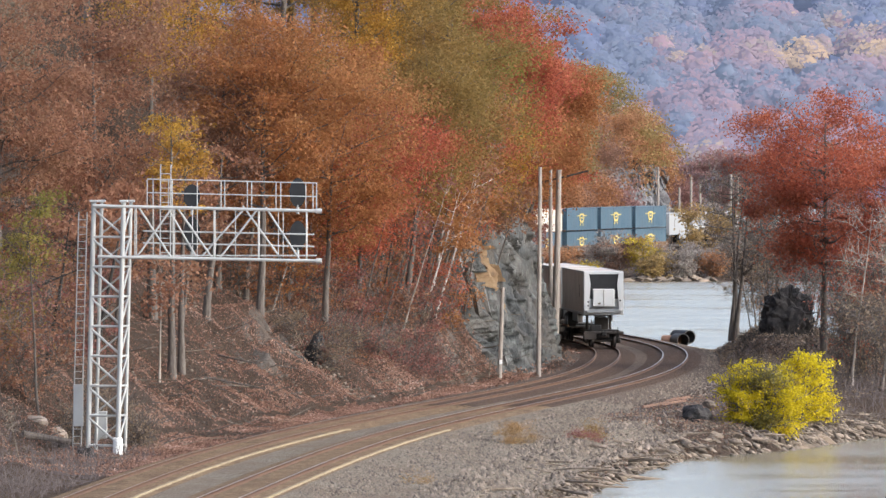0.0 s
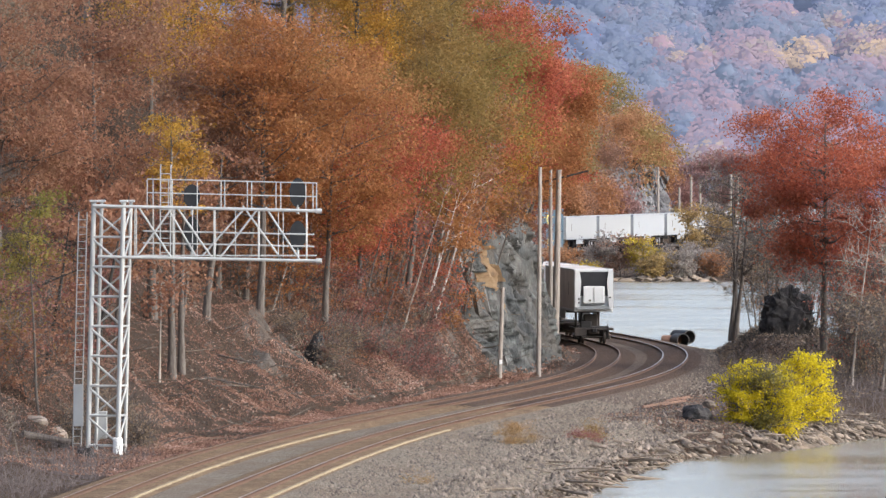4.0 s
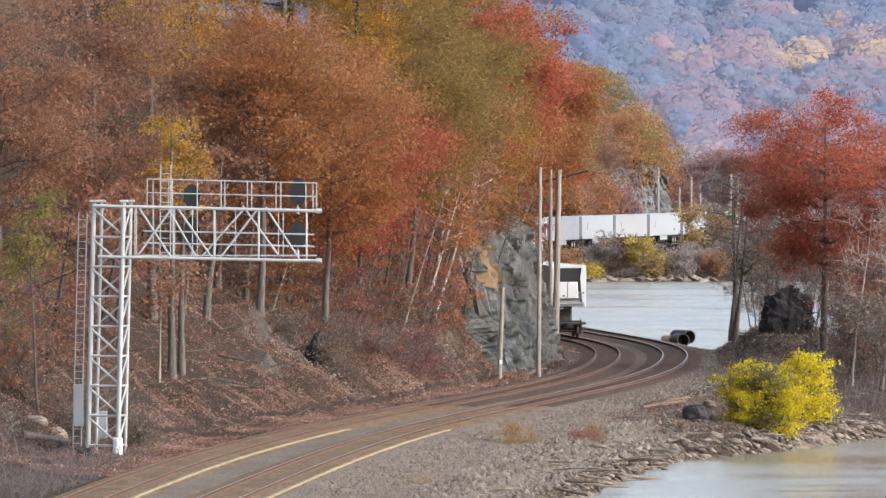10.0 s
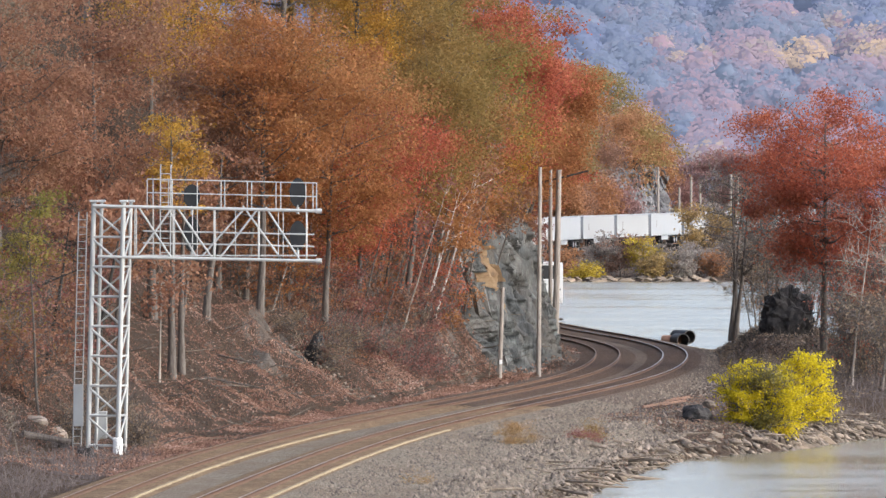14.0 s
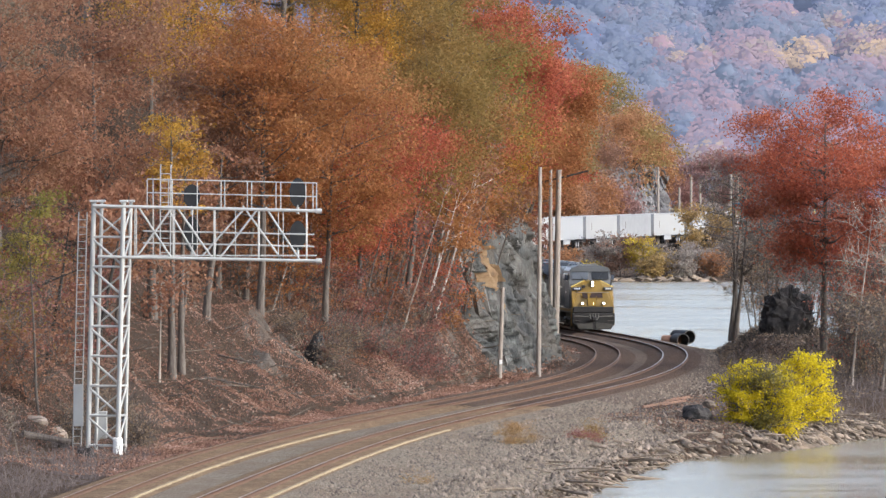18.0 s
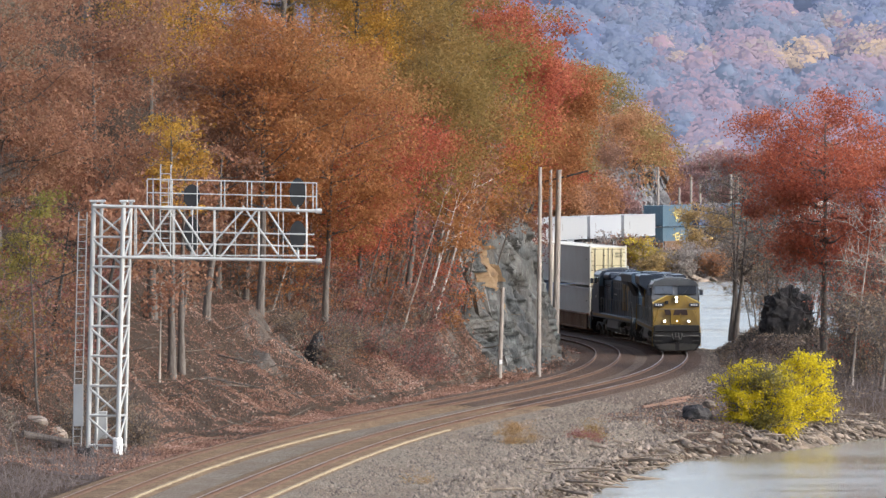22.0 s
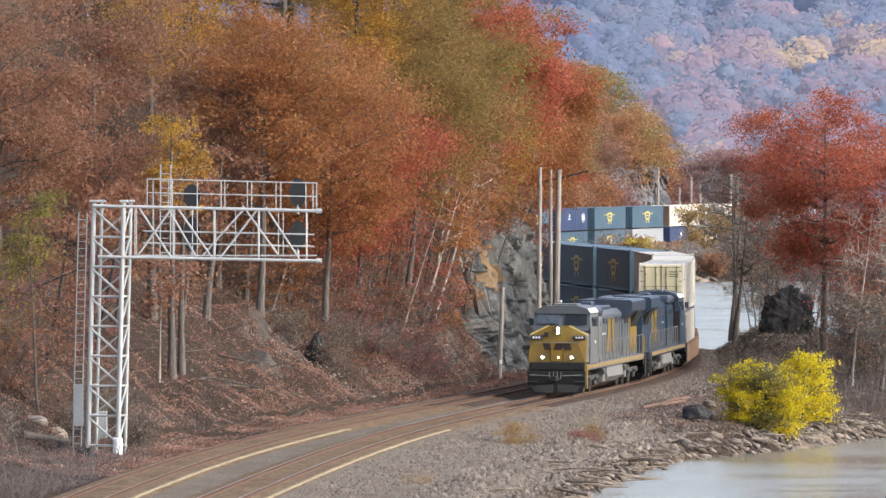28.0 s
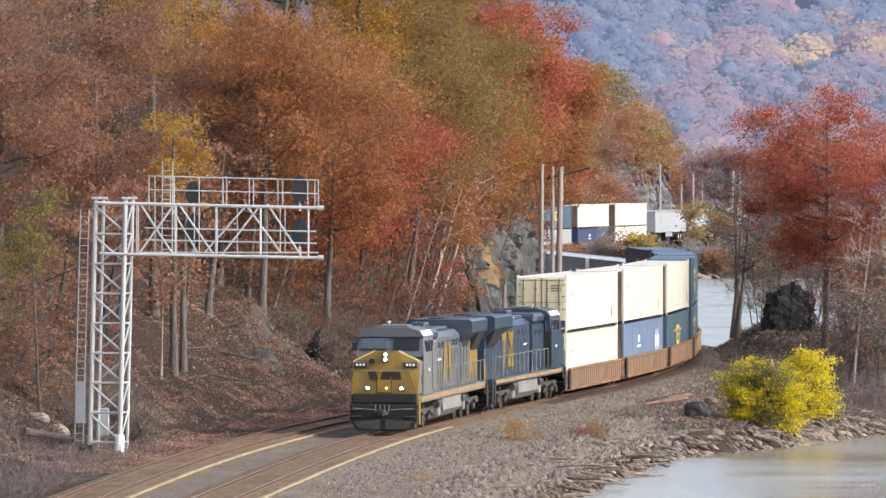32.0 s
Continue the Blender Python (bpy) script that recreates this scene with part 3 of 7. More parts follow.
def coupler(parent, y, s):
    bm = B()
    bx(bm, (0, y, 0.88), (0.22, 0.7, 0.26), 0.04)
    bx(bm, (0.05, y + s * 0.3, 0.88), (0.34, 0.25, 0.32), 0.06)
    part("coupler", bm, M["soot"], parent)


def container(paint, label, door_front=True, logo="", end_paint=None):
    """A 53-foot stacking container, base at z 0, front towards +y."""
    c = empty("container", label, "container", "stacked containers")
    L2, W2, H = 8.07, 1.29, 2.88
    end_paint = end_paint or paint
    bm = B()
    bx(bm, (0, 0, H / 2), (2 * W2 - 0.05, 2 * L2 - 0.06, H - 0.2), 0.02)
    part("body", bm, M[paint], c)
    bm = B()
    for s in (-1, 1):
        for z in (0.15, H - 0.14):
            bx(bm, (s * (W2 - 0.02), 0, z), (0.07, 2 * L2 - 0.1, 0.13), 0.015)
        for i in range(11):
            y = -L2 + 0.8 + i * (2 * L2 - 1.6) / 10
            bx(bm, (s * (W2 - 0.024), y, H / 2), (0.012, 0.05, H - 0.2))
    part("side_frame", bm, M[paint], c)
    for s in (-1, 1):
        for e in (-1, 1):
            bm = B()
            bx(bm, (s * (W2 - 0.05), e * (L2 - 0.06), H / 2), (0.13, 0.14, H), 0.02)
            part("corner_post", bm, M[paint], c)
    for e in (1, -1):
        if (e > 0) == door_front:
            for s in (-1, 1):
                bm = B()
                bx(bm, (s * 0.61, e * (L2 - 0.01), H / 2), (1.16, 0.06, H - 0.3), 0.015)
                door = part("door", bm, M[end_paint], c)
                for o in (0.3, 0.92):
                    bm = B()
                    rod(bm, (s * o, e * (L2 + 0.045), 0.2), (s * o, e * (L2 + 0.045), H - 0.2), 0.028, 6)
                    for z in (0.6, 1.4, 2.2):
                        bx(bm, (s * o, e * (L2 + 0.035), z), (0.12, 0.05, 0.07))
                    part("lock_rod", bm, M["door_line"], door)
                for z in (0.5, 1.15, 1.8, 2.4):
                    bm = B()
                    bx(bm, (s * 1.12, e * (L2 + 0.03), z), (0.16, 0.04, 0.06))
                    part("hinge", bm, M["door_line"], door)
            bm = B()
            bx(bm, (0, e * (L2 + 0.025), H / 2), (0.05, 0.03, H - 0.3))
            for z in (0.28, 1.5, 2.62):
                bx(bm, (0, e * (L2 + 0.025), z), (2.3, 0.025, 0.03))
            part("door_gasket", bm, M["door_line"], c)
            bm = B()
            for i in range(3):
                bx(bm, (-0.75, e * (L2 + 0.03), 2.35 - i * 0.13), (0.55, 0.02, 0.06))
            part("writing_bars", bm, M["door_line"], c)
        else:
            bm = B()
            bx(bm, (0, e * (L2 - 0.03), H / 2), (2.3, 0.03, H - 0.3), 0.01)
            panel = part("end_panel", bm, M[end_paint if e > 0 else paint], c)
            if e > 0:
                for i in range(7):
                    bm = B()
                    bx(bm, (-0.9 + i * 0.3, e * (L2 - 0.012), H / 2), (0.08, 0.05, H - 0.3), 0.01)
                    part("rib", bm, M[end_paint], panel)
    if logo:
        for s in (-1, 1):
            bm = B()
            x = s * (W2 + 0.012)
            # a shield-like emblem with horns: rim, face and bars
            y0 = 0.3
            ring = [(0.66 * a, 1.5 + 0.66 * (b - 1.5)) for a, b in [(-1.7, 1.3), (-1.1, 0.75), (1.1, 0.75), (1.7, 1.3), (1.85, 2.15), (1.2, 2.45), (-1.2, 2.45), (-1.85, 2.15)]]
            if logo == "emblem":
                prism(bm, [(y0 + a, b) for a, b in ring], x - 0.008, x + 0.008, "x")
                for e in (-1, 1):
                    bx(bm, (x, y0 + e * 1.9, 1.85), (0.016, 1.5, 0.1))
                    bx(bm, (x, y0 + e * 0.7, 0.8), (0.016, 0.28, 0.28))
                part("emblem", bm, M["logo_yellow"], c)
                bm = B()
                prism(bm, [(y0 + a * 0.62, 1.6 + (b - 1.6) * 0.6) for a, b in ring], x + s * 0.012 - 0.008, x + s * 0.012 + 0.008, "x")
                marks = part("emblem_inset", bm, M[paint], c)
                bm = B()
                bx(bm, (x + s * 0.026, y0, 1.6), (0.012, 0.9, 0.16))
                part("emblem_mark", bm, M["logo_yellow"], marks)
            else:
                bx(bm, (x, 2.0, 1.9), (0.016, 0.7, 0.4))
                bx(bm, (x, 2.0, 1.5), (0.016, 1.5, 0.14))
                part("emblem", bm, M["decal_white"], c)
                bm = B()
                for i in range(5):
                    bx(bm, (x, -6.2 + i * 0.35, 1.6), (0.016, 0.2, 1.2 if i % 2 else 0.7))
                part("writing_bars", bm, M["decal_white"], c)
    else:
        for s in (-1, 1):
            bm = B()
            bx(bm, (s * (W2 + 0.004), 6.6, 1.9), (0.012, 0.5, 0.09))
            bx(bm, (s * (W2 + 0.004), -6.2, 0.7), (0.012, 0.16, 0.5))
            part("writing_bars", bm, M["door_line"], c)
    return c


def well_car(front_truck):
    """One unit of an articulated well car: ribbed side sills, end decks, trucks, brake ladder."""
    c = empty("well_car", "rust-brown ribbed well car of an articulated stack train", "freight car", "stack train")
    for s in (-1, 1):
        bm = B()
        bx(bm, (s * 1.42, 0, 0.86), (0.06, 15.7, 1.02), 0.015)
        side = part("side_plate", bm, M["well_recess"], c)
        bm = B()
        bx(bm, (s * 1.46, 0, 1.36), (0.18, 16.2, 0.13), 0.03)
        part("top_chord", bm, M["well"], side)
        bm = B()
        bx(bm, (s * 1.44, 0, 0.36), (0.16, 15.6, 0.14), 0.03)
        part("bottom_chord", bm, M["well"], side)
        for i in range(25):
            bm = B()
            bx(bm, (s * 1.49, -7.6 + i * 0.633, 0.86), (0.1, 0.17, 0.9), 0.02)
            part("rib", bm, M["rib"], side)
    bm = B()
    bx(bm, (0, 0, 0.3), (2.7, 15.8, 0.1), 0.02)
    part("well_floor", bm, M["well"], c)
    for e in (-1, 1):
        bm = B()
        bx(bm, (0, e * 8.6, 1.1), (2.7, 0.9, 0.22), 0.04)
        bx(bm, (0, e * 8.25, 0.85), (2.7, 0.1, 0.8), 0.02)
        bx(bm, (0, e * 9.0, 0.95), (0.5, 0.7, 0.36), 0.04)
        part("end_deck", bm, M["well"], c)
        bm = B()
        for s in (-1, 1):
            for x in (1.05, 1.35):
                rod(bm, (s * x, e * 8.98, 0.5), (s * x, e * 8.98, 1.55), 0.02, 5)
            for z in (0.65, 0.95, 1.25, 1.5):
                rod(bm, (s * 1.05, e * 8.98, z), (s * 1.35, e * 8.98, z), 0.016, 5)
        part("ladder", bm, M["well"], c)
    bogie(c, -9.2)
    if front_truck:
        bogie(c, 9.0)
        coupler(c, 9.7, 1)
    return c


def trailer(paint, label, reefer=False):
    """A 53-foot road trailer; nose towards +y; tyres and landing gear below; base of body at z 1.2."""
    c = empty("semi_trailer", label, "trailer", "trailers on flat cars")
    L2, W2 = 8.07, 1.29
    z0, H = 1.15, 2.82
    bm = B()
    bx(bm, (0, 0, z0 + H / 2), (2 * W2 - 0.02, 2 * L2 - 0.04, H - 0.06), 0.05)
    part("body", bm, M[paint], c)
    bm = B()
    for s in (-1, 1):
        bx(bm, (s * W2, 0, z0 + 0.08), (0.05, 2 * L2, 0.16), 0.01)
        bx(bm, (s * W2, 0, z0 + H - 0.05), (0.05, 2 * L2, 0.11), 0.01)
        for e in (-1, 1):
            bx(bm, (s * (W2 - 0.03), e * (L2 - 0.03), z0 + H / 2), (0.09, 0.1, H), 0.02)
    part("frame_trim", bm, M["silver"], c)
    bm = B()
    for s in (-1, 1):
        bx(bm, (s * (W2 + 0.008), 5.2, z0 + 1.5), (0.012, 0.16, 0.85))
    part("writing_bars", bm, M["door_line"], c)
    if reefer:
        bm = B()
        bx(bm, (0, L2 + 0.05, z0 + H / 2), (2 * W2, 0.12, H), 0.03)
        nose = part("nose", bm, M["white_clean"], c)
        bm = B()
        prism(bm, [(-0.98, 1.05), (0.98, 1.05), (0.86, 2.0), (0.98, 2.64), (-0.98, 2.64), (-0.86, 2.0)], L2 + 0.1, L2 + 0.42)
        bmesh.ops.translate(bm, vec=(0, 0, z0), verts=bm.verts[:])
        part("reefer_grille", bm, M["black"], nose, "black refrigeration unit grille")
        bm = B()
        bx(bm, (0.02, L2 + 0.3, z0 + 1.12), (1.42, 0.5, 1.15), 0.05)
        unit = part("reefer_unit", bm, M["white_clean"], nose, "white refrigeration unit housing")
        bm = B()
        bx(bm, (0.02, L2 + 0.565, z0 + 1.12), (0.03, 0.02, 1.1))
        bx(bm, (0.3, L2 + 0.565, z0 + 0.75), (0.16, 0.02, 0.12))
        part("panel_seam", bm, M["door_line"], unit)
        for s in (-1, 1):
            bm = B()
            prism(bm, [(s * 0.98, 0.3), (s * 1.27, 0.3), (s * 1.27, 2.75), (s * 0.98, 2.75), (s * 0.86, 2.0)], L2 + 0.1, L2 + 0.5)
            bmesh.ops.translate(bm, vec=(0, 0, z0), verts=bm.verts[:])
            part("side_fairing", bm, M["white_clean"], nose)
        bm = B()
        bx(bm, (0, L2 + 0.2, z0 + 0.28), (2.3, 0.3, 0.3), 0.04)
        part("bumper", bm, M["silver"], nose)
        for x, z in ((-1.05, 0.95), (1.02, 0.85), (1.02, 0.6)):
            bm = B()
            rod(bm, (x, L2 + 0.5, z0 + z), (x, L2 + 0.53, z0 + z), 0.06, 10)
            part("port", bm, M["black"], nose)
    else:
        for s in (-1, 1):
            bm = B()
            bx(bm, (s * 0.62, -L2 - 0.01, z0 + H / 2), (1.2, 0.05, H - 0.25), 0.015)
            part("rear_door", bm, M[paint], c)
        bm = B()
        bx(bm, (0, L2 + 0.03, z0 + H / 2), (2 * W2 - 0.3, 0.06, H - 0.3), 0.02)
        part("nose_panel", bm, M["white_dull"], c)
    bm = B()
    bx(bm, (0, -4.9, 0.98), (1.0, 4.6, 0.28), 0.03)
    part("slider_frame", bm, M["black"], c)
    for y in (-5.6, -4.35):
        for s in (-1, 1):
            bm = B()
            rod(bm, (s * 0.72, y, 0.52), (s * 1.25, y, 0.52), 0.5, 16)
            tyre = part("tyre", bm, M["black"], c)
            bm = B()
            rod(bm, (s * 1.2, y, 0.52), (s * 1.27, y, 0.52), 0.27, 12)
            part("rim", bm, M["silver"], tyre)
    for s in (-1, 1):
        bm = B()
        bx(bm, (s * 0.75, 4.7, 0.62), (0.16, 0.16, 1.1), 0.02)
        bx(bm, (s * 0.75, 4.7, 0.06), (0.3, 0.3, 0.06), 0.01)
        part("landing_leg", bm, M["flat_steel"], c)
        bm = B()
        bx(bm, (s * 1.15, 0.4, 0.86), (0.05, 3.6, 0.55), 0.01)
        part("side_skirt", bm, M["white_dull"], c)
    return c


def flat_car(both):
    """A low spine flat car under one trailer."""
    c = empty("flat_car", "grimy dark steel spine flat car", "freight car", "trailer flat cars")
    bm = B()
    bx(bm, (0, 0, 0.82), (0.75, 17.2, 0.4), 0.04)
    part("centre_sill", bm, M["flat_steel"], c)
    bm = B()
    bx(bm, (0, -4.95, 1.0), (2.75, 3.8, 0.1), 0.02)
    part("wheel_platform", bm, M["flat_steel"], c)
    for s in (-1, 1):
        bm = B()
        bx(bm, (s * 1.3, -4.95, 1.08), (0.12, 3.8, 0.12), 0.02)
        part("kerb_rail", bm, M["well"], c)
    bm = B()
    bx(bm, (0, 4.7, 1.0), (2.4, 1.0, 0.1), 0.02)
    part("leg_platform", bm, M["flat_steel"], c)
    bm = B()
    bx(bm, (0, 6.9, 1.45), (0.9, 0.5, 0.9), 0.05)
    bx(bm, (0, 6.9, 2.05), (1.0, 0.9, 0.12), 0.03)
    part("hitch_stand", bm, M["flat_steel"], c)
    for e in (-1, 1):
        bm = B()
        bx(bm, (0, e * 8.5, 0.95), (2.6, 0.5, 0.16), 0.03)
        bx(bm, (0.9 * e, e * 8.72, 0.75), (0.8, 0.06, 0.5), 0.02)
        part("end_sill", bm, M["flat_steel"], c)
        bm = B()
        bx(bm, (0, e * 7.7, 0.8), (2.1, 1.3, 0.62), 0.04)
        bx(bm, (0.5, e * 8.3, 1.2), (0.7, 0.4, 0.5), 0.04)
        rod(bm, (-0.9, e * 8.75, 0.4), (-0.9, e * 8.75, 1.3), 0.03, 6)
        part("brake_gear", bm, M["soot"], c)
    bogie(c, -7.4)
    if both:
        bogie(c, 7.4)
    coupler(c, -8.9, -1)
    coupler(c, 8.9, 1)
    return c


def locomotive(label, blue_scheme, lit):
    """A wide-cab road diesel, front towards +y, rail top at z 0, 22.3 m long."""
    c = empty("locomotive", label, "locomotive", "pair of locomotives")
    body = "loco_blue" if blue_scheme else "loco_grey"
    # frame and walkway
    bm = B()
    bx(bm, (0, 0, 1.42), (2.9, 20.4, 0.34), 0.04)
    frame_ob = part("underframe", bm, M["loco_blue" if blue_scheme else "loco_grey"], c)
    for s in (-1, 1):
        bm = B()
        bx(bm, (s * 1.47, -0.4, 1.44), (0.02, 19.2, 0.17))
        part("sill_stripe", bm, M["sill"], frame_ob, "yellow sill stripe")
    # pilot and plough
    for e in (1, -1):
        bm = B()
        prism(bm, [(-1.5, 0.55), (-1.2, 0.12), (1.2, 0.12), (1.5, 0.55), (1.5, 1.25), (-1.5, 1.25)], e * 10.25, e * 10.6)
        prism(bm, [(-1.35, 0.5), (-1.1, 0.13), (0, 0.10), (1.1, 0.13), (1.35, 0.5), (0, 0.62)], e * 10.6, e * 10.85)
        pl = part("pilot", bm, M["soot"], c, "sooty black pilot and plough")
        for sd in (-1, 1):
            bm = B()
            prism(bm, [(sd * 0.12, 0.16), (sd * 1.1, 0.19), (sd * 1.3, 0.5), (sd * 0.12, 0.6)], e * 10.86, e * 10.9)
            part("plough_blade", bm, M["dusty"], pl, "dusty grey plough blade")
            for k in range(3):
                bm = B()
                bx(bm, (sd * 1.22, e * 10.66, 0.42 + k * 0.3), (0.46, 0.16, 0.05), 0.01)
                part("step", bm, M["dusty"], pl)
            bm = B()
            rod(bm, (sd * 0.35, e * 10.75, 1.02), (sd * 1.35, e * 10.72, 1.08), 0.022, 5)
            part("cut_lever", bm, M["tank"], pl)
        coupler(c, e * 10.8, e)
        for s in (-1, 1):
            bm = B()
            for i in range(4):
                bx(bm, (s * 1.3, e * (10.05 - i * 0.07), 0.45 + i * 0.32), (0.5, 0.3, 0.05))
            bx(bm, (s * 1.52, e * 10.0, 0.95), (0.03, 0.4, 1.2))
            part("step_well", bm, M["loco_yellow" if e > 0 and not blue_scheme else "soot"], c)
    # nose: gabled yellow front, grey flanks
    yel = "loco_blue" if blue_scheme else "loco_yellow"
    bm = B()
    prism(bm, [(-1.46, 1.7), (1.46, 1.7), (1.48, 3.12), (0.55, 3.56), (-0.55, 3.56), (-1.48, 3.12)], 8.3, 10.02)
    for v in bm.verts:
        if v.co.y > 10 and v.co.z > 3.0:
            v.co.y -= 0.3
    nose = part("nose", bm, M[body], c)
    bm = B()
    prism(bm, [(-1.47, 1.72), (1.47, 1.72), (1.49, 3.1), (0.55, 3.57), (-0.55, 3.57), (-1.49, 3.1)], 10.0, 10.1)
    for v in bm.verts:
        if v.co.z > 3.0:
            v.co.y -= 0.3
    part("nose_front", bm, M[yel], nose, "blue nose front" if blue_scheme else "dull yellow gabled nose front")
    bm = B()
    bx(bm, (0, 10.24, 1.5), (2.9, 0.26, 0.42), 0.04)
    part("anticlimber", bm, M["soot"], c, "blackened anticlimber beam")
    for s in (-1, 1):
        bm = B()
        bx(bm, (s * 1.12, 9.96, 2.98), (0.62, 0.2, 0.22), 0.02)
        board = part("number_board", bm, M["loco_dark"], nose)
        for i in (-1, 0, 1):
            bm = B()
            bx(bm, (s * 1.12 + i * 0.15, 10.07, 2.98), (0.09, 0.02, 0.1))
            part("number_bar", bm, M["decal_white"], board)
    for x, wd, sl in ((-0.52, 0.4, 0.06), (0.0, 0.44, -0.1), (0.5, 0.36, 0.12)):
        bm = B()
        prism(bm, [(x - wd / 2, 2.34), (x + wd / 2, 2.34), (x + wd / 2 + sl, 2.68), (x - wd / 2 + sl, 2.68)], 10.112, 10.128)
        part("emblem", bm, M["nose_red"], nose, "dark emblem shape")
    bm = B()
    rod(bm, (-1.2, 10.2, 2.72), (1.2, 10.2, 2.72), 0.018, 6)
    for x in (-1.2, 1.2):
        rod(bm, (x, 10.2, 2.72), (x, 10.05, 2.72), 0.018, 6)
    part("grab_bar", bm, M["tank"], nose)
    bm = B()
    bx(bm, (0.05, 10.105, 2.2), (0.62, 0.02, 0.9), 0.005)
    nd = part("nose_door", bm, M[yel], nose)
    for x, wd, z, hg in ((-0.28, 0.02, 2.25, 1.0), (0.38, 0.02, 2.25, 1.0), (0.05, 0.02, 2.55, 0.3), (0.05, 0.66, 1.75, 0.02)):
        bm = B()
        bx(bm, (x, 10.12, z), (wd, 0.012, hg))
        part("door_seam", bm, M["soot"], nd)
    bm = B()
    bx(bm, (0.62, 9.95, 3.14), (0.22, 0.2, 0.2), 0.01)
    part("nose_vent", bm, M["soot"], nose)
    bm = B()
    rod(bm, (-0.05, 10.1, 1.95), (-0.05, 10.16, 1.95), 0.035, 8)
    part("marker_light", bm, M["lamp" if lit else "glass"], nose)
    for sd in (-1, 1):
        bm = B()
        bx(bm, (sd * 1.485, 9.1, 2.3), (0.02, 0.14, 0.4), 0.004)
        part("nose_latch", bm, M["loco_dark"], nose)
        bm = B()
        prism(bm, [(sd * 1.49, 3.08), (sd * 1.49, 3.15), (sd * 0.55, 3.61), (sd * 0.55, 3.54)], 9.66, 9.82)
        part("nose_edge_trim", bm, M["logo_yellow" if not blue_scheme else "loco_grey"], nose, "paler edge of the nose")
    bm = B()
    bx(bm, (0, 9.94, 3.33), (0.26, 0.24, 0.46), 0.04)
    hl = part("headlight_housing", bm, M["loco_dark"], nose)
    for z in (3.22, 3.44):
        bm = B()
        rod(bm, (0, 10.05, z), (0, 10.1, z), 0.07, 12)
        part("headlight", bm, M["lamp" if lit else "glass"], hl)
    for s in (-1, 1):
        bm = B()
        bx(bm, (s * 0.76, 10.22, 1.96), (0.24, 0.2, 0.24), 0.03)
        dl = part("ditch_light_housing", bm, M["loco_dark"], c)
        bm = B()
        rod(bm, (s * 0.76, 10.31, 1.96), (s * 0.76, 10.36, 1.96), 0.07, 12)
        part("ditch_light", bm, M["lamp" if lit else "glass"], dl)
        # looped air hoses
        bm = B()
        for k in range(8):
            a0, a1 = math.pi * k / 8, math.pi * (k + 1) / 8
            rod(bm, (s * 0.2 + 0.11 * math.cos(a0), 10.9, 1.25 - 0.42 * math.sin(a0)), (s * 0.2 + 0.11 * math.cos(a1), 10.9, 1.25 - 0.42 * math.sin(a1)), 0.024, 5)
        part("air_hose", bm, M["tank"], c, "looped pale air hose")
        bm = B()
        rod(bm, (s * 1.42, 10.15, 1.75), (s * 1.15, 10.3, 2.75), 0.022, 5)
        part("nose_handrail", bm, M[yel], nose)
    # cab: grey flanks, raked dark windscreen frame, chamfered roof
    bm = B()
    prism(bm, [(-1.5, 1.6), (1.5, 1.6), (1.52, 3.4), (1.42, 4.22), (-1.42, 4.22), (-1.52, 3.4)], 5.9, 8.9)
    for v in bm.verts:
        if v.co.y > 8 and v.co.z > 4:
            v.co.y -= 0.4
    cab = part("cab", bm, M[body], c)
    bm = B()
    prism(bm, [(8.92, 3.3), (8.96, 3.3), (8.58, 4.24), (8.5, 4.24)], -1.46, 1.46, "x")
    part("windscreen_surround", bm, M["loco_dark" if blue_scheme else "loco_slate"], cab)
    for s in (-1, 1):
        bm = B()
        prism(bm, [(8.84, 3.62), (8.9, 3.62), (8.69, 4.14), (8.64, 4.14)], s * 0.74 - 0.58, s * 0.74 + 0.58, "x")
        part("windscreen", bm, M["glass" if s > 0 else "glass_dark"], cab, "windscreen pane reflecting the sky")
        bm = B()
        rod(bm, (s * 0.5, 8.93, 3.64), (s * 0.86, 8.76, 4.05), 0.012, 5)
        part("wiper", bm, M["black"], cab)
        bm = B()
        for z in (3.64, 4.17):
            yy = 8.88 - (z - 3.68) * 0.41
            bx(bm, (s * 0.74, yy, z), (1.1, 0.05, 0.05))
        part("windscreen_gasket", bm, M["black"], cab)
        for y in (6.65, 7.75):
            bm = B()
            bx(bm, (s * 1.49, y, 3.75), (0.07, 0.85, 0.55), 0.03)
            part("side_window", bm, M["glass_dark"], cab)
        bm = B()
        bx(bm, (s * 1.66, 8.45, 3.75), (0.24, 0.05, 0.36), 0.02)
        part("mirror", bm, M["loco_dark"], cab)
        bm = B()
        bx(bm, (s * 1.53, 6.15, 2.75), (0.03, 0.55, 1.9), 0.01)
        part("cab_door", bm, M["loco_dark" if blue_scheme else body], cab)
    bm = B()
    prism(bm, [(-1.5, 4.18), (1.5, 4.18), (1.32, 4.44), (0.8, 4.6), (-0.8, 4.6), (-1.32, 4.44)], 5.7, 8.75)
    roof = part("cab_roof", bm, M["loco_dark" if blue_scheme else "loco_slate"], cab, "slate cab roof with chamfered edges")
    # white strips paint the sun's glint onto the sloped roof edges
    for s in (-1, 1):
        bm = B()
        prism(bm, [(s * 1.475, 4.225), (s * 1.33, 4.435), (s * 1.335, 4.45), (s * 1.48, 4.24)], 6.1, 8.6)
        part("roof_edge_panel", bm, M["decal_white"], roof, "pale strip painted as sun glint on the roof edge")
    bm = B()
    bx(bm, (0, 7.2, 4.63), (1.3, 1.4, 0.1), 0.04)
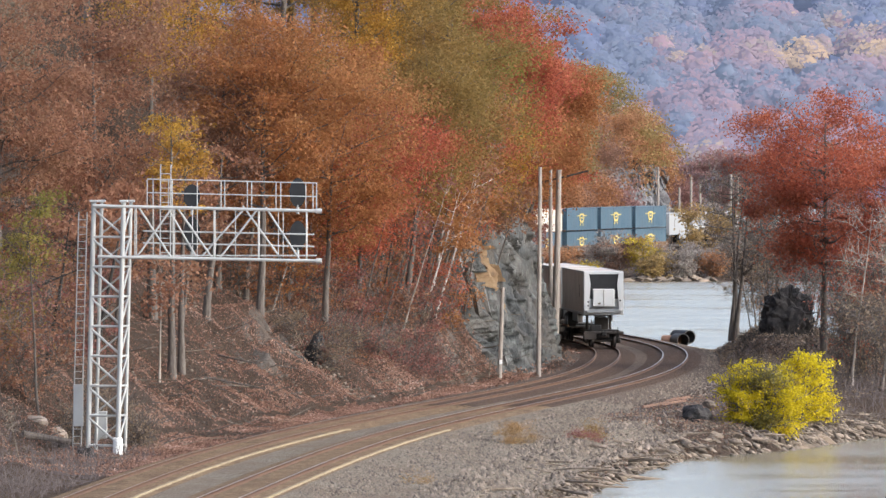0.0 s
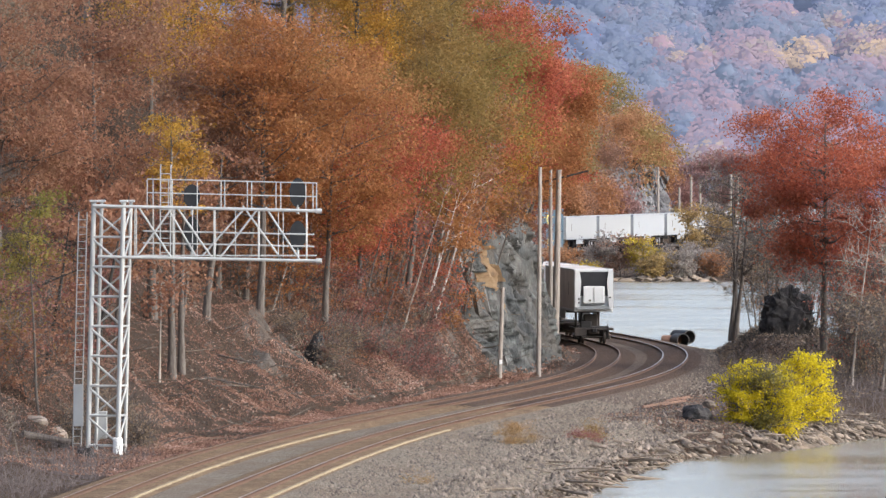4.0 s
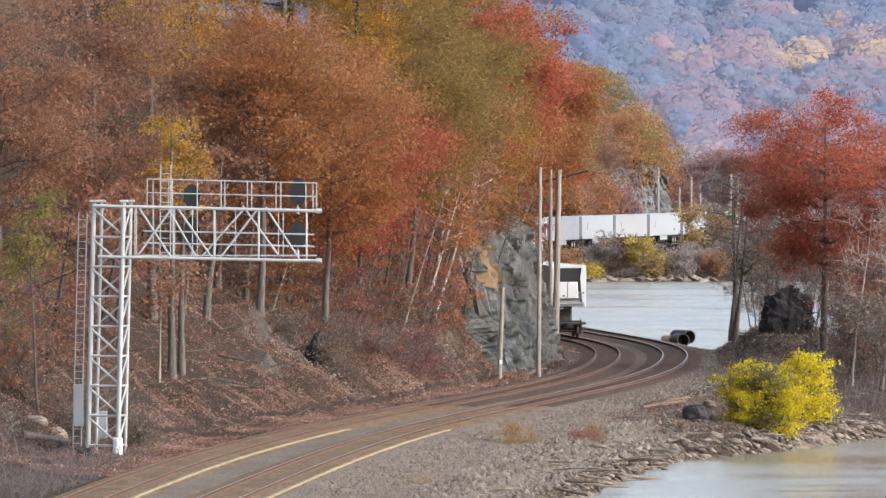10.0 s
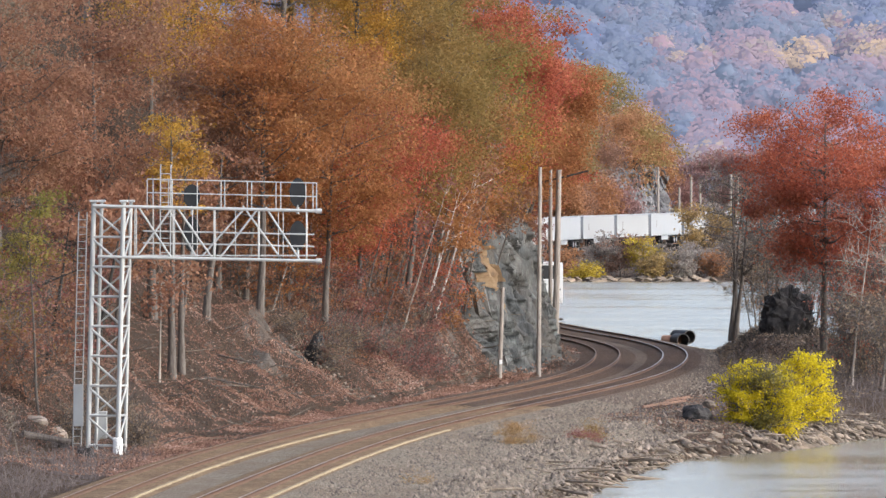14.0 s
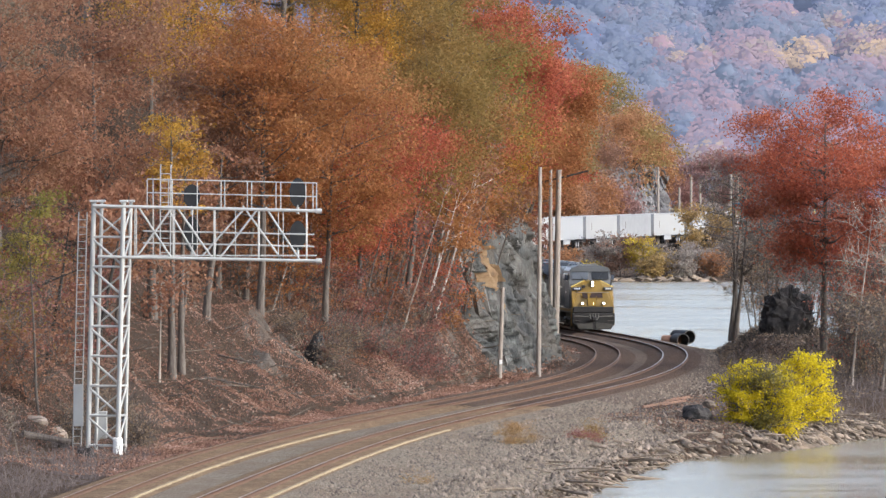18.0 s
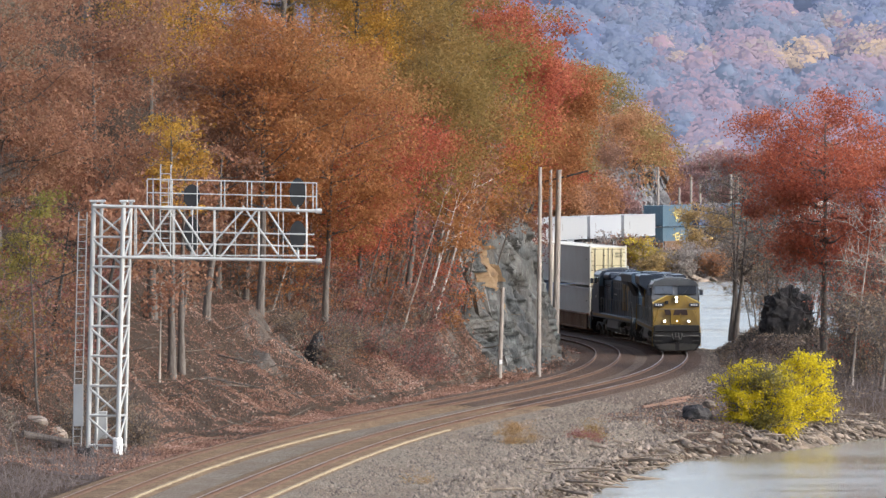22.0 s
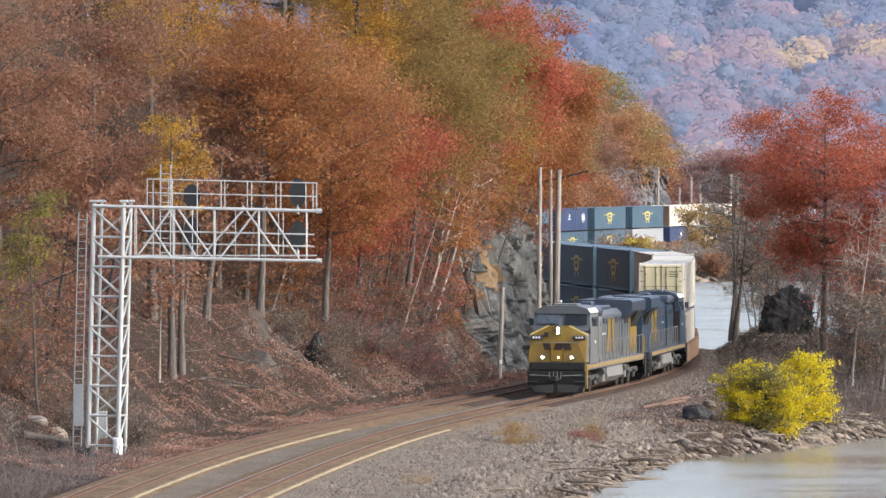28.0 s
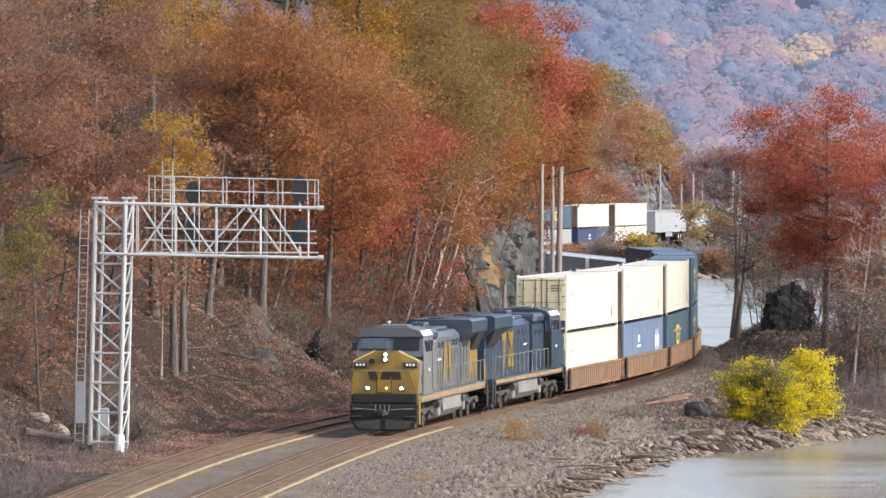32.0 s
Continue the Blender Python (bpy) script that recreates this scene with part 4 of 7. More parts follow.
    part("roof_gear", bm, M["loco_grey"], roof)
    bm = B()
    rod(bm, (0.5, 6.0, 4.55), (0.5, 6.0, 4.78), 0.05, 8)
    rod(bm, (0.5, 6.0, 4.76), (0.5, 6.4, 4.76), 0.07, 8, 0.04)
    part("horn", bm, M["galv"], roof)
    # hood sections
    for y0, y1, w, h, nm, mt in ((2.6, 5.9, 1.12, 4.05, "auxiliary_hood", body), (-5.0, 2.6, 0.98, 4.18, "engine_hood", "loco_blue" if blue_scheme else "loco_slate"),
                                 (-10.0, -5.0, 1.02, 3.75, "radiator_base", "loco_blue" if blue_scheme else "loco_slate")):
        bm = B()
        prism(bm, [(-w, 1.6), (w, 1.6), (w, h - 0.25), (w - 0.25, h), (-w + 0.25, h), (-w, h - 0.25)], y0, y1)
        hood = part(nm, bm, M[mt], c)
        n = int((y1 - y0) / 0.8)
        for s in (-1, 1):
            for i in range(n):
                bm = B()
                yy = y0 + (i + 0.5) * (y1 - y0) / n
                bx(bm, (s * (w + 0.012), yy, 2.6), (0.03, 0.62, 1.5), 0.01)
                part("hood_door", bm, M[mt], hood)
    for s in (-1, 1):
        # intake louvres, dark solids for the recess shade under the radiators, small marks
        for ya, yb, z, hg in ((3.0, 4.2, 3.3, 0.6), (4.5, 5.5, 3.35, 0.5)):
            bm = B()
            bx(bm, (s * 1.125, (ya + yb) / 2, z), (0.03, yb - ya, hg), 0.01)
            grille = part("louvre_panel", bm, M["soot"], c, "dark louvred intake")
            for k in range(4):
                bm = B()
                bx(bm, (s * 1.145, (ya + yb) / 2, z - hg / 2 + (k + 0.5) * hg / 4), (0.03, yb - ya, 0.05))
                part("louvre_slat", bm, M[body], grille)
        bm = B()
        prism(bm, [(s * 1.03, 3.05), (s * 1.06, 3.05), (s * 1.5, 3.98), (s * 1.03, 3.62)], -9.7, -7.6)
        part("air_scoop", bm, M["soot"], c, "dark wedge for the recess shade under the radiator overhang")
        bm = B()
        bx(bm, (s * 1.03, -6.3, 3.3), (0.03, 1.5, 0.55), 0.01)
        part("radiator_grille", bm, M["soot"], c, "dark panel for the shaded recess under the radiator")
        for k in range(5):
            bm = B()
            bx(bm, (s * 1.012, 1.7 - k * 0.24, 2.95), (0.012, 0.1, 0.1))
            part("number_bar", bm, M["decal_white"], c)
        for k in range(7):
            bm = B()
            bx(bm, (s * 1.005, -4.4 + k * 1.05, 3.62), (0.03, 0.7, 0.28), 0.01)
            part("hood_vent", bm, M["loco_dark"], c)
        bm = B()
        bx(bm, (s * 1.525, 7.3, 2.7), (0.015, 0.3, 0.14))
        part("cab_marks", bm, M["decal_white"], cab)
        bm = B()
        bx(bm, (s * 0.98, 5.88, 3.72), (0.5, 0.04, 0.5), 0.02)
        part("rear_window", bm, M["glass_dark"], cab)
        bm = B()
        bx(bm, (s * 1.28, 5.88, 2.6), (0.42, 0.04, 1.7), 0.01)
        part("cab_rear_door", bm, M["soot"], cab, "dark open doorway at the back of the cab")
        # boxes between tank and trucks, brake cylinders
        for yc, ln in ((-3.9, 0.5), (3.4, 0.6)):
            bm = B()
            bx(bm, (s * 1.2, yc, 0.72), (0.35, ln, 0.5), 0.05)
            part("equipment_box", bm, M["tank"], c)
    bm = B()
    prism(bm, [(-1.52, 4.0), (-1.02, 3.6), (1.02, 3.6), (1.52, 4.0), (1.54, 4.5), (1.4, 4.6), (-1.4, 4.6), (-1.54, 4.5)], -10.1, -5.2)
    rad = part("radiator_housing", bm, M["loco_blue" if blue_scheme else "loco_dark"], c, "wide overhanging radiator housing")
    bm = B()
    for y in (-8.6, -6.6):
        rod(bm, (0, y, 4.58), (0, y, 4.66), 0.75, 16)
    part("radiator_fan", bm, M["loco_dark"], rad)
    bm = B()
    bx(bm, (0, -0.5, 4.25), (1.5, 4.6, 0.25), 0.06)
    bx(bm, (0, 0.6, 4.45), (0.7, 1.3, 0.35), 0.06)
    part("exhaust_stack", bm, M["loco_dark"], c)
    bm = B()
    bx(bm, (0, 4.2, 4.15), (2.5, 2.6, 0.5), 0.15)
    part("blower_housing", bm, M["loco_dark"], c)
    # yellow lettering drawn as plain shapes
    for s in (-1, 1):
        bm = B()
        strokes = ((-5.6, 1.0, 0.25), (-3.9, 0.85, 0.8), (-2.9, 0.85, -0.9)) if blue_scheme else ((-2.3, 0.7, 0.35), (-0.5, 0.7, -0.35))
        for y, wide, slant in strokes:
            prism(bm, [(y, 1.95), (y + wide, 1.95), (y + wide + slant, 3.7), (y + slant, 3.7)], s * 1.03 - 0.012, s * 1.03 + 0.012, "x")
        part("emblem", bm, M["loco_yellow"], c, "slanted yellow emblem shapes")
        if not blue_scheme:
            bm = B()
            bx(bm, (s * 1.05, -8.6, 2.85), (0.06, 2.4, 1.5), 0.01)
            for i in range(4):
                bx(bm, (s * 1.05, -9.55 + i * 0.62, 1.95), (0.06, 0.3, 0.4), 0.01)
            part("rear_flash", bm, M["loco_yellow"], c, "yellow flash under the radiator")
    bm = B()
    bx(bm, (0.75, -3.6 if blue_scheme else 3.0, 4.34), (0.9, 1.5, 0.1), 0.02)
    part("roof_hatch", bm, M["galv"], c, "pale roof hatch")
    # rails, tank, trucks
    for s in (-1, 1):
        bm = B()
        for i in range(14):
            y = -9.6 + i * 1.15
            rod(bm, (s * 1.44, y, 1.58), (s * 1.44, y, 2.62), 0.022, 5)
        rod(bm, (s * 1.44, -9.6, 2.62), (s * 1.44, 5.35, 2.62), 0.018, 5)
        part("handrail", bm, M["tank"], c)
        for e in (-1, 1):
            bm = B()
            rod(bm, (s * 1.46, e * 9.75, 1.0), (s * 1.46, e * 9.75, 2.6), 0.025, 5)
            rod(bm, (s * 1.46, e * 10.2, 0.9), (s * 1.46, e * 10.2, 2.4), 0.025, 5)
            part("grab_rail", bm, M["loco_yellow" if not blue_scheme else "loco_grey"], c)
    bm = B()
    prism(bm, [(-1.35, 1.3), (-1.42, 0.7), (-1.05, 0.38), (1.05, 0.38), (1.42, 0.7), (1.35, 1.3)], -2.9, 2.6)
    part("fuel_tank", bm, M["tank"], c)
    for s in (-1, 1):
        for ya, yb in ((3.0, 4.0), (-4.2, -3.1)):
            bm = B()
            rod(bm, (s * 1.25, ya, 1.02), (s * 1.25, yb, 1.02), 0.21, 10)
            part("air_reservoir", bm, M["dusty"], c)
    for y in (6.6, -6.6):
        t = bogie(c, y, 0.53, 3, 4.2, "soot")
        bm = B()
        for s in (-1, 1):
            bx(bm, (s * 1.16, y, 0.82), (0.16, 4.9, 0.22), 0.05)
            for o in (-1.0, 1.0):
                bx(bm, (s * 1.2, y + o, 0.62), (0.18, 0.5, 0.5), 0.06)
                rod(bm, (s * 1.3, y + o * 1.6, 0.75), (s * 1.3, y + o * 0.7, 0.75), 0.09, 8)
        part("truck_frame", bm, M["dusty"], t)
    bm = B()
    bx(bm, (0, -10.05, 2.3), (2.1, 0.1, 1.4), 0.04)
    part("rear_end", bm, M["loco_blue" if not blue_scheme else "loco_blue"], c)
    return c


def front_at(t):
    """Arc length of the leading coupler at t seconds."""
    w = 32 - t
    return 90.4 + 12.2 * w + 0.0225 * w * w


def car_pose(l, reach, z, off=None, back=False):
    """Pose of a car whose middle is at arc length l, its trucks reach metres to either side."""
    oa = ob_ = 0.0
    if off:
        oa = float(off(np.interp(l - reach, TL, TY)))
        ob_ = float(off(np.interp(l + reach, TL, TY)))
    ax, ay = on_track(l - reach, oa)
    bx_, by = on_track(l + reach, ob_)
    f = Vector((ax - bx_, ay - by)) * (-1 if back else 1)
    return pose((ax + bx_) / 2, (ay + by) / 2, z, 0, 0, math.degrees(math.atan2(-f.x, f.y)))


TIMES = [i * 1.0 for i in range(33)]
MOVES = []   # (thing, middle behind the leading coupler, reach, height, facing back)


def stack(start, lower, upper, first):
    """A well car with two containers; start: front of the containers behind the leading coupler."""
    mid = start + 8.07
    key = ("well", first)
    CAR_L.setdefault(key, None)
    if CAR_L[key] is None:
        CAR_L[key] = well_car(first)
        car = CAR_L[key]
    else:
        car = copy_thing(CAR_L[key], Matrix())
    MOVES.append((car, mid, 8.5, 0.0, False))
    for z, kind in ((0.36, lower), (3.26, upper)):
        if kind in CAR_L:
            box = copy_thing(CAR_L[kind], Matrix())
        else:
            paint, words, door, logo = BOXES[kind]
            box = CAR_L[kind] = container(paint, words, door, logo, END.get(kind))
        MOVES.append((box, mid, 8.5, z, False))


END = {"cream": "beige_end", "cream_plain": "gap_dark_end", "blue": "gap_dark_end"}
BOXES = {
    "cream": ("beige", "cream ribbed shipping container with barred doors, stacked in a well car", True, ""),
    "cream_plain": ("beige", "cream shipping container with plain sides in a well car", False, ""),
    "teal": ("teal", "teal-blue container with a yellow emblem, stacked in a well car", False, "emblem"),
    "navy": ("navy", "navy container with white emblem bars in a well car", False, "bars"),
    "blue": ("blue", "mid-blue container with white marks in a well car", False, "bars"),
    "white_box": ("white", "white container low in a well car", False, ""),
}
lead = locomotive("grimy grey and yellow diesel locomotive with lit headlights", False, True)
second = locomotive("blue diesel locomotive with slanted yellow emblem shapes, coupled backwards", True, False)
MOVES += [(lead, 11.15, 6.6, 0.0, False), (second, 33.3, 6.6, 0.0, True)]
for i, (lo, up) in enumerate((("cream", "cream"), ("blue", "cream_plain"), ("teal", "cream_plain"))):
    stack(45.0 + i * 18.4, lo, up, i == 0)
for i in range(3):
    stack(100.6 + i * 18.0, "teal", "teal", i == 0)
for i, (lo, up) in enumerate((("teal", "teal"), ("teal", "navy"), ("teal", "teal"), ("white_box", "teal"), ("navy", "cream_plain"), ("cream_plain", "cream_plain"))):
    stack(440.2 + i * 19.7, lo, up, i in (0, 3))
SHADES = ["white", "white", "white_dull", "white", "silver", "white_dull", "white", "white_dull", "white", "white", "white_dull", "white", "silver", "white",
          "white_dull", "white"]
for i in range(20):
    start = 154.4 + i * 17.7 if i < 16 else 559.5 + (i - 16) * 17.7
    shade = SHADES[i % 16]
    if ("trailer", shade) in CAR_L:
        tr = copy_thing(CAR_L["trailer", shade], Matrix())
    else:
        tr = CAR_L["trailer", shade] = trailer(shade, {"white": "white box semi-trailer riding on a flat car", "white_dull": "greyish white semi-trailer riding on a flat car",
                                                       "silver": "silver-grey semi-trailer riding on a flat car"}[shade])
    if "flat" in CAR_L:
        fc = copy_thing(CAR_L["flat"], Matrix())
    else:
        fc = CAR_L["flat"] = flat_car(True)
    MOVES += [(tr, start + 8.07, 7.4, 1.06, False), (fc, start + 8.3, 7.4, 0.0, False)]
# the train that draws away on the hill-side track
AWAY = []
for i in range(2):
    if i == 0:
        tr = trailer("trailer_tan", "dusty refrigerated semi-trailer with cooling unit on the last flat car", True)
    else:
        tr = trailer("trailer_tan", "dusty tan box semi-trailer riding on a flat car")
    fc = copy_thing(CAR_L["flat"], Matrix())
    AWAY += [(tr, 8.6 + i * 18.3, 7.4, 0.94), (fc, 8.9 + i * 18.3, 7.4, 0.0)]


def away_end(t):
    return 226.4 + 2.1 * t + 0.028 * t * t


def motions():
    for ob, mid, reach, z, back in MOVES:
        walk(ob, [(t, car_pose(front_at(t) + mid, reach, z, None, back)) for t in TIMES])
    for ob, mid, reach, z in AWAY:
        walk(ob, [(t, car_pose(away_end(t) + mid, reach, z, inner)) for t in TIMES])


# ---- cantilever signal gantry ----


def gantry():
    """Two-legged lattice mast with a truss arm, walkway, ladder and shrouded signals over the tracks."""
    g = empty("signal_gantry", "pale steel cantilever signal gantry with walkway and black signals", "signal gantry",
              m=pose(-13.6, 271.0, -0.3))
    k = 271.0 / F_PX
    R = 0.102
    top = 10.7
    # masts: a front pair and a rear pair
    for x, y in ((0.02, 0.0), (0.27, 1.15), (-1.24, 0.35), (-0.97, 1.5)):
        bm = B()
        rod(bm, (x, y, 0.0), (x + 0.26, y, top), R if y < 0.5 else 0.075, 12)
        bx(bm, (x + 0.26, y, top + 0.05), (0.34, 0.34, 0.1), 0.02)
        part("mast_leg", bm, M["galv"], g)
    bm = B()
    rod(bm, (0.02, -0.02, -0.1), (0.04, -0.02, 0.84), 0.2, 14)
    bx(bm, (0.02, -0.02, 0.86), (0.36, 0.36, 0.05), 0.01)
    part("footing_sleeve", bm, M["concrete"], g, "white painted footing sleeve")
    bm = B()
    bx(bm, (-0.5, 0.7, 0.02), (2.2, 2.4, 0.16), 0.03)
    part("footing", bm, M["ballast"], g)
    n = 8
    for i in range(n + 1):
        z = 0.55 + i * (top - 0.75) / n
        d = 0.26 * z / top
        bm = B()
        rod(bm, (-1.24 + d, 0.3, z), (0.02 + d, 0.0, z), 0.05, 6)
        part("lattice_strut", bm, M["galv"], g)
        bm = B()
        rod(bm, (0.02 + d, 0.0, z), (0.27 + d, 1.15, z), 0.045, 6)
        part("lattice_strut", bm, M["galv"], g)
        bm = B()
        rod(bm, (-1.24 + d, 0.35, z), (-0.97 + d, 1.5, z), 0.045, 6)
        part("lattice_strut", bm, M["galv"], g)
        if i < n:
            z2 = 0.55 + (i + 1) * (top - 0.75) / n
            d2 = 0.26 * z2 / top
            bm = B()
            rod(bm, (-1.24 + d2, 0.3, z2 - 0.1), (0.02 + d, 0.0, z + 0.08), 0.05, 6)
            part("lattice_brace", bm, M["galv"], g)
            bm = B()
            rod(bm, (-0.97 + d, 1.5, z + 0.1), (0.27 + d2, 1.15, z2 - 0.1), 0.035, 6)
            part("lattice_brace", bm, M["galv"], g)
            bm = B()
            rod(bm, (0.02 + d, 0.0, z), (0.27 + d2, 1.15, z2), 0.04, 6)
            part("lattice_brace", bm, M["galv"], g)
    # arm truss
    zt, zb = 10.56, 8.44
    x0, x1 = -1.0, 8.5
    for y, r in ((-0.05, 0.068), (1.35, 0.045)):
        for z, a, sag in ((zt, x0, -0.22), (zb, x0 + 0.2, -0.18)):
            bm = B()
            rod(bm, (a, y, z), (x1 if z == zt else x1 - 0.12, y, z + sag), r, 10)
            if y < 0:
                rod(bm, (x1 - 0.2, y, z + sag), (x1 + 0.05, y, z + sag), r + 0.035, 10)
            part("arm_chord", bm, M["galv"], g)
    posts = [0.75, 2.35, 4.05, 5.9, 7.9]
    for y in (-0.05, 1.35):
        for x in posts:
            bm = B()
            rod(bm, (x, y, zt - 0.022 * x), (x, y, zb - 0.018 * x), 0.028, 6)
            part("arm_post", bm, M["galv"], g)
    for x in (1.45, 3.1, 3.3, 4.9, 6.7, 6.9):
        bm = B()
        rod(bm, (x, 1.35, zt - 0.022 * x), (x, 1.35, zb - 0.018 * x), 0.022, 6)
        part("arm_post", bm, M["galv"], g)
    for a, b, up in ((0.9, 2.3, 0), (2.5, 4.0, 0), (4.3, 5.9, 1), (6.2, 7.6, 0), (0.8, 2.3, 1)):
        bm = B()
        za, zc = (zb - 0.05, zt - 0.1) if up else (zt - 0.05, zb - 0.1)
        rod(bm, (a, -0.05, za), (b, -0.05, zc), 0.042, 6)
        part("arm_brace", bm, M["galv"], g)
    for a, b, up in ((3.5, 5.3, 1), (5.2, 6.8, 0), (2.0, 3.3, 0)):
        bm = B()
        za, zc = (zb, zt - 0.1) if up else (zt, zb - 0.1)
        rod(bm, (a, 1.35, za), (b, 1.35, zc), 0.04, 6)
        part("arm_brace", bm, M["galv"], g)
    # walkway grating and rails on the back chord
    bm = B()
    bx(bm, (4.6, 1.35, zb + 0.02), (7.4, 0.9, 0.05), 0.01)
    part("walkway", bm, M["galv"], g)
    for z in (0.55, 1.05):
        bm = B()
        rod(bm, (1.0, 1.75, zb + z), (x1 - 0.3, 1.75, zb + z - 0.15), 0.035, 6)
        part("walkway_rail", bm, M["galv"], g)
    # upper guard rail
    for x in (1.2, 1.45, 2.1, 2.25, 3.3, 4.3, 4.45, 5.4, 5.58, 6.6, 6.8, 7.85, 8.15, 8.3):
        bm = B()
        rod(bm, (x, 1.35, zt - 0.2), (x, 1.35, zt + 1.12 - 0.02 * x), 0.026, 6)
        part("guard_post", bm, M["galv"], g)
    for z in (0.56, 1.13):
        bm = B()
        rod(bm, (1.2, 1.35, zt + z - 0.02), (8.3, 1.35, zt + z - 0.19), 0.026, 6)
        part("guard_rail", bm, M["galv"], g)
    # ladder down to the walkway
    bm = B()
    for x in (1.75, 2.18):
        rod(bm, (x, 1.1, zb), (x + 0.03, 1.1, zt + 1.72), 0.025, 6)
    part("ladder_rails", bm, M["galv"], g)
    for i in range(12):
        bm = B()
        rod(bm, (1.75, 1.1, zb + 0.15 + i * 0.3), (2.18, 1.1, zb + 0.15 + i * 0.3), 0.018, 5)
        part("ladder_rung", bm, M["galv"], g)
    # tall access ladder on the mast
    bm = B()
    for x in (-1.9, -1.55):
        rod(bm, (x, 0.9, 0.45), (x + 0.26, 0.9, 10.3), 0.025, 6)
    part("ladder_rails", bm, M["galv"], g)
    for i in range(32):
        z = 0.6 + i * 0.302
        d = 0.26 * z / 10.3
        bm = B()
        rod(bm, (-1.9 + d, 0.9, z), (-1.55 + d, 0.9, z), 0.016, 5)
        part("ladder_rung", bm, M["galv"], g)
    bm = B()
    bx(bm, (-1.66, 0.86, 2.2), (0.42, 0.06, 1.75), 0.015)
    part("ladder_guard", bm, M["galv"], g, "grey ladder guard plate")
    bm = B()
    bx(bm, (-0.75, 1.7, 1.35), (0.5, 0.4, 1.15), 0.03)
    part("relay_box", bm, M["galv"], g)
    # four black signal shields
    for x, z, tall in ((3.05, 10.95, 0.5), (3.05, 9.35, 0.75), (7.5, 11.1, 0.62), (7.5, 9.3, 0.62)):
        bm = B()
        prism(bm, [(x + 0.35 * math.sin(a) * 1.0, z + tall * math.cos(a)) for a in [j * math.pi / 9 for j in range(18)]], 1.9, 1.97)
        sg = part("signal_shield", bm, M["black"], g, "black oval signal backboard")
        bm = B()
        rod(bm, (x, 1.95, z - tall - 0.28), (x, 1.95, z - tall + 0.1), 0.06, 8)
        part("signal_bracket", bm, M["galv"], sg)
        for o in (-0.5, 0.0, 0.5):
            bm = B()
            rod(bm, (x, 1.97, z + o * tall), (x, 2.3, z + o * tall), 0.13, 10)
            part("signal_hood", bm, M["black"], sg)
    return g


gantry()


# ---- poles beside the line ----


def utility_pole(x, y, h, r, words, arm=False, lean=0.0, z=None):
    z0 = put_on(x, y) if z is None else z
    p = empty("utility_pole", words, "utility pole", "poles along the line", m=pose(x, y, z0 - 0.1))
    bm = B()
    rod(bm, (0, 0, -0.6), (lean, 0, h), r, 10, r * 0.72)
    part("shaft", bm, M["pole"], p)
    if arm:
        bm = B()
        bx(bm, (lean + 0.9, 0.1, h - 0.7), (3.3, 0.12, 0.13), 0.02, Matrix.Rotation(radians(0), 4, "Z"))
        bmesh.ops.rotate(bm, cent=(lean, 0, h - 0.7), matrix=Matrix.Rotation(radians(-14), 3, "Y"), verts=bm.verts[:])
        part("crossarm", bm, M["bark_dark"], p, "dark tilted crossarm")
    return p


utility_pole(5.45, 371.0, 12.25, 0.14, "tall bare weathered wooden pole at the foot of the rock", False, 0.1)
utility_pole(7.25, 420.0, 11.6, 0.23, "thick weathered wooden pole beside the hill-side track", False, 0.25, 0.0)
utility_pole(7.02, 424.0, 11.6, 0.16, "weathered wooden pole with a tilted crossarm", True, 0.0, 0.0)
marker = utility_pole(3.15, 366.0, 5.4, 0.14, "short cut-off wooden pole with a small white plate", False, 0.22)
bm = B()
bx(bm, (0.1, -0.16, 1.2), (0.16, 0.03, 0.25), 0.01)
part("plate", bm, M["concrete"], marker, "small white plate")
bm = B()
rod(bm, (0, 0, -0.3), (0.2, 0, 1.2), 0.06, 7)
stake = part("marker_stake", bm, M["drift"])
stake.matrix_basis = pose(2.5, 366.0, put_on(2.5, 366.0))
tagged(stake, "short pale tilted wooden stake beside the cut-off pole", "stake")
for x, y, top in ((28.2, 852.0, 11.2), (32.0, 880.0, 8.4), (33.6, 880.0, 9.8), (35.6, 900.0, 8.8), (41.2, 930.0, 10.0), (42.2, 930.0, 9.6)):
    utility_pole(x, y, top - put_on(x, y), 0.22, "pale far-off wooden line pole by the bend", False, 0.0)


# ---- trees ----


def tube(points, radii, n=5):
    """Vertices and quads of a tapered tube along points."""
    pts = np.asarray(points, float)
    t = np.gradient(pts, axis=0)
    t /= np.linalg.norm(t, axis=1)[:, None] + 1e-9
    ref = np.where(np.abs(t[:, 2:3]) > 0.9, np.array([[1.0, 0, 0]]), np.array([[0, 0, 1.0]]))
    a = np.cross(t, ref)
    a /= np.linalg.norm(a, axis=1)[:, None] + 1e-9
    b = np.cross(t, a)
    ang = np.arange(n) * 2 * np.pi / n
    v = pts[:, None, :] + np.asarray(radii)[:, None, None] * (np.cos(ang)[None, :, None] * a[:, None, :] + np.sin(ang)[None, :, None] * b[:, None, :])
    k = len(pts)
    i = (np.arange(k - 1)[:, None] * n + np.arange(n)[None, :]).ravel()
    j = (np.arange(k - 1)[:, None] * n + (np.arange(n)[None, :] + 1) % n).ravel()
    return v.reshape(-1, 3), np.stack([i, j, j + n, i + n], 1)


def join(chunks):
    vs, qs, k = [], [], 0
    for v, q in chunks:
        vs.append(v)
        qs.append(q + k)
        k += len(v)
    return np.concatenate(vs), np.concatenate(qs)


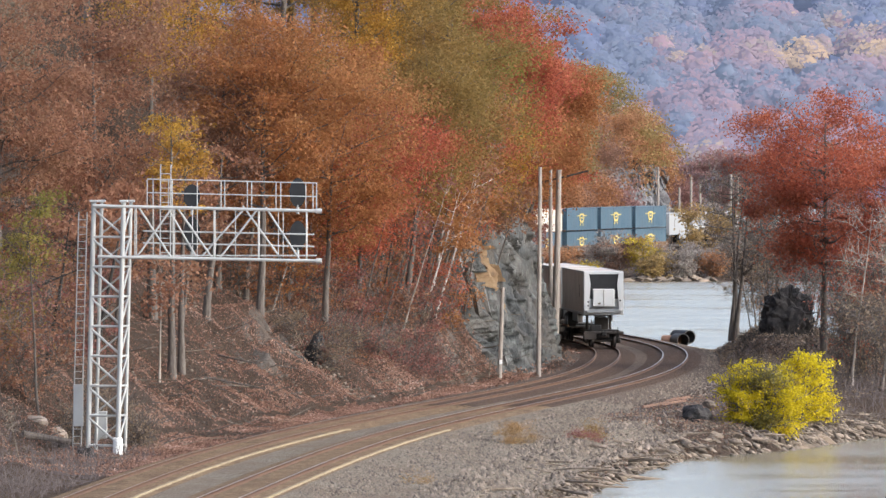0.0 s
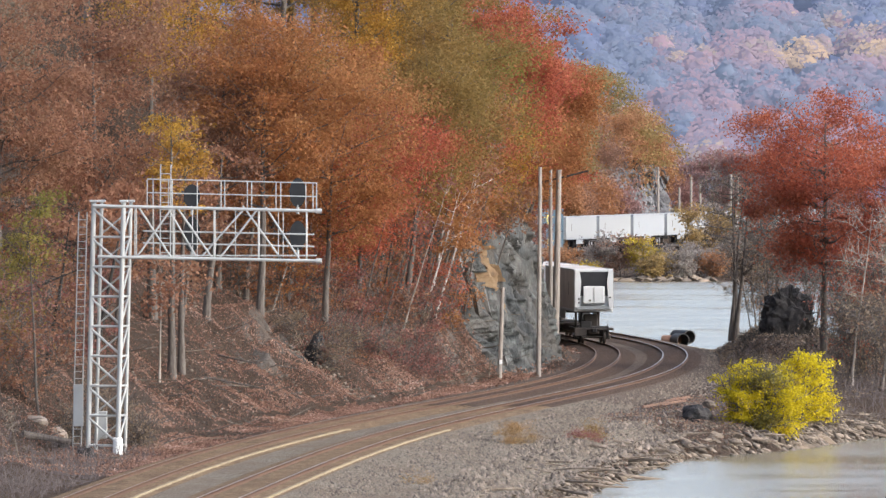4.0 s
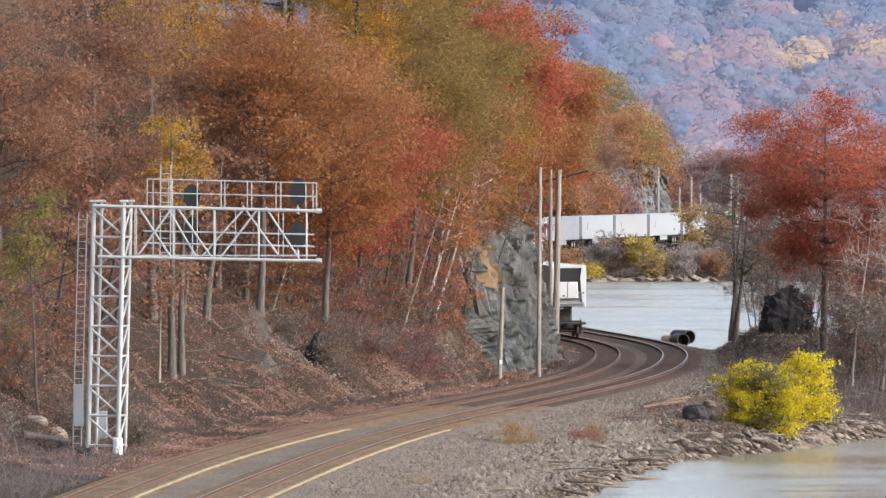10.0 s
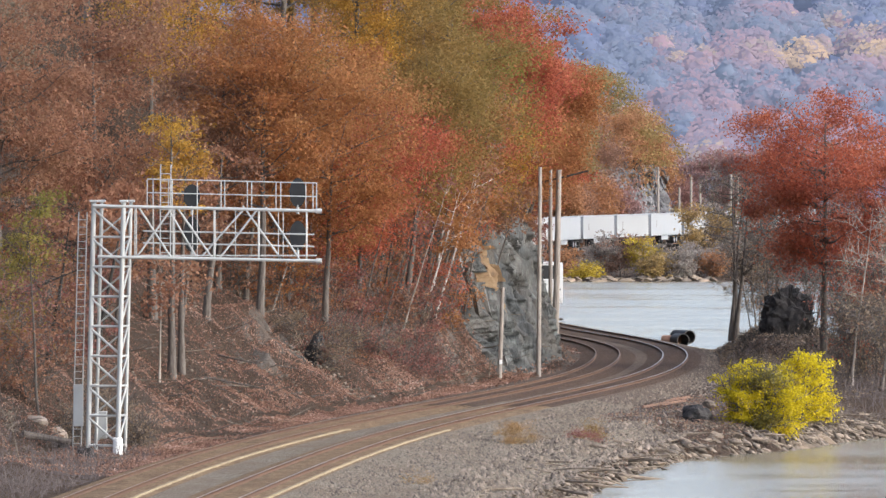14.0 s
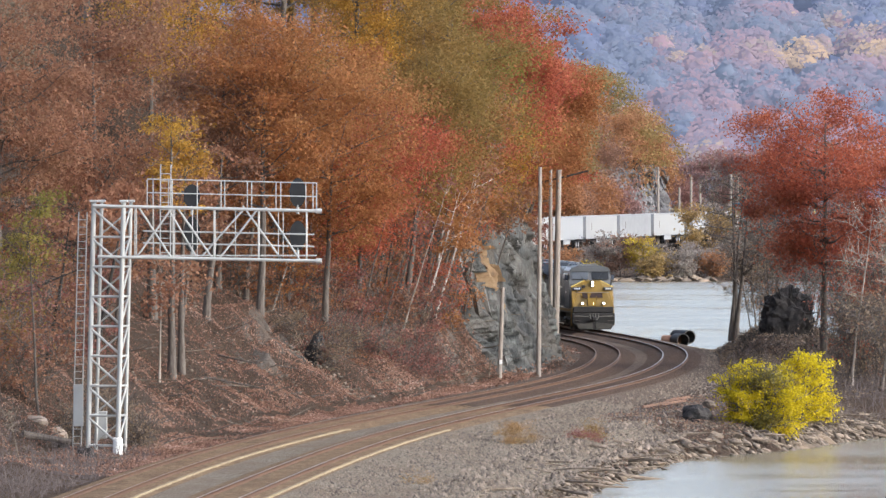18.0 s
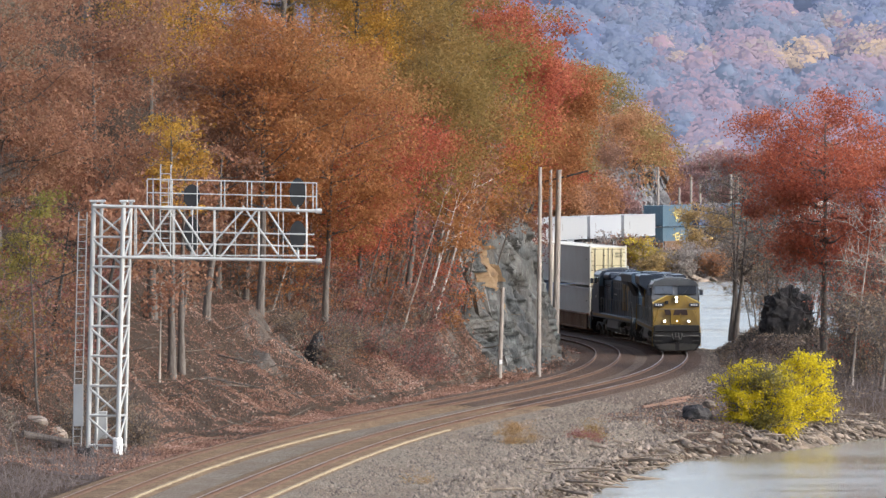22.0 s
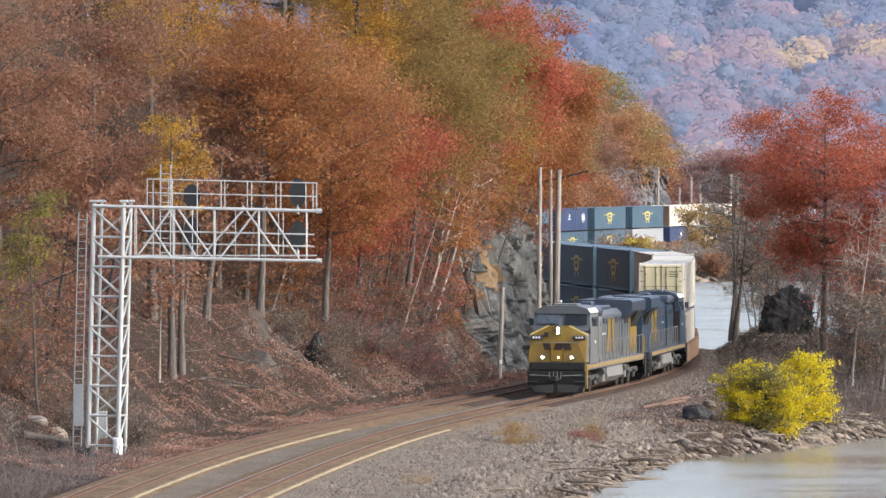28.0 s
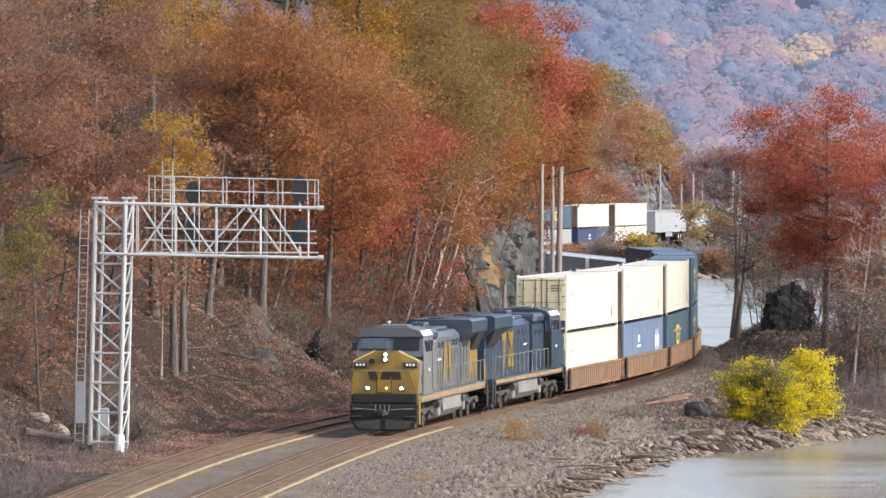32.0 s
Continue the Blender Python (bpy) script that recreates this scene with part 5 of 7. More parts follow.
def leaf_quads(rng, centres, size, droop=0.3):
    """A small pointed leaf at every centre, turned at random, mostly facing up and outwards."""
    n = len(centres)
    nrm = rng.normal(size=(n, 3))
    nrm[:, 2] = np.abs(nrm[:, 2]) * 0.9 + 0.15
    nrm /= np.linalg.norm(nrm, axis=1)[:, None]
    r = rng.normal(size=(n, 3))
    a = np.cross(nrm, r)
    a /= np.linalg.norm(a, axis=1)[:, None] + 1e-9
    b = np.cross(nrm, a)
    s = size * rng.uniform(0.6, 1.35, (n, 1))
    v = np.stack([centres - a * s, centres + a * s * 0.9 - b * s * 0.35, centres + b * s * 0.85 + nrm * s * 0.2], 1)
    q = np.arange(3 * n).reshape(n, 3)
    return v.reshape(-1, 3), q


def tree(x, y, z, height, spread, leaf, label, seed, bark="bark", crown_from=0.35, clumps=70, per=75, size=0.13, lean=(0.0, 0.0), r0=None, limbs=16,
         clump_r=0.8, name="tree", group="hillside trees", category="tree", top_pow=1.0, multi=1, twigs=0, far=False, dense=1.5, fan=0.4):
    """A tree with a tapered trunk, limbs, and a crown of small leaves gathered in uneven clumps."""
    rng = np.random.default_rng(seed)
    th = empty(name, label, category, group, m=pose(x, y, z - 0.15))
    wood, ends = [], []
    r0 = r0 or height * 0.013 + 0.03
    for stem in range(multi):
        st = np.array([0.0, 0.0, 0.0]) if multi == 1 else np.array([rng.uniform(-fan, fan), rng.uniform(-fan, fan), 0])
        ln = np.array(lean) + (0 if multi == 1 else rng.uniform(-0.55 * fan, 0.55 * fan, 2))
        hs = np.linspace(0, 1, 9)
        wob = np.cumsum(rng.normal(0, 0.05, (9, 2)), 0) * height * 0.05
        pts = np.stack([st[0] + ln[0] * hs * height + wob[:, 0], st[1] + ln[1] * hs * height + wob[:, 1], hs * height * 0.92], 1)
        rr = r0 * (1 - 0.88 * hs) / (1 if multi == 1 else 1.4)
        rr[0] *= 1.25
        wood.append(tube(pts, rr, 7))
        for i in range(limbs // multi):
            f = rng.uniform(crown_from, 0.97)
            p0 = np.array([np.interp(f, hs, pts[:, k]) for k in range(3)])
            az = rng.uniform(0, 2 * np.pi)
            g = (f - crown_from) / (1 - crown_from)
            reach = spread * (0.35 + 0.75 * math.sin(math.pi * (0.15 + 0.75 * (1 - g)) ** top_pow)) * rng.uniform(0.6, 1.1)
            rise = reach * rng.uniform(0.15, 0.75)
            out = np.array([math.cos(az), math.sin(az), 0.0])
            k = np.linspace(0, 1, 6)
            lp = p0 + out * reach * k[:, None] + np.array([0, 0, 1.0]) * (rise * k ** 1.3)[:, None] + np.cumsum(rng.normal(0, 0.05 * reach, (6, 3)), 0) * 0.5
            lr = max(0.02, r0 * (1 - 0.8 * f) * 0.5) * (1 - 0.85 * k)
            wood.append(tube(lp, np.maximum(lr, 0.012), 4))
            for e in (0.45, 0.65, 0.85, 1.0):
                ends.append(np.array([np.interp(e, k, lp[:, c]) for c in range(3)]))
                if twigs:
                    for _ in range(twigs):
                        d = rng.normal(size=3) * np.array([1, 1, 0.8]) + np.array([0, 0, 0.6])
                        d = d / np.linalg.norm(d) * rng.uniform(0.5, 1.5)
                        tp = ends[-1] + d * np.linspace(0, 1, 2)[:, None]
                        wood.append(tube(tp, [0.016, 0.006], 3))
        ends.append(pts[-1])
    v, q = join(wood)
    mesh_np("trunk", v, q, M[bark], th, True)
    if clumps and per:
        ends = np.array(ends)
        pick = rng.integers(0, len(ends), clumps)
        cc = ends[pick] + rng.normal(0, clump_r * 0.55, (clumps, 3))
        cnt = np.maximum(4, (dense * per * rng.uniform(0.35, 1.6, clumps)).astype(int))
        idx = np.repeat(np.arange(clumps), cnt)
        rad = clump_r * rng.uniform(0.5, 1.3, clumps)
        off = rng.normal(size=(len(idx), 3)) * np.array([0.74, 0.74, 0.34]) * rad[idx][:, None]
        v, q = leaf_quads(rng, cc[idx] + off, size * 0.95)
        mesh_np("crown", v, q, (HAZED_LEAF if far else LEAF)[leaf], th)
    return th


WORDS = {"rust": "rust-brown autumn oak with a dense crown on the hillside", "orange": "burnt-orange autumn tree with a full crown on the hillside",
         "gold": "golden yellow autumn tree among rusty oaks", "olive": "olive-gold autumn tree on the steep hillside",
         "green": "yellow-green tree still turning on the hillside", "red": "scarlet autumn tree on the hillside",
         "maroon": "dull maroon autumn tree on the hillside", "brown": "sparse brown-leaved tree on the hillside"}
# x, y, height, spread, colour, crown start, lean
HILL = [(-20.5, 300, 14, 4.2, "rust", 0.22, 0), (-16.6, 309, 14.5, 4.6, "rust", 0.28, 0), (-24, 322, 16, 4.5, "rust", 0.25, 0), (-9.4, 331, 15.2, 5.4, "orange", 0.38, 0.03),
        (-6.2, 339, 13.5, 4.0, "orange", 0.42, 0.03), (-14.2, 347, 17.5, 3.6, "gold", 0.4, 0.03), (-11.6, 334, 12.5, 4.4, "rust", 0.4, 0.02), (-4.6, 350, 11.5, 3.0, "red", 0.4, 0.05),
        (-9.5, 360, 19, 4.5, "olive", 0.3, 0.05), (-2.2, 356, 14.5, 3.8, "olive", 0.52, 0.1), (-5.5, 368, 18, 4.2, "gold", 0.45, 0.05), (-1.0, 372, 16, 4.0, "olive", 0.5, 0.1),
        (-14, 370, 20, 4.8, "olive", 0.3, 0), (-20, 362, 19, 4.8, "orange", 0.3, 0), (0.4, 384, 14, 3.8, "green", 0.3, 0.1), (-3.4, 386, 18, 4.4, "olive", 0.3, 0.05),
        (-9, 384, 20, 4.8, "rust", 0.3, 0), (-11.5, 402, 22, 4.6, "olive", 0.3, 0), (-8.7, 374, 21, 4.2, "olive", 0.35, 0), (-0.6, 398, 16, 3.8, "olive", 0.3, 0.08), (-1.6, 364, 11, 3.2, "orange", 0.4, 0.1),
        (-2.5, 408, 18, 4.2, "orange", 0.3, 0), (-8, 410, 20, 4.6, "rust", 0.3, 0), (-24.5, 345, 18, 4.6, "rust", 0.3, 0), (-29, 350, 19, 4.8, "gold", 0.3, 0),
        (-16.5, 390, 22, 5.0, "gold", 0.3, 0), (-1.0, 436, 15, 3.8, "orange", 0.25, 0.1), (-4, 440, 18, 4.4, "red", 0.3, 0.05),
        (-23, 306, 13, 4.0, "brown", 0.3, 0), (-26, 292, 12, 3.8, "rust", 0.3, 0), (-27, 372, 21, 5.0, "rust", 0.3, 0), (0.0, 455, 16, 3.8, "maroon", 0.25, 0.1),
        (1.0, 392, 10, 2.8, "olive", 0.3, 0.12), (0.2, 376, 11, 2.6, "orange", 0.45, 0.1), (1.3, 388, 11.5, 2.4, "gold", 0.5, 0.1)]
for i, (x, y, hgt, spr, colour, start, ln) in enumerate(HILL):
    tree(x, y, put_on(x, y), hgt, spr, colour, WORDS[colour], 100 + i, crown_from=start, clumps=int(60 + 27 * spr), per=100, size=0.092, limbs=30, clump_r=1.05, lean=(ln, 0), twigs=1, dense=1.75)
# thin golden trees in the gap between the two big crowns
for i, (x, y, hgt, ln) in enumerate(((-12.7, 304, 13.4, 0.0), (-12.3, 307, 11.6, 0.02), (-14.1, 316, 17.0, 0.0))):
    tree(x, y, put_on(x, y), hgt, 1.25, "gold", "thin golden tree with a ragged narrow crown", 150 + i, crown_from=0.7, clumps=34, per=50, size=0.085, limbs=14, clump_r=0.5, lean=(ln, 0), twigs=1)
tree(-17.3, 277, put_on(-17.3, 277), 10.2, 1.1, "green", "yellow-green tree still turning at the foot of the hillside", 158, crown_from=0.66, clumps=34, per=46, size=0.08, limbs=12, clump_r=0.5, twigs=1, r0=0.07, lean=(-0.05, 0))
# scarlet trees that lean out from the top of the rock cut
for i, (x, y, z, hgt, spr, ln, colour) in enumerate(((2.3, 403, 8.4, 11.5, 3.0, 0.27, "red"), (1.6, 410, 8.6, 12.5, 3.2, 0.3, "red"), (2.4, 422, 8.4, 10.5, 3.0, 0.32, "red"),
                                                     (0.8, 397, 8.2, 13.5, 3.2, 0.17, "red"), (3.0, 416, 8.0, 7.5, 2.6, 0.34, "orange"), (5.2, 426, 8.2, 9.0, 2.8, 0.26, "orange"),
                                                     (5.6, 434, 8.2, 7.2, 2.7, 0.3, "orange"), (4.6, 436, 8.0, 10.2, 3.0, 0.24, "red"))):
    tree(x, y, z, hgt, spr, colour, "scarlet autumn tree leaning out over the rock cut", 180 + i, crown_from=0.2, clumps=170, per=88, size=0.11, limbs=26, clump_r=0.9, lean=(ln, 0))
# shrubs rooted in the ledges above the poles
for i, (x, y, hgt, spr, colour) in enumerate(((3.7, 424, 5.2, 1.2, "orange"), (4.1, 430, 5.6, 1.3, "rust"), (4.3, 436, 5.8, 1.2, "maroon"), (3.8, 441, 6.2, 1.4, "orange"), (3.2, 419, 5.0, 1.2, "red"),
                                              (4.7, 444, 5.0, 1.2, "rust"))):
    tree(x, y, 3.7, hgt, spr, colour, "leafy autumn shrub rooted in a ledge of the rock cut", 190 + i, bark="bark_dark", crown_from=0.2, clumps=70, per=60, size=0.09, limbs=20, clump_r=0.7, twigs=2, multi=2, name="shrub",
         group="shrubs on the rock cut", category="shrub", r0=0.07)
# slim leaning stems below the crowns
rs = random.Random(5)
for i in range(22):
    y = rs.uniform(346, 392)
    x = float(np.interp(y, TY, TX)) - rs.uniform(11, 17)
    tree(x, y, put_on(x, y), rs.uniform(8, 12), 1.6, rs.choice(["olive", "rust", "orange", "brown"]), "slim leaning sapling with a small autumn crown on the slope", 700 + i,
         bark=rs.choice(["bark", "bark", "bark_dark", "bark_pale"]), crown_from=0.55, clumps=22, per=40, size=0.13, limbs=9, clump_r=0.7, lean=(rs.uniform(0.08, 0.3), 0.0),
         name="sapling", group="slim stems on the slope", r0=0.075)
for i, (x, y, hgt, bark, ln) in enumerate(((-13.17, 301.6, 6.0, "pole", 0.02), (-12.66, 313.8, 8.5, "bark", 0.1), (-11.76, 322.7, 9.5, "bark", 0.1), (-8.9, 338, 9, "pole", 0.3),
                                           (-8.33, 343.5, 8, "bark", 0.16), (-3.45, 354, 9, "bark_dark", 0.14), (-10.2, 336, 9, "bark", 0.1), (-9.3, 348, 9, "bark_dark", 0.08),
                                           (-16.0, 300, 8, "bark_dark", 0.2), (-15.4, 303, 8, "bark", 0.12), (-17.6, 290, 7, "bark_dark", 0.15))):
    tree(x, y, put_on(x, y), hgt, 1.5, "rust", "slim bare-stemmed tree on the leafy slope", 760 + i, bark=bark, crown_from=0.6, clumps=14, per=40, size=0.13, limbs=8, clump_r=0.7,
         lean=(ln, 0), name="sapling", group="slim stems on the slope", r0=(0.055, 0.11, 0.22, 0.06, 0.24, 0.08, 0.15, 0.16, 0.14, 0.1, 0.13)[i])
# thin dark stems leaning out of the slope above the track
for i in range(12):
    y = 346 + i * 2.4
    x = float(np.interp(y, TY, TX)) - rs.uniform(11.0, 13.6)
    tree(x, y, put_on(x, y), rs.uniform(8.5, 11), 0.9, rs.choice(["maroon", "red"]), "thin dark leaning stem with a few red leaves", 960 + i, bark=rs.choice(["bark_dark", "bark", "pole"]), crown_from=0.4,
         clumps=12, per=22, size=0.1, limbs=7, clump_r=0.6, lean=(rs.uniform(0.12, 0.3), 0.0), name="sapling", group="slim stems on the slope", r0=0.06)
# low twiggy growth and a forked pale stem at the foot of the slope
for i in range(44):
    y = rs.uniform(331, 358) if i < 36 else rs.uniform(272, 290)
    x = float(np.interp(y, TY, TX)) - (rs.uniform(9.0, 13.5) if i < 36 else rs.uniform(9.5, 13))
    colour = rs.choice(["maroon", "maroon", "brown", "rust"]) if i < 36 else "brown"
    tree(x, y, put_on(x, y), rs.uniform(0.7, 1.5), rs.uniform(0.6, 1.1), colour, "low twiggy undergrowth on the leafy slope", 900 + i, crown_from=0.05, clumps=40, per=18, size=0.055,
         limbs=18, clump_r=0.4, multi=6, twigs=1, name="undergrowth", group="low undergrowth", category="shrub", r0=0.015)
tree(-16.95, 262, -0.45, 3.1, 0.9, "brown", "forked grey bare sapling in the dry brush", 940, bark="drift", crown_from=0.35, clumps=0, per=0, limbs=6, multi=1, twigs=2, lean=(-0.18, 0),
     name="sapling", group="slim stems on the slope", r0=0.04)
tree(-21.3, 289, put_on(-21.3, 289), 2.3, 0.9, "rust", "dark bowed limb reaching over the slope", 945, bark="bark_dark", crown_from=0.3, clumps=5, per=12, limbs=8, lean=(2.3, 0), twigs=1, r0=0.13,
     name="leaning_tree", group="slim stems on the slope")
# leafy understory on the slope
UNDER = [(-22, 285, "rust"), (-20, 290, "green"), (-18.5, 297, "rust"), (-17.2, 303, "maroon"), (-23, 296, "olive"), (-21, 281, "orange"), (-19.5, 306, "maroon"), (-16.0, 310, "rust"), (-18.6, 284, "maroon"), (-17.6, 289, "rust"), (-19.2, 279, "olive"), (-20.6, 276, "rust"), (-16.4, 294, "maroon"),
         (-17.8, 279, "rust"), (-22.6, 300, "red"), (-18.0, 301, "orange"), 
         (-8.5, 338, "orange"), (-6.6, 341, "rust"), (-5.0, 346, "maroon"), (-4.2, 350, "orange"), (-7.0, 347, "red"), (-2.8, 352, "rust"), (-1.4, 357, "maroon"),
         (-0.6, 362, "red"), (0.4, 366, "orange"), (-3.0, 360, "rust"), (-10.6, 335, "rust"), (-13.0, 334, "rust"), (-11.5, 338, "maroon"), (-15.8, 318, "orange"), (-9.4, 344, "orange"), 
         (-5.2, 352, "red"), (-0.8, 368, "orange"), (-12.8, 331, "rust"), (-15.2, 322, "maroon"), 
         ]
for i, (x, y, colour) in enumerate(UNDER):
    tree(x, y, put_on(x, y), rs.uniform(2.6, 4.6), rs.uniform(1.3, 1.9), colour, "low leafy shrub in autumn colour on the slope", 800 + i, bark="bark", crown_from=0.12, clumps=48, per=14 if colour == "brown" else 22,
         size=0.09, limbs=18, clump_r=0.55, multi=3, twigs=4 if colour == "brown" else 2, name="shrub", group="understory shrubs", category="shrub", r0=0.05)
FAR = [(12.0, 842, 15, 4.5, "orange"), (16.0, 852, 15, 4.5, "olive"), (19.5, 866, 14, 4.4, "rust"), (23.5, 884, 14, 4.4, "orange"), (8.0, 832, 16, 4.8, "maroon"),
       (14.0, 866, 17, 5.0, "orange"), (19.0, 890, 17, 5.0, "olive"), (26.0, 904, 15, 4.6, "orange"), (22.0, 905, 18, 5.0, "olive"), (6.0, 850, 20, 5.0, "red"),
       (10.0, 868, 20, 5.0, "orange"), (28.0, 912, 11, 3.6, "gold"), (3.0, 836, 19, 5.0, "rust"), (36.5, 955, 12, 4.0, "maroon"), (40, 965, 13, 4.2, "brown"), (43.5, 958, 13, 4.2, "maroon"),
       (47.5, 968, 14, 4.4, "rust"), (52, 960, 14, 4.4, "maroon"), (33.5, 962, 11, 3.6, "brown"), (57, 965, 15, 4.6, "rust"), (25.0, 893, 13, 4.0, "gold"), (19.0, 870, 13, 4.0, "orange"), (15.5, 856, 13, 4.0, "olive"), (12.5, 838, 12, 3.8, "orange"),
       (17.5, 838, 9, 3.2, "rust"), (20.0, 846, 9.5, 3.2, "orange"), (22.4, 852, 9, 3.0, "maroon"), (15.0, 832, 9, 3.2, "orange"), (26.0, 900, 15, 3.6, "gold"), (29.5, 908, 13, 3.4, "orange")]
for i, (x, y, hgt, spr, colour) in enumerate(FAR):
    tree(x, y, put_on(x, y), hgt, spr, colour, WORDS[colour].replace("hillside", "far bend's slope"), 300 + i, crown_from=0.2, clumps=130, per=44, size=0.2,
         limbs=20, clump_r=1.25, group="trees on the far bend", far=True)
# brush and low trees along the far shore and slope
fs = random.Random(9)
SHORE = [(18.6, 772, 4.6, 2.3, "brown"), (21.2, 770, 5.2, 1.7, "rust"), (24.0, 768, 4.4, 1.0, "yellow"), (24.6, 764, 3.0, 1.6, "gold"), (26.4, 768, 3.0, 1.8, "brown"),
         (28.0, 766, 3.2, 2.0, "brown"), (30.0, 770, 3.0, 1.8, "brown"), (32.2, 768, 2.2, 1.5, "orange"), (34.0, 772, 4.0, 2.4, "brown"), (17.0, 764, 1.2, 1.5, "yellow"),
         (36.5, 776, 6.0, 2.4, "brown"), (30.5, 790, 7.5, 1.2, "gold"), (32.8, 795, 7.0, 2.0, "gold"), (34.8, 798, 8.0, 2.2, "brown"), (37.5, 800, 8.5, 2.4, "brown"),
         (13.5, 768, 3.2, 1.8, "orange"), (11.0, 770, 2.6, 1.8, "brown"), (40.5, 798, 9.0, 2.8, "maroon"), (43.5, 800, 9.0, 2.8, "brown"), (47, 802, 9.5, 3.0, "maroon")]
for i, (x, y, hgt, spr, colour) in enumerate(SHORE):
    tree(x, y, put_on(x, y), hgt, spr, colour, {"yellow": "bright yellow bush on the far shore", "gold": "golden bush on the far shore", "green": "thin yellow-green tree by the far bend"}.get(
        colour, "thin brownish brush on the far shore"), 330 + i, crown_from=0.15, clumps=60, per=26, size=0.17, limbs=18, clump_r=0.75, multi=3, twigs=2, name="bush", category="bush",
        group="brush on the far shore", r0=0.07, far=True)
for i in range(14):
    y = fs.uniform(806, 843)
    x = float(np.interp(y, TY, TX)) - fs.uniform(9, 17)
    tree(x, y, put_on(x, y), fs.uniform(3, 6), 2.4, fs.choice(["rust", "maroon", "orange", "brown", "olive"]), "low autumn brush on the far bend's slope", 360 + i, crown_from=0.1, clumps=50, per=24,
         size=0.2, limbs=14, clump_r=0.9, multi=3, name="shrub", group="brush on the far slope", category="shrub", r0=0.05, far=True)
# the spit: a scarlet maple, bare stems and saplings
tree(22.6, 385, put_on(22.6, 385), 17.0, 4.4, "red", "scarlet maple with a domed crown on the river spit", 501, bark="bark", crown_from=0.42, clumps=280, per=92,
     size=0.092, limbs=44, clump_r=0.9, twigs=2, group="trees on the spit")
tree(26.6, 380, put_on(26.6, 380), 14.0, 4.2, "red", "scarlet maple leaning over the river spit", 502, crown_from=0.12, clumps=240, per=86, size=0.092, limbs=34, twigs=2,
     clump_r=0.95, group="trees on the spit")
tree(18.9, 419, put_on(18.9, 419), 11.5, 2.4, "brown", "nearly bare dark multi-stemmed tree on the spit", 503, bark="bark", crown_from=0.3, clumps=90, per=12,
     size=0.09, limbs=36, multi=4, clump_r=0.8, twigs=7, group="trees on the spit", r0=0.24, fan=0.36)
SPIT = [(23.2, 408, 9, "maroon"), (24.5, 400, 10, "maroon"), (26.5, 398, 9, "red"), (24.8, 392, 7, "maroon"),
        (25.6, 372, 8, "brown"), (27.0, 366, 7, "maroon"), (28.2, 372, 9, "red"), (23.9, 374, 5, "brown"), (24.4, 362, 5, "brown"), (25.6, 356, 4.5, "brown"), 
        (20.4, 424, 8, "brown"), (21.4, 420, 8, "brown"), (23.6, 414, 9, "maroon"), (26.2, 410, 10, "brown"), (28.6, 404, 11, "red"), (26.6, 350, 4, "brown"), (25.2, 382, 7.5, "red"), (26.4, 376, 7, "maroon"),
        (20.6, 410, 7.5, "rust"), (27.4, 384, 8, "rust"), (22.9, 370, 4.5, "brown"), (25.0, 366, 5.5, "rust")]
for i, (x, y, hgt, colour) in enumerate(SPIT):
    tree(x, y, put_on(x, y), hgt, 1.9, colour, "thin half-bare sapling with sparse autumn leaves on the spit", 510 + i, bark="bark", crown_from=0.12, clumps=46, per=17,
         size=0.09, limbs=21, multi=3, clump_r=0.8, twigs=6, name="sapling", group="saplings on the spit", r0=0.07)
for i, (x, y, hgt, ln) in enumerate(((23.0, 366, 11, 0.1), (24.2, 358, 9, 0.14), (25.9, 372, 9, 0.05))):
    tree(x, y, put_on(x, y), hgt, 1.4, "brown", "grey bare slender trunk on the spit", 540 + i, bark="pole", crown_from=0.5, clumps=6, per=10, size=0.1, limbs=10,
         lean=(ln, 0), twigs=3, name="sapling", group="saplings on the spit", r0=0.085)
# yellow bush on the bank
for i, (x, y, hgt, spr, colour) in enumerate(((15.3, 323.5, 3.0, 1.25, "yellow_olive"), (18.0, 330, 3.5, 0.9, "yellow"), (16.5, 323.2, 2.7, 1.2, "yellow_olive"), (14.5, 323, 2.2, 0.9, "yellow_olive"),
                                              (16.0, 322.6, 3.4, 0.5, "green"), (19.2, 333, 2.2, 0.7, "yellow"), (18.4, 331, 3.2, 0.75, "yellow"))):
    tree(x, y, put_on(x, y) + 0.05, hgt, spr, colour, "bright yellow bush arching over the rocky bank", 560 + i, bark="bark", crown_from=0.05, clumps=95, per=40, size=0.075, limbs=42, multi=6,
         clump_r=0.36, twigs=1, name="bush", group="yellow bushes on the bank", category="bush", r0=0.04)
# tufts on the gravel
for i, (x, y, hgt, spr, colour, thick) in enumerate(((3.35, 292, 1.0, 0.6, "straw", 52), (3.9, 293, 0.6, 0.45, "brown", 24), (6.85, 301, 1.0, 0.5, "olive", 40), (6.55, 299.5, 0.55, 0.55, "maroon", 40), (-1.07, 256, 0.6, 0.25, "straw", 8))):
    tree(x, y, put_on(x, y) + 0.1, hgt, spr, colour, "dry tuft of grass and weeds on the gravel", 580 + i, crown_from=0.05, clumps=60, per=thick, size=0.028, limbs=20, multi=10, clump_r=0.27, twigs=0, bark="straw",
         name="weed_tuft", group="dry tufts", category="plant", r0=0.008)

# ---- rock cut ----


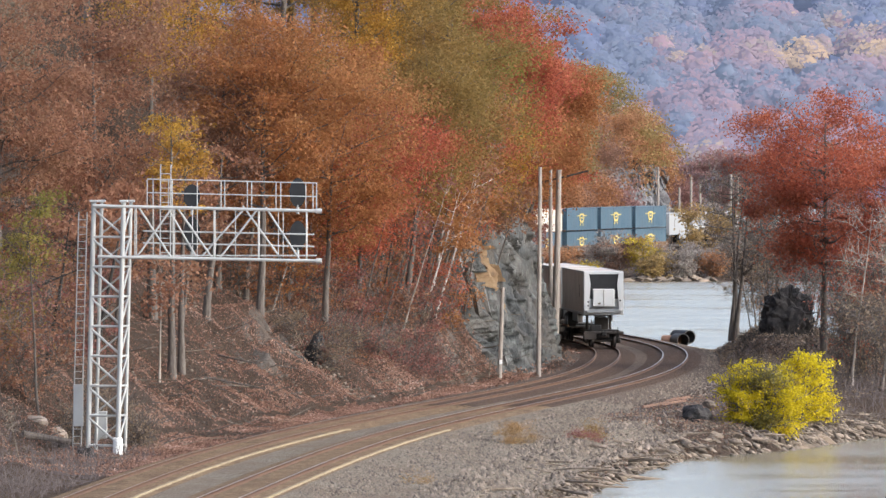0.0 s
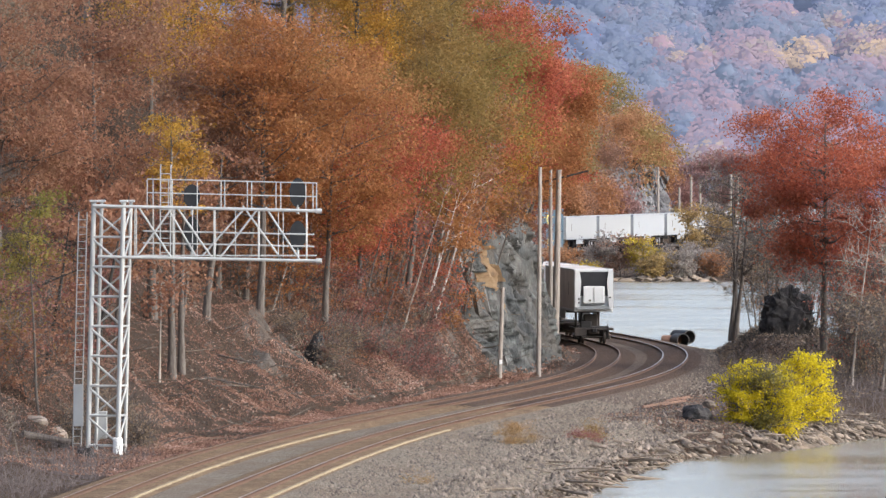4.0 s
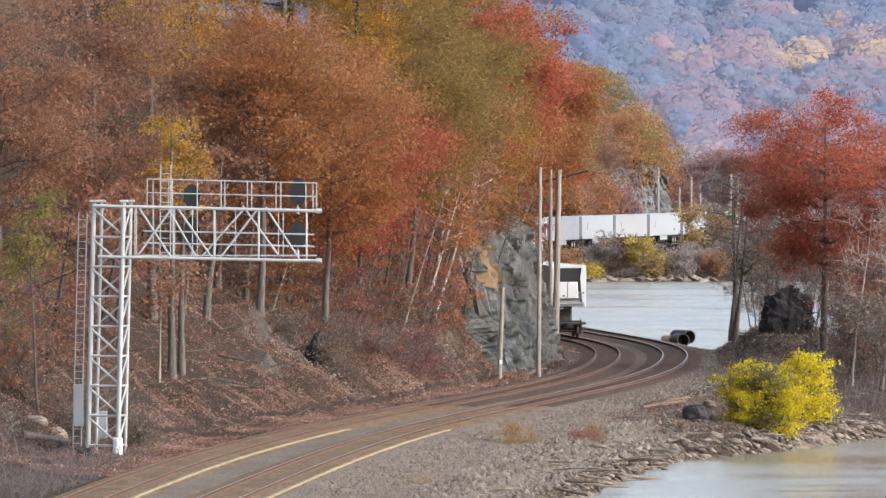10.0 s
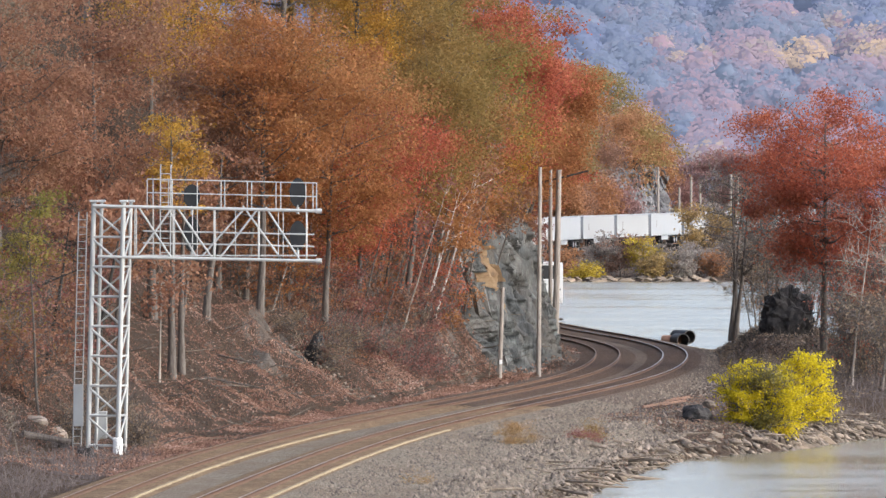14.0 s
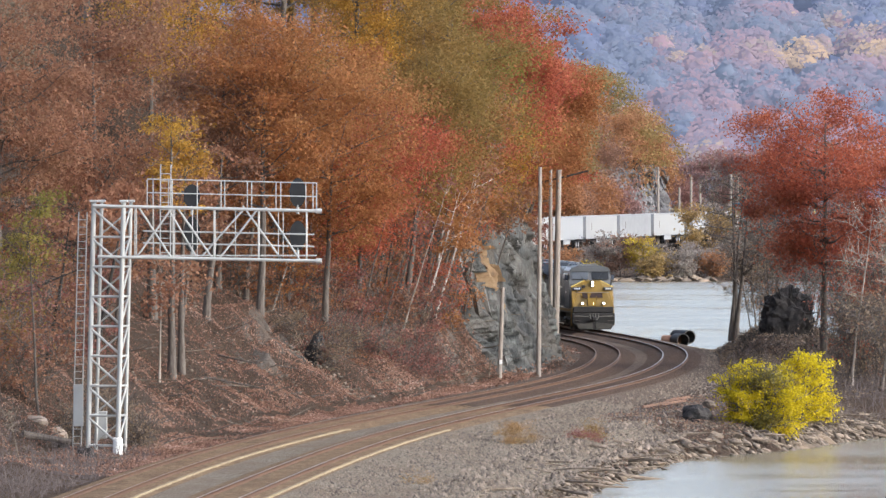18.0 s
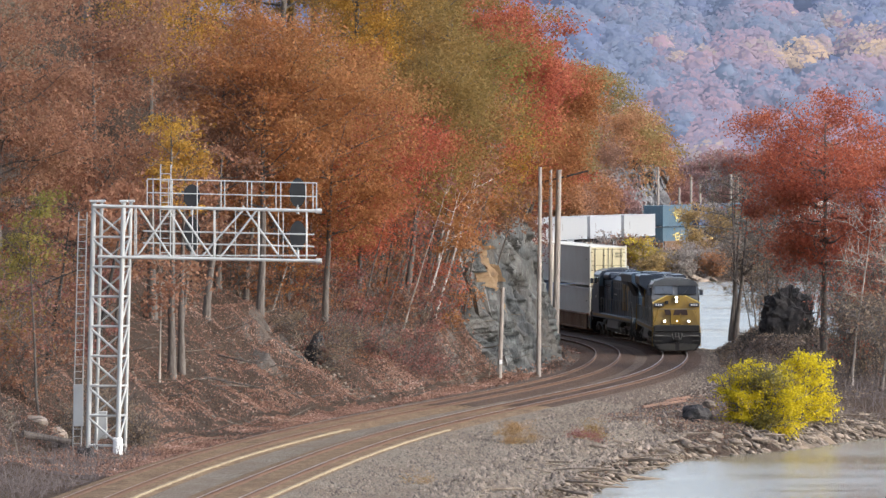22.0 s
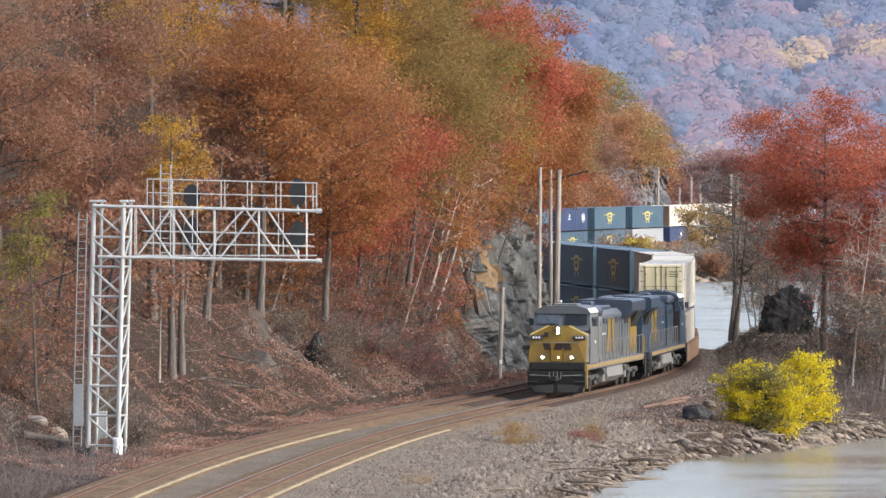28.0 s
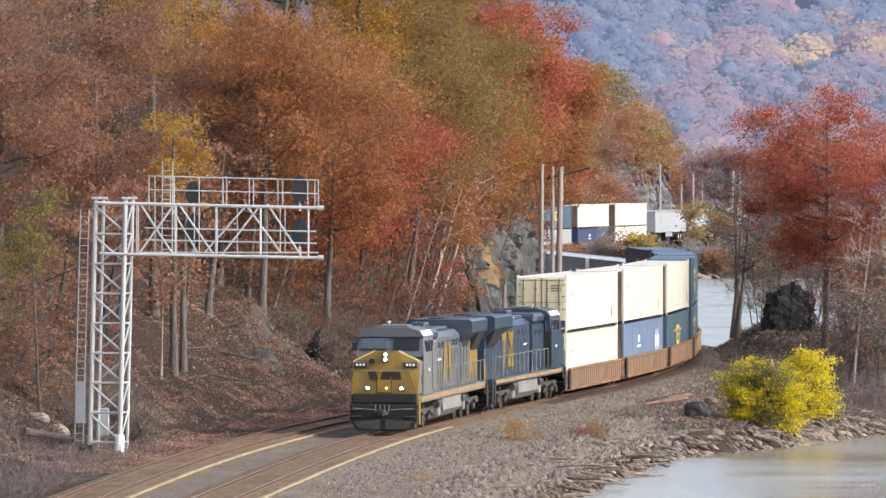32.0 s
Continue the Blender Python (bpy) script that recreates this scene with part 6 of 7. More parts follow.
def rock_piece(ls, ends, hs, toe, height, lean, seed, cap, mat, parent, name):
    """One slab of a craggy foliated face: stepped outwards towards the camera, rolling back over the top."""
    l0, l1 = ends
    v = []
    toe0, lean0 = toe, lean
    for l in ls:
        if cap < 9.5:
            yl = np.interp(l, TL, TY)
            toe, lean = toe0 - np.interp(yl, [385, 406], [0, 0.55]), lean0 * np.interp(yl, [395, 412], [1.0, 0.5])
        edge = min(1.0, (l - l0) / 14, (l1 - l) / 10)
        hi = height * (0.35 + 0.65 * max(0.0, min(1, edge))) * (0.92 + 0.2 * bump3(l * 0.09, seed))
        for h in hs:
            f = h / height
            back = lean * h if f < 1 else lean * height + (f - 1) * cap
            z = h if f < 1 else height + (f - 1) * height * 0.3
            z *= hi / height
            w = bump3(l * 0.13, h * 0.25, seed) + 0.4 * bump3(l * 0.5, h * 0.8, seed + 1)
            a1, a2, a3 = l / 5.0 + h * 0.03 + w * 0.5, l / 1.7 + h * 0.06 + w * 0.8, l / 0.7 - h * 0.08 + w * 1.1
            d = 1.05 * (1 - a1 % 1.0) + 0.65 * (1 - a2 % 1.0) + 0.36 * (1 - a3 % 1.0)
            d += 0.14 * ((h * 0.5 + w * 1.5 + l * 0.2) % 1.0) + 0.45 * bump3(l * 0.3, h * 0.45, seed + 4) + 0.26 * bump3(l * 1.6, h * 0.8 + l * 0.5, seed + 9) + 0.13 * bump3(l * 5, h * 2, seed + 2) - 0.75
            x, y = on_track(l, -toe - back + d)
            v.append((x, y, z - 0.5))
    n = len(hs)
    i = (np.arange(len(ls) - 1)[:, None] * n + np.arange(n - 1)[None, :]).ravel()
    return mesh_np(name, v, np.stack([i, i + 1, i + n + 1, i + n], 1), M[mat], parent)


def rock_face(y0, y1, dl, toe, height, lean, seed, label, cap=9.0, tan=(), paint="rock"):
    l0, l1 = np.interp([y0, y1], TY, TL)
    rock = empty("rock_outcrop", label, "rock")
    hs = np.arange(-0.8, height * 1.75, 0.16 if dl < 0.3 else 0.28)
    cuts = np.linspace(l0, l1, 7)
    for a, b in zip(cuts[:-1], cuts[1:]):
        n = max(3, int((b - a) / dl))
        rock_piece(np.linspace(a, b, n), (l0, l1), hs, toe, height, lean, seed, cap, paint, rock, "rock_slab")
    for ya, yb, ha, hb in tan:
        a, b = np.interp([ya, yb], TY, TL)
        ob = rock_piece(np.linspace(a, b, 36), (l0, l1), np.arange(ha, hb, 0.16), toe - 0.14, height, lean, seed, cap, "rock_tan", rock, "tan_block")
        tagged(ob, "rusty tan block in the grey rock")
    return rock


near_rock = rock_face(367, 462, 0.17, 8.7, 9.4, 0.42, 1.7, "craggy grey foliated rock cut rising beside the track",
                      tan=((379.5, 385, 5.3, 7.5), (381, 384, 3.0, 4.2)))
far_rock = rock_face(840, 910, 0.7, 10.5, 12.5, 0.30, 6.1, "far grey rock outcrop above the bend", 9.6, paint="rock_far")


def dip_slabs(rock_ob, n, ya, yb, toe, height, lean, seed, bulk=1.0, paint="slab"):
    """Angular slabs that stand out of the face, all dipping the same way."""
    rk = random.Random(seed)
    kinds = []
    for k in range(10):
        bm = B()
        bmesh.ops.create_cube(bm, size=1.0)
        for v in bm.verts:
            v.co += Vector((rk.uniform(-0.22, 0.22), rk.uniform(-0.2, 0.2), rk.uniform(-0.16, 0.16)))
        me = bpy.data.meshes.new("slab")
        bm.to_mesh(me)
        bm.free()
        me.materials.append(M[paint])
        kinds.append(me)
    for i in range(n):
        l = float(np.interp(rk.uniform(ya, yb), TY, TL))
        h = rk.uniform(0.0, height) ** 1.0
        x, y = on_track(l, -toe - lean * h + rk.uniform(-0.1, 0.6))
        ob = new("slab", kinds[i % 10])
        ob.parent = rock_ob
        ob.matrix_basis = pose(float(x), float(y), h - 0.3, rk.uniform(-8, 14), rk.uniform(-26, -10), rk.uniform(-25, 35)) @ Matrix.Diagonal((bulk * rk.uniform(0.18, 0.5), bulk * rk.uniform(0.6, 1.5), bulk * rk.uniform(0.8, 2.6), 1))


dip_slabs(near_rock, 50, 371, 404, 8.75, 9.5, 0.42, 31, 0.6)
dip_slabs(near_rock, 30, 400, 428, 8.4, 9.5, 0.42, 33, 0.6)
dip_slabs(far_rock, 70, 866, 905, 10.5, 12, 0.30, 32, 1.3, "rock_far")


def lump(name, c, s, seed, mat, label, cat, rot=0.0, sub=2, amp=0.35):
    bm = B()
    bmesh.ops.create_icosphere(bm, subdivisions=sub, radius=1.0)
    for v in bm.verts:
        v.co *= 1 + amp * bump3(v.co.x * 1.3 + seed, v.co.y * 1.3, v.co.z * 1.3) + amp * 0.5 * bump3(v.co.x * 3 + seed, v.co.y * 3, v.co.z * 3)
        v.co = Vector((v.co.x * s[0], v.co.y * s[1], v.co.z * s[2]))
    ob = part(name, bm, M[mat])
    ob.matrix_basis = pose(*c, 0, rot, 0)
    return tagged(ob, label, cat)


for i, (x, y, s) in enumerate(((-1.35, 316, 0.3), (-0.6, 318, 0.22), (-0.3, 318.5, 0.25), (-17.2, 275.5, 0.5), (-16.3, 276, 0.4), (-1.5, 322, 0.25))):
    lump("boulder", (x, y, put_on(x, y) + s * 0.3), (s, s * 1.3, s * 0.7), 20 + i * 3, "rock_tan" if i < 3 else "stone", "pale stone lying on the leafy slope", "rock", 20)


def bare_ledge(y0, y1, u0, u1, seed, label):
    """Grey broken ledge breaking through the leaves of the slope."""
    ys, us = np.arange(y0, y1, 0.22), np.arange(u0, u1, 0.2)
    v = []
    for y in ys:
        for u in us:
            x, yy = on_track(float(np.interp(y, TY, TL)), u)
            z = float(ground_z(x, yy))
            soil = (bump3(x * 0.35, yy * 0.22, 3.1) + 0.5 * bump3(x * 1.1, yy * 0.8, 7.7)) * float(roughness(x, yy, z))
            e = min((y - y0) / (y1 - y0), (y1 - y) / (y1 - y0), (u - u0) / (u1 - u0), (u1 - u) / (u1 - u0)) * 2
            w = bump3(u * 0.6, y * 0.3, seed)
            step = ((u * 0.7 + y * 0.22 + w * 1.4) % 1.0) * 0.34 + 0.3 * bump3(u * 1.5, y * 0.9, seed + 3) + 0.14 * bump3(u * 4.2, y * 3, seed + 5)
            v.append((float(x), float(yy), z + soil + step + 0.4 * min(1.0, e * 2.2) - 0.70 + 0.4 * w))
    n = len(us)
    i = (np.arange(len(ys) - 1)[:, None] * n + np.arange(n - 1)[None, :]).ravel()
    ob = mesh_np("rock_ledge", v, np.stack([i, i + 1, i + n + 1, i + n], 1), M["ledge"])
    return tagged(ob, label, "rock")


bare_ledge(314, 334, -15.5, -8.4, 4.4, "low grey-brown ledge of broken rock breaking through the leaf litter")
bare_ledge(352, 366, -11.5, -8.2, 9.4, "grey weathered ledge at the foot of the rock cut")
# dark lump put in for the shade of a hollow undercut in the bank
lump("rotten_stump", (-6.55, 331.6, 2.45), (0.42, 0.6, 0.95), 41, "char", "dark rotten stump or hollow-shade lump in the undercut bank", "stump", 18, 3)
lump("boulder", (12.55, 322, put_on(12.55, 322) + 0.35), (0.72, 0.6, 0.55), 71, "char", "dark rounded boulder among driftwood beside the yellow bush", "rock", 10, 3)
lump("boulder", (13.6, 331, put_on(13.6, 331) + 0.3), (0.35, 0.35, 0.22), 75, "drift", "pale stone on the bank above the yellow bush", "rock", 10, 2)
# rotting stumps
for x, y, h, r in ((-12.6, 281, 0.5, 0.45), (-14.6, 268.5, 0.55, 0.45)):
    bm = B()
    rod(bm, (0, 0, -0.5), (-0.35 * h, 0, h), r, 9, r * 0.7)
    for v in bm.verts:
        v.co += Vector((bump3(v.co.x * 5, v.co.y * 5, v.co.z * 3), bump3(v.co.y * 5, v.co.z * 4, 2), bump3(v.co.x * 6, v.co.z, 5))) * 0.16
    st = part("tree_stump", bm, M["char"])
    st.matrix_basis = pose(x, y, put_on(x, y))
    tagged(st, "dark rotten stump or hollow-shade lump in the undercut bank", "stump")

# ---- rocky bank: slabs, boulders and driftwood at the water ----
rb = random.Random(21)


def stone_mesh(seed, mat):
    """An angular broken stone: the hull of a few scattered corners."""
    rk = random.Random(seed)
    bm = B()
    for _ in range(13):
        v = Vector((rk.uniform(-1, 1), rk.uniform(-1, 1), rk.uniform(-1, 1)))
        bm.verts.new(v.normalized() * rk.uniform(0.42, 0.62))
    h = bmesh.ops.convex_hull(bm, input=bm.verts[:])
    bmesh.ops.delete(bm, geom=[g for g in h["geom_interior"] if isinstance(g, bmesh.types.BMVert)], context="VERTS")
    bmesh.ops.triangulate(bm, faces=bm.faces[:])
    me = bpy.data.meshes.new("stone")
    bm.to_mesh(me)
    bm.free()
    me.materials.append(mat)
    return me


def bank_spot(y, q):
    """A spot q metres inland from the water's edge."""
    e = float(np.interp(y, [190, 300, 313, 320, 332, 342, 360], [9.6, 10.0, 10.2, 13.5, 15.6, 17.5, 34]))
    l = float(np.interp(y, TY, TL))
    x, yy = on_track(l, e - q)
    return float(x), float(yy)


bank = empty("riprap_bank", "tumbled brown and grey stones along the water's edge", "rocks", kind="structure")
shapes = [stone_mesh(k * 3.3, M["stone_part"]) for k in range(8)]
rest_v, rest_q, kk = [], [], 0
for n in range(3800):
    y = rb.uniform(228, 345) if n % 3 else rb.uniform(300, 352)
    q = rb.choice((rb.gauss(1.0, 0.9), rb.uniform(-0.4, 5.6 if y < 300 else 4.2)))
    x, yy = bank_spot(y, q)
    s = (rb.uniform(0.2, 0.55) * (1.6 if rb.random() < 0.12 else 1) if n < 300 else rb.uniform(0.1, 0.42)) * (1.0 if q < 2.4 else 0.55)
    z = max(put_on(x, yy), -2.45) + s * 0.12
    m = pose(x, yy, z, rb.uniform(-25, 25), rb.uniform(5, 40), rb.uniform(-40, 60)) @ Matrix.Diagonal((s * rb.uniform(1.2, 2.6), s * rb.uniform(1.0, 1.8), s * rb.uniform(0.45, 0.85), 1))
    if n < 300:
        ob = new("stone", shapes[n % 8])
        ob.parent = bank
        ob.matrix_basis = m
    else:
        me = shapes[n % 8]
        co = np.empty(len(me.vertices) * 3, np.float32)
        me.vertices.foreach_get("co", co)
        co = co.reshape(-1, 3) @ np.array(m.to_3x3()).T + np.array(m.translation)
        ti = np.empty(len(me.polygons) * 3, np.int32)
        me.polygons.foreach_get("vertices", ti)
        rest_v.append(co)
        rest_q.append(ti.reshape(-1, 3) + kk)
        kk += len(co)
rest = mesh_np("small_stones", np.concatenate(rest_v), np.concatenate(rest_q), M["stone"], bank)
tagged(rest, "smaller tumbled stones", kind="stuff")
for i in range(64):
    y = rb.uniform(245, 345)
    x, yy = bank_spot(y, rb.uniform(0.2, 3.2))
    ln = rb.uniform(0.6, 2.6)
    bm = B()
    pts = [Vector((0, 0, 0)), Vector((ln * 0.5, rb.uniform(-0.1, 0.1), rb.uniform(-0.05, 0.1))), Vector((ln, rb.uniform(-0.2, 0.2), 0))]
    r = rb.uniform(0.03, 0.1)
    rod(bm, pts[0], pts[1], r, 7, r * 0.85)
    rod(bm, pts[1], pts[2], r * 0.85, 7, r * 0.5)
    lg = part("driftwood_log", bm, M["drift"])
    lg.matrix_basis = pose(x, yy, put_on(x, yy) + 0.22, 0, rb.uniform(-6, 16), rb.uniform(-50, 30))
    tagged(lg, "bleached driftwood log among bank stones", "driftwood", "driftwood on the bank")
# far shore stones and driftwood
for i in range(60):
    x, y = rb.uniform(11, 36), rb.uniform(757, 765)
    s = rb.uniform(0.5, 1.3)
    ob = new("shore_stone", shapes[i % 8])
    ob.matrix_basis = pose(x, y, put_on(x, y) + 0.1, 0, rb.uniform(-20, 20), rb.uniform(0, 90)) @ Matrix.Diagonal((s * 2, s, s * 0.6, 1))
    tagged(ob, "pale stone on the far shore", "rock", "far shore stones")

# ---- culvert pipes, rails laid on the gravel, root plate ----


def pipe(x, y, z, r, length, turn, mat, label):
    bm = B()
    n = 22
    rings = []
    for rr, yy in ((r, 0), (r, length), (r - 0.05, length), (r - 0.05, 0)):
        rings.append([bm.verts.new((rr * math.cos(a * 2 * math.pi / n), yy, rr * math.sin(a * 2 * math.pi / n))) for a in range(n)])
    for k in range(4):
        a, b = rings[k], rings[(k + 1) % 4]
        for j in range(n):
            bm.faces.new((a[j], a[(j + 1) % n], b[(j + 1) % n], b[j]))
    bmesh.ops.recalc_face_normals(bm, faces=bm.faces[:])
    ob = part("culvert_pipe", bm, M[mat])
    ob.matrix_basis = pose(x, y, z + r, 0, 0, turn)
    return tagged(ob, label, "pipe", "spare culvert pipes")


pipe(16.3, 446, -0.72, 0.40, 1.3, 66, "pipe_rust", "short rusty steel pipe lying by the track")
pipe(16.45, 445, -0.72, 0.47, 1.2, 22, "pipe_black", "black plastic culvert pipe lying by the track")
pipe(16.95, 446.5, -0.52, 0.47, 1.9, 28, "pipe_black", "black plastic culvert pipe on the spoil bank")
for x, y, turn in ((14.4, 333, -50), (14.8, 338, -52), (13.4, 330, -55)):
    bm = B()
    for a, b in ((-0.06, 0.06),):
        bx(bm, (0, 0, 0.07), (0.07, 6.0, 0.05), 0.01)
        bx(bm, (0, 0, 0.0), (0.14, 6.0, 0.03), 0.01)
        bx(bm, (0, 0, 0.035), (0.02, 6.0, 0.06))
    ob = part("spare_rail", bm, M["pipe_rust"])
    ob.matrix_basis = pose(x - 2.6, y, put_on(x - 2.6, y) + 0.28, 0, 0, -14)
    tagged(ob, "rusty length of rail lying on the gravel", "rail", "spare rails")

root = empty("root_plate", "big dark upturned tree root plate on the spit", "tree root", m=pose(21.3, 402, put_on(21.3, 402) - 0.25))
bm = B()
bmesh.ops.create_icosphere(bm, subdivisions=4, radius=1.0)
for v in bm.verts:
    p = v.co.copy()
    k = 1 + 0.28 * bump3(p.x * 1.5, p.y * 1.5, p.z * 1.5 + 3) + 0.22 * bump3(p.x * 4, p.y * 4, p.z * 4) + 0.12 * bump3(p.x * 9, p.y * 9, p.z * 9)
    v.co = Vector((p.x * 1.62 * k, p.y * 0.9 * k, p.z * 1.75 * k + 1.3))
part("earth_mass", bm, M["char"], root)
rr = random.Random(3)
for i in range(34):
    a = rr.uniform(0, 2 * math.pi)
    p = Vector((math.cos(a) * 1.3, rr.uniform(-0.7, 0.0), 1.4 + math.sin(a) * 1.35))
    q = p + Vector((math.cos(a) * rr.uniform(0.2, 0.8), rr.uniform(-0.5, 0.2), math.sin(a) * rr.uniform(0.2, 0.7)))
    bm = B()
    rod(bm, p * 0.8 + Vector((0, 0, 0.28)), q, rr.uniform(0.04, 0.1), 5, 0.02)
    part("root", bm, M["char"], root)

# ---- litter, fallen branches, dead brush ----
lr = np.random.default_rng(8)


def scatter(name, n, ymin, ymax, umin, umax, size, mat, label, lift=0.04):
    y = lr.uniform(ymin, ymax, n)
    u = lr.uniform(umin, umax, n)
    l = np.interp(y, TY, TL)
    x, yy = on_track(l, u)
    z = ground_z(x, yy)
    drift = np.array([bump3(a * 0.16, b * 0.1, 9.3) + 0.6 * bump3(a * 0.6, b * 0.45, 2.2) for a, b in zip(x, yy)])
    keep = (z > -2.1) & (lr.random(n) < 0.55 + 0.75 * drift)
    x, yy, z = x[keep], yy[keep], z[keep]
    # follow the relief of the ground sheet
    off = np.array([bump3(a * 0.35, b * 0.22, 3.1) + 0.5 * bump3(a * 1.1, b * 0.8, 7.7) for a, b in zip(x, yy)]) * roughness(x, yy, z)
    v, q = leaf_quads(lr, np.stack([x, yy, z + off + lift], 1), size)
    ob = mesh_np(name, v, q, mat)
    return tagged(ob, label, "leaves", kind="stuff")


scatter("leaf_litter", 250000, 262, 378, -22, -7.2, 0.045, LEAF["fallen"], "fallen brown and pinkish leaves on the slope", 0.12)
scatter("orange_leaf_carpet", 60000, 336, 372, -20, -10.5, 0.06, LEAF["orange"], "orange fallen leaves carpeting the upper slope")
scatter("pink_leaf_litter", 90000, 255, 372, -12.5, -6.7, 0.05, LEAF["fallen"], "pale pinkish leaves along the foot of the slope", 0.16)
scatter("trackside_leaves", 2600, 320, 445, -9.0, -5.9, 0.075, LEAF["fallen"], "tan and pinkish leaves drifted along the foot of the rock", 0.3)
scatter("spit_leaves", 9000, 385, 428, 2.8, 13, 0.08, LEAF["brown"], "dry leaves and dirt clods on the spit mound", 0.1)
scatter("shoulder_leaves", 14000, 270, 350, 4.6, 12, 0.045, LEAF["fallen"], "pinkish leaf scraps on the gravel shoulder", 0.14)
scatter("bank_debris", 20000, 235, 420, 5.5, 14, 0.07, LEAF["brown"], "dry debris and twigs on the gravel bank", 0.12)


def pebbles(name, n, ymin, ymax, umin, umax, size, label, lift):
    y, u = lr.uniform(ymin, ymax, n), lr.uniform(umin, umax, n)
    x, yy = on_track(np.interp(y, TY, TL), u)
    z = np.maximum(np.interp(u, [2.1, 3.4, 5.2, 7.4, 8.6], [-0.2, -0.42, -0.6, -0.72, -1.15]), ground_z(x, yy)) + lift
    s = size * lr.uniform(0.4, 1.6, (n, 1, 1)) ** 1.5
    tet = np.array([[1, 0, -0.3], [-0.6, 0.8, -0.3], [-0.5, -0.8, -0.3], [0.1, 0, 0.8]])
    v = np.stack([x, yy, z], 1)[:, None, :] + s * (tet[None] + lr.normal(0, 0.25, (n, 4, 3)))
    t = np.array([[0, 1, 3], [1, 2, 3], [2, 0, 3]])
    q = (np.arange(n)[:, None, None] * 4 + t[None]).reshape(-1, 3)
    return tagged(mesh_np(name, v.reshape(-1, 3), q, M["stone"]), label, "gravel", kind="stuff")


pebbles("loose_gravel", 22000, 225, 430, 2.0, 9.5, 0.045, "loose grey and tan gravel on the shoulder", 0.0)
pebbles("coarse_gravel", 3200, 235, 345, 5.8, 9.8, 0.085, "coarse stones on the shoulder above the bank", 0.02)


def scree(n):
    """Broken rock at the foot of the slope."""
    ch_v, ch_q, k = [], [], 0
    for i in range(n):
        y = lr.uniform(322, 360) if i < 420 else lr.uniform(262, 345)
        x, yy = on_track(float(np.interp(y, TY, TL)), -float(lr.uniform(8.3, 12.5) if i < 420 else lr.uniform(7.5, 18)))
        s = float(lr.uniform(0.06, 0.24) if i < 420 else lr.uniform(0.04, 0.16))
        m = pose(float(x), float(yy), put_on(x, yy) + s * 0.2, lr.uniform(-30, 30), lr.uniform(-30, 30), lr.uniform(0, 180)) @ Matrix.Diagonal((s * 1.8, s * 1.3, s * 0.8, 1))
        me = shapes[i % 8]
        co = np.empty(len(me.vertices) * 3, np.float32)
        me.vertices.foreach_get("co", co)
        ti = np.empty(len(me.polygons) * 3, np.int32)
        me.polygons.foreach_get("vertices", ti)
        ch_v.append(co.reshape(-1, 3) @ np.array(m.to_3x3()).T + np.array(m.translation))
        ch_q.append(ti.reshape(-1, 3) + k)
        k += len(me.vertices)
    return tagged(mesh_np("scree", np.concatenate(ch_v), np.concatenate(ch_q), M["stone"]), "broken grey rock at the foot of the slope", "rocks", kind="stuff")


scree(1500)


def sticks(name, n, spots, length, rad, mat, label, tilt=25):
    ch = []
    for x, y, z in spots(n):
        a, e = lr.uniform(0, 2 * np.pi), np.radians(lr.uniform(-tilt * 0.3, tilt))
        ln = lr.uniform(0.4, 1.0) * length
        d = np.array([np.cos(a) * np.cos(e), np.sin(a) * np.cos(e), np.sin(e)]) * ln
        p = np.array([x, y, z])
        ch.append(tube([p, p + d * 0.5 + lr.normal(0, 0.03, 3), p + d], [rad, rad * 0.8, rad * 0.3], 4))
    v, q = join(ch)
    ob = mesh_np(name, v, q, mat)
    return tagged(ob, label, "branches", kind="stuff")


def slope_spots(n):
    for _ in range(n):
        y = lr.uniform(265, 395)
        x, yy = on_track(float(np.interp(y, TY, TL)), lr.uniform(-22, -8))
        yield float(x), float(yy), put_on(x, yy) + 0.1


def brush_spots(n):
    for _ in range(n):
        y = lr.uniform(236, 272)
        x, yy = on_track(float(np.interp(y, TY, TL)), lr.uniform(-20, -7.4))
        yield float(x), float(yy), put_on(x, yy)


def bank_spots(n):
    for _ in range(n):
        y = lr.uniform(240, 350)
        x, yy = bank_spot(y, lr.uniform(0.3, 4.0))
        yield float(x), float(yy), put_on(x, yy) + 0.1


def spit_spots(n):
    for _ in range(n):
        x, y = lr.uniform(17.5, 31), lr.uniform(330, 396)
        if put_on(x, y) > -1.9:
            yield float(x), float(y), put_on(x, y)


def mound_spots(n):
    for _ in range(n):
        y = lr.uniform(386, 412)
        x, yy = on_track(float(np.interp(y, TY, TL)), lr.uniform(4.0, 9.5))
        yield float(x), float(yy), put_on(x, yy)


def stubble_spots(n):
    for _ in range(n):
        y = lr.uniform(280, 345)
        x, yy = on_track(float(np.interp(y, TY, TL)), lr.uniform(4.8, 9.8))
        yield float(x), float(yy), put_on(x, yy) + 0.1


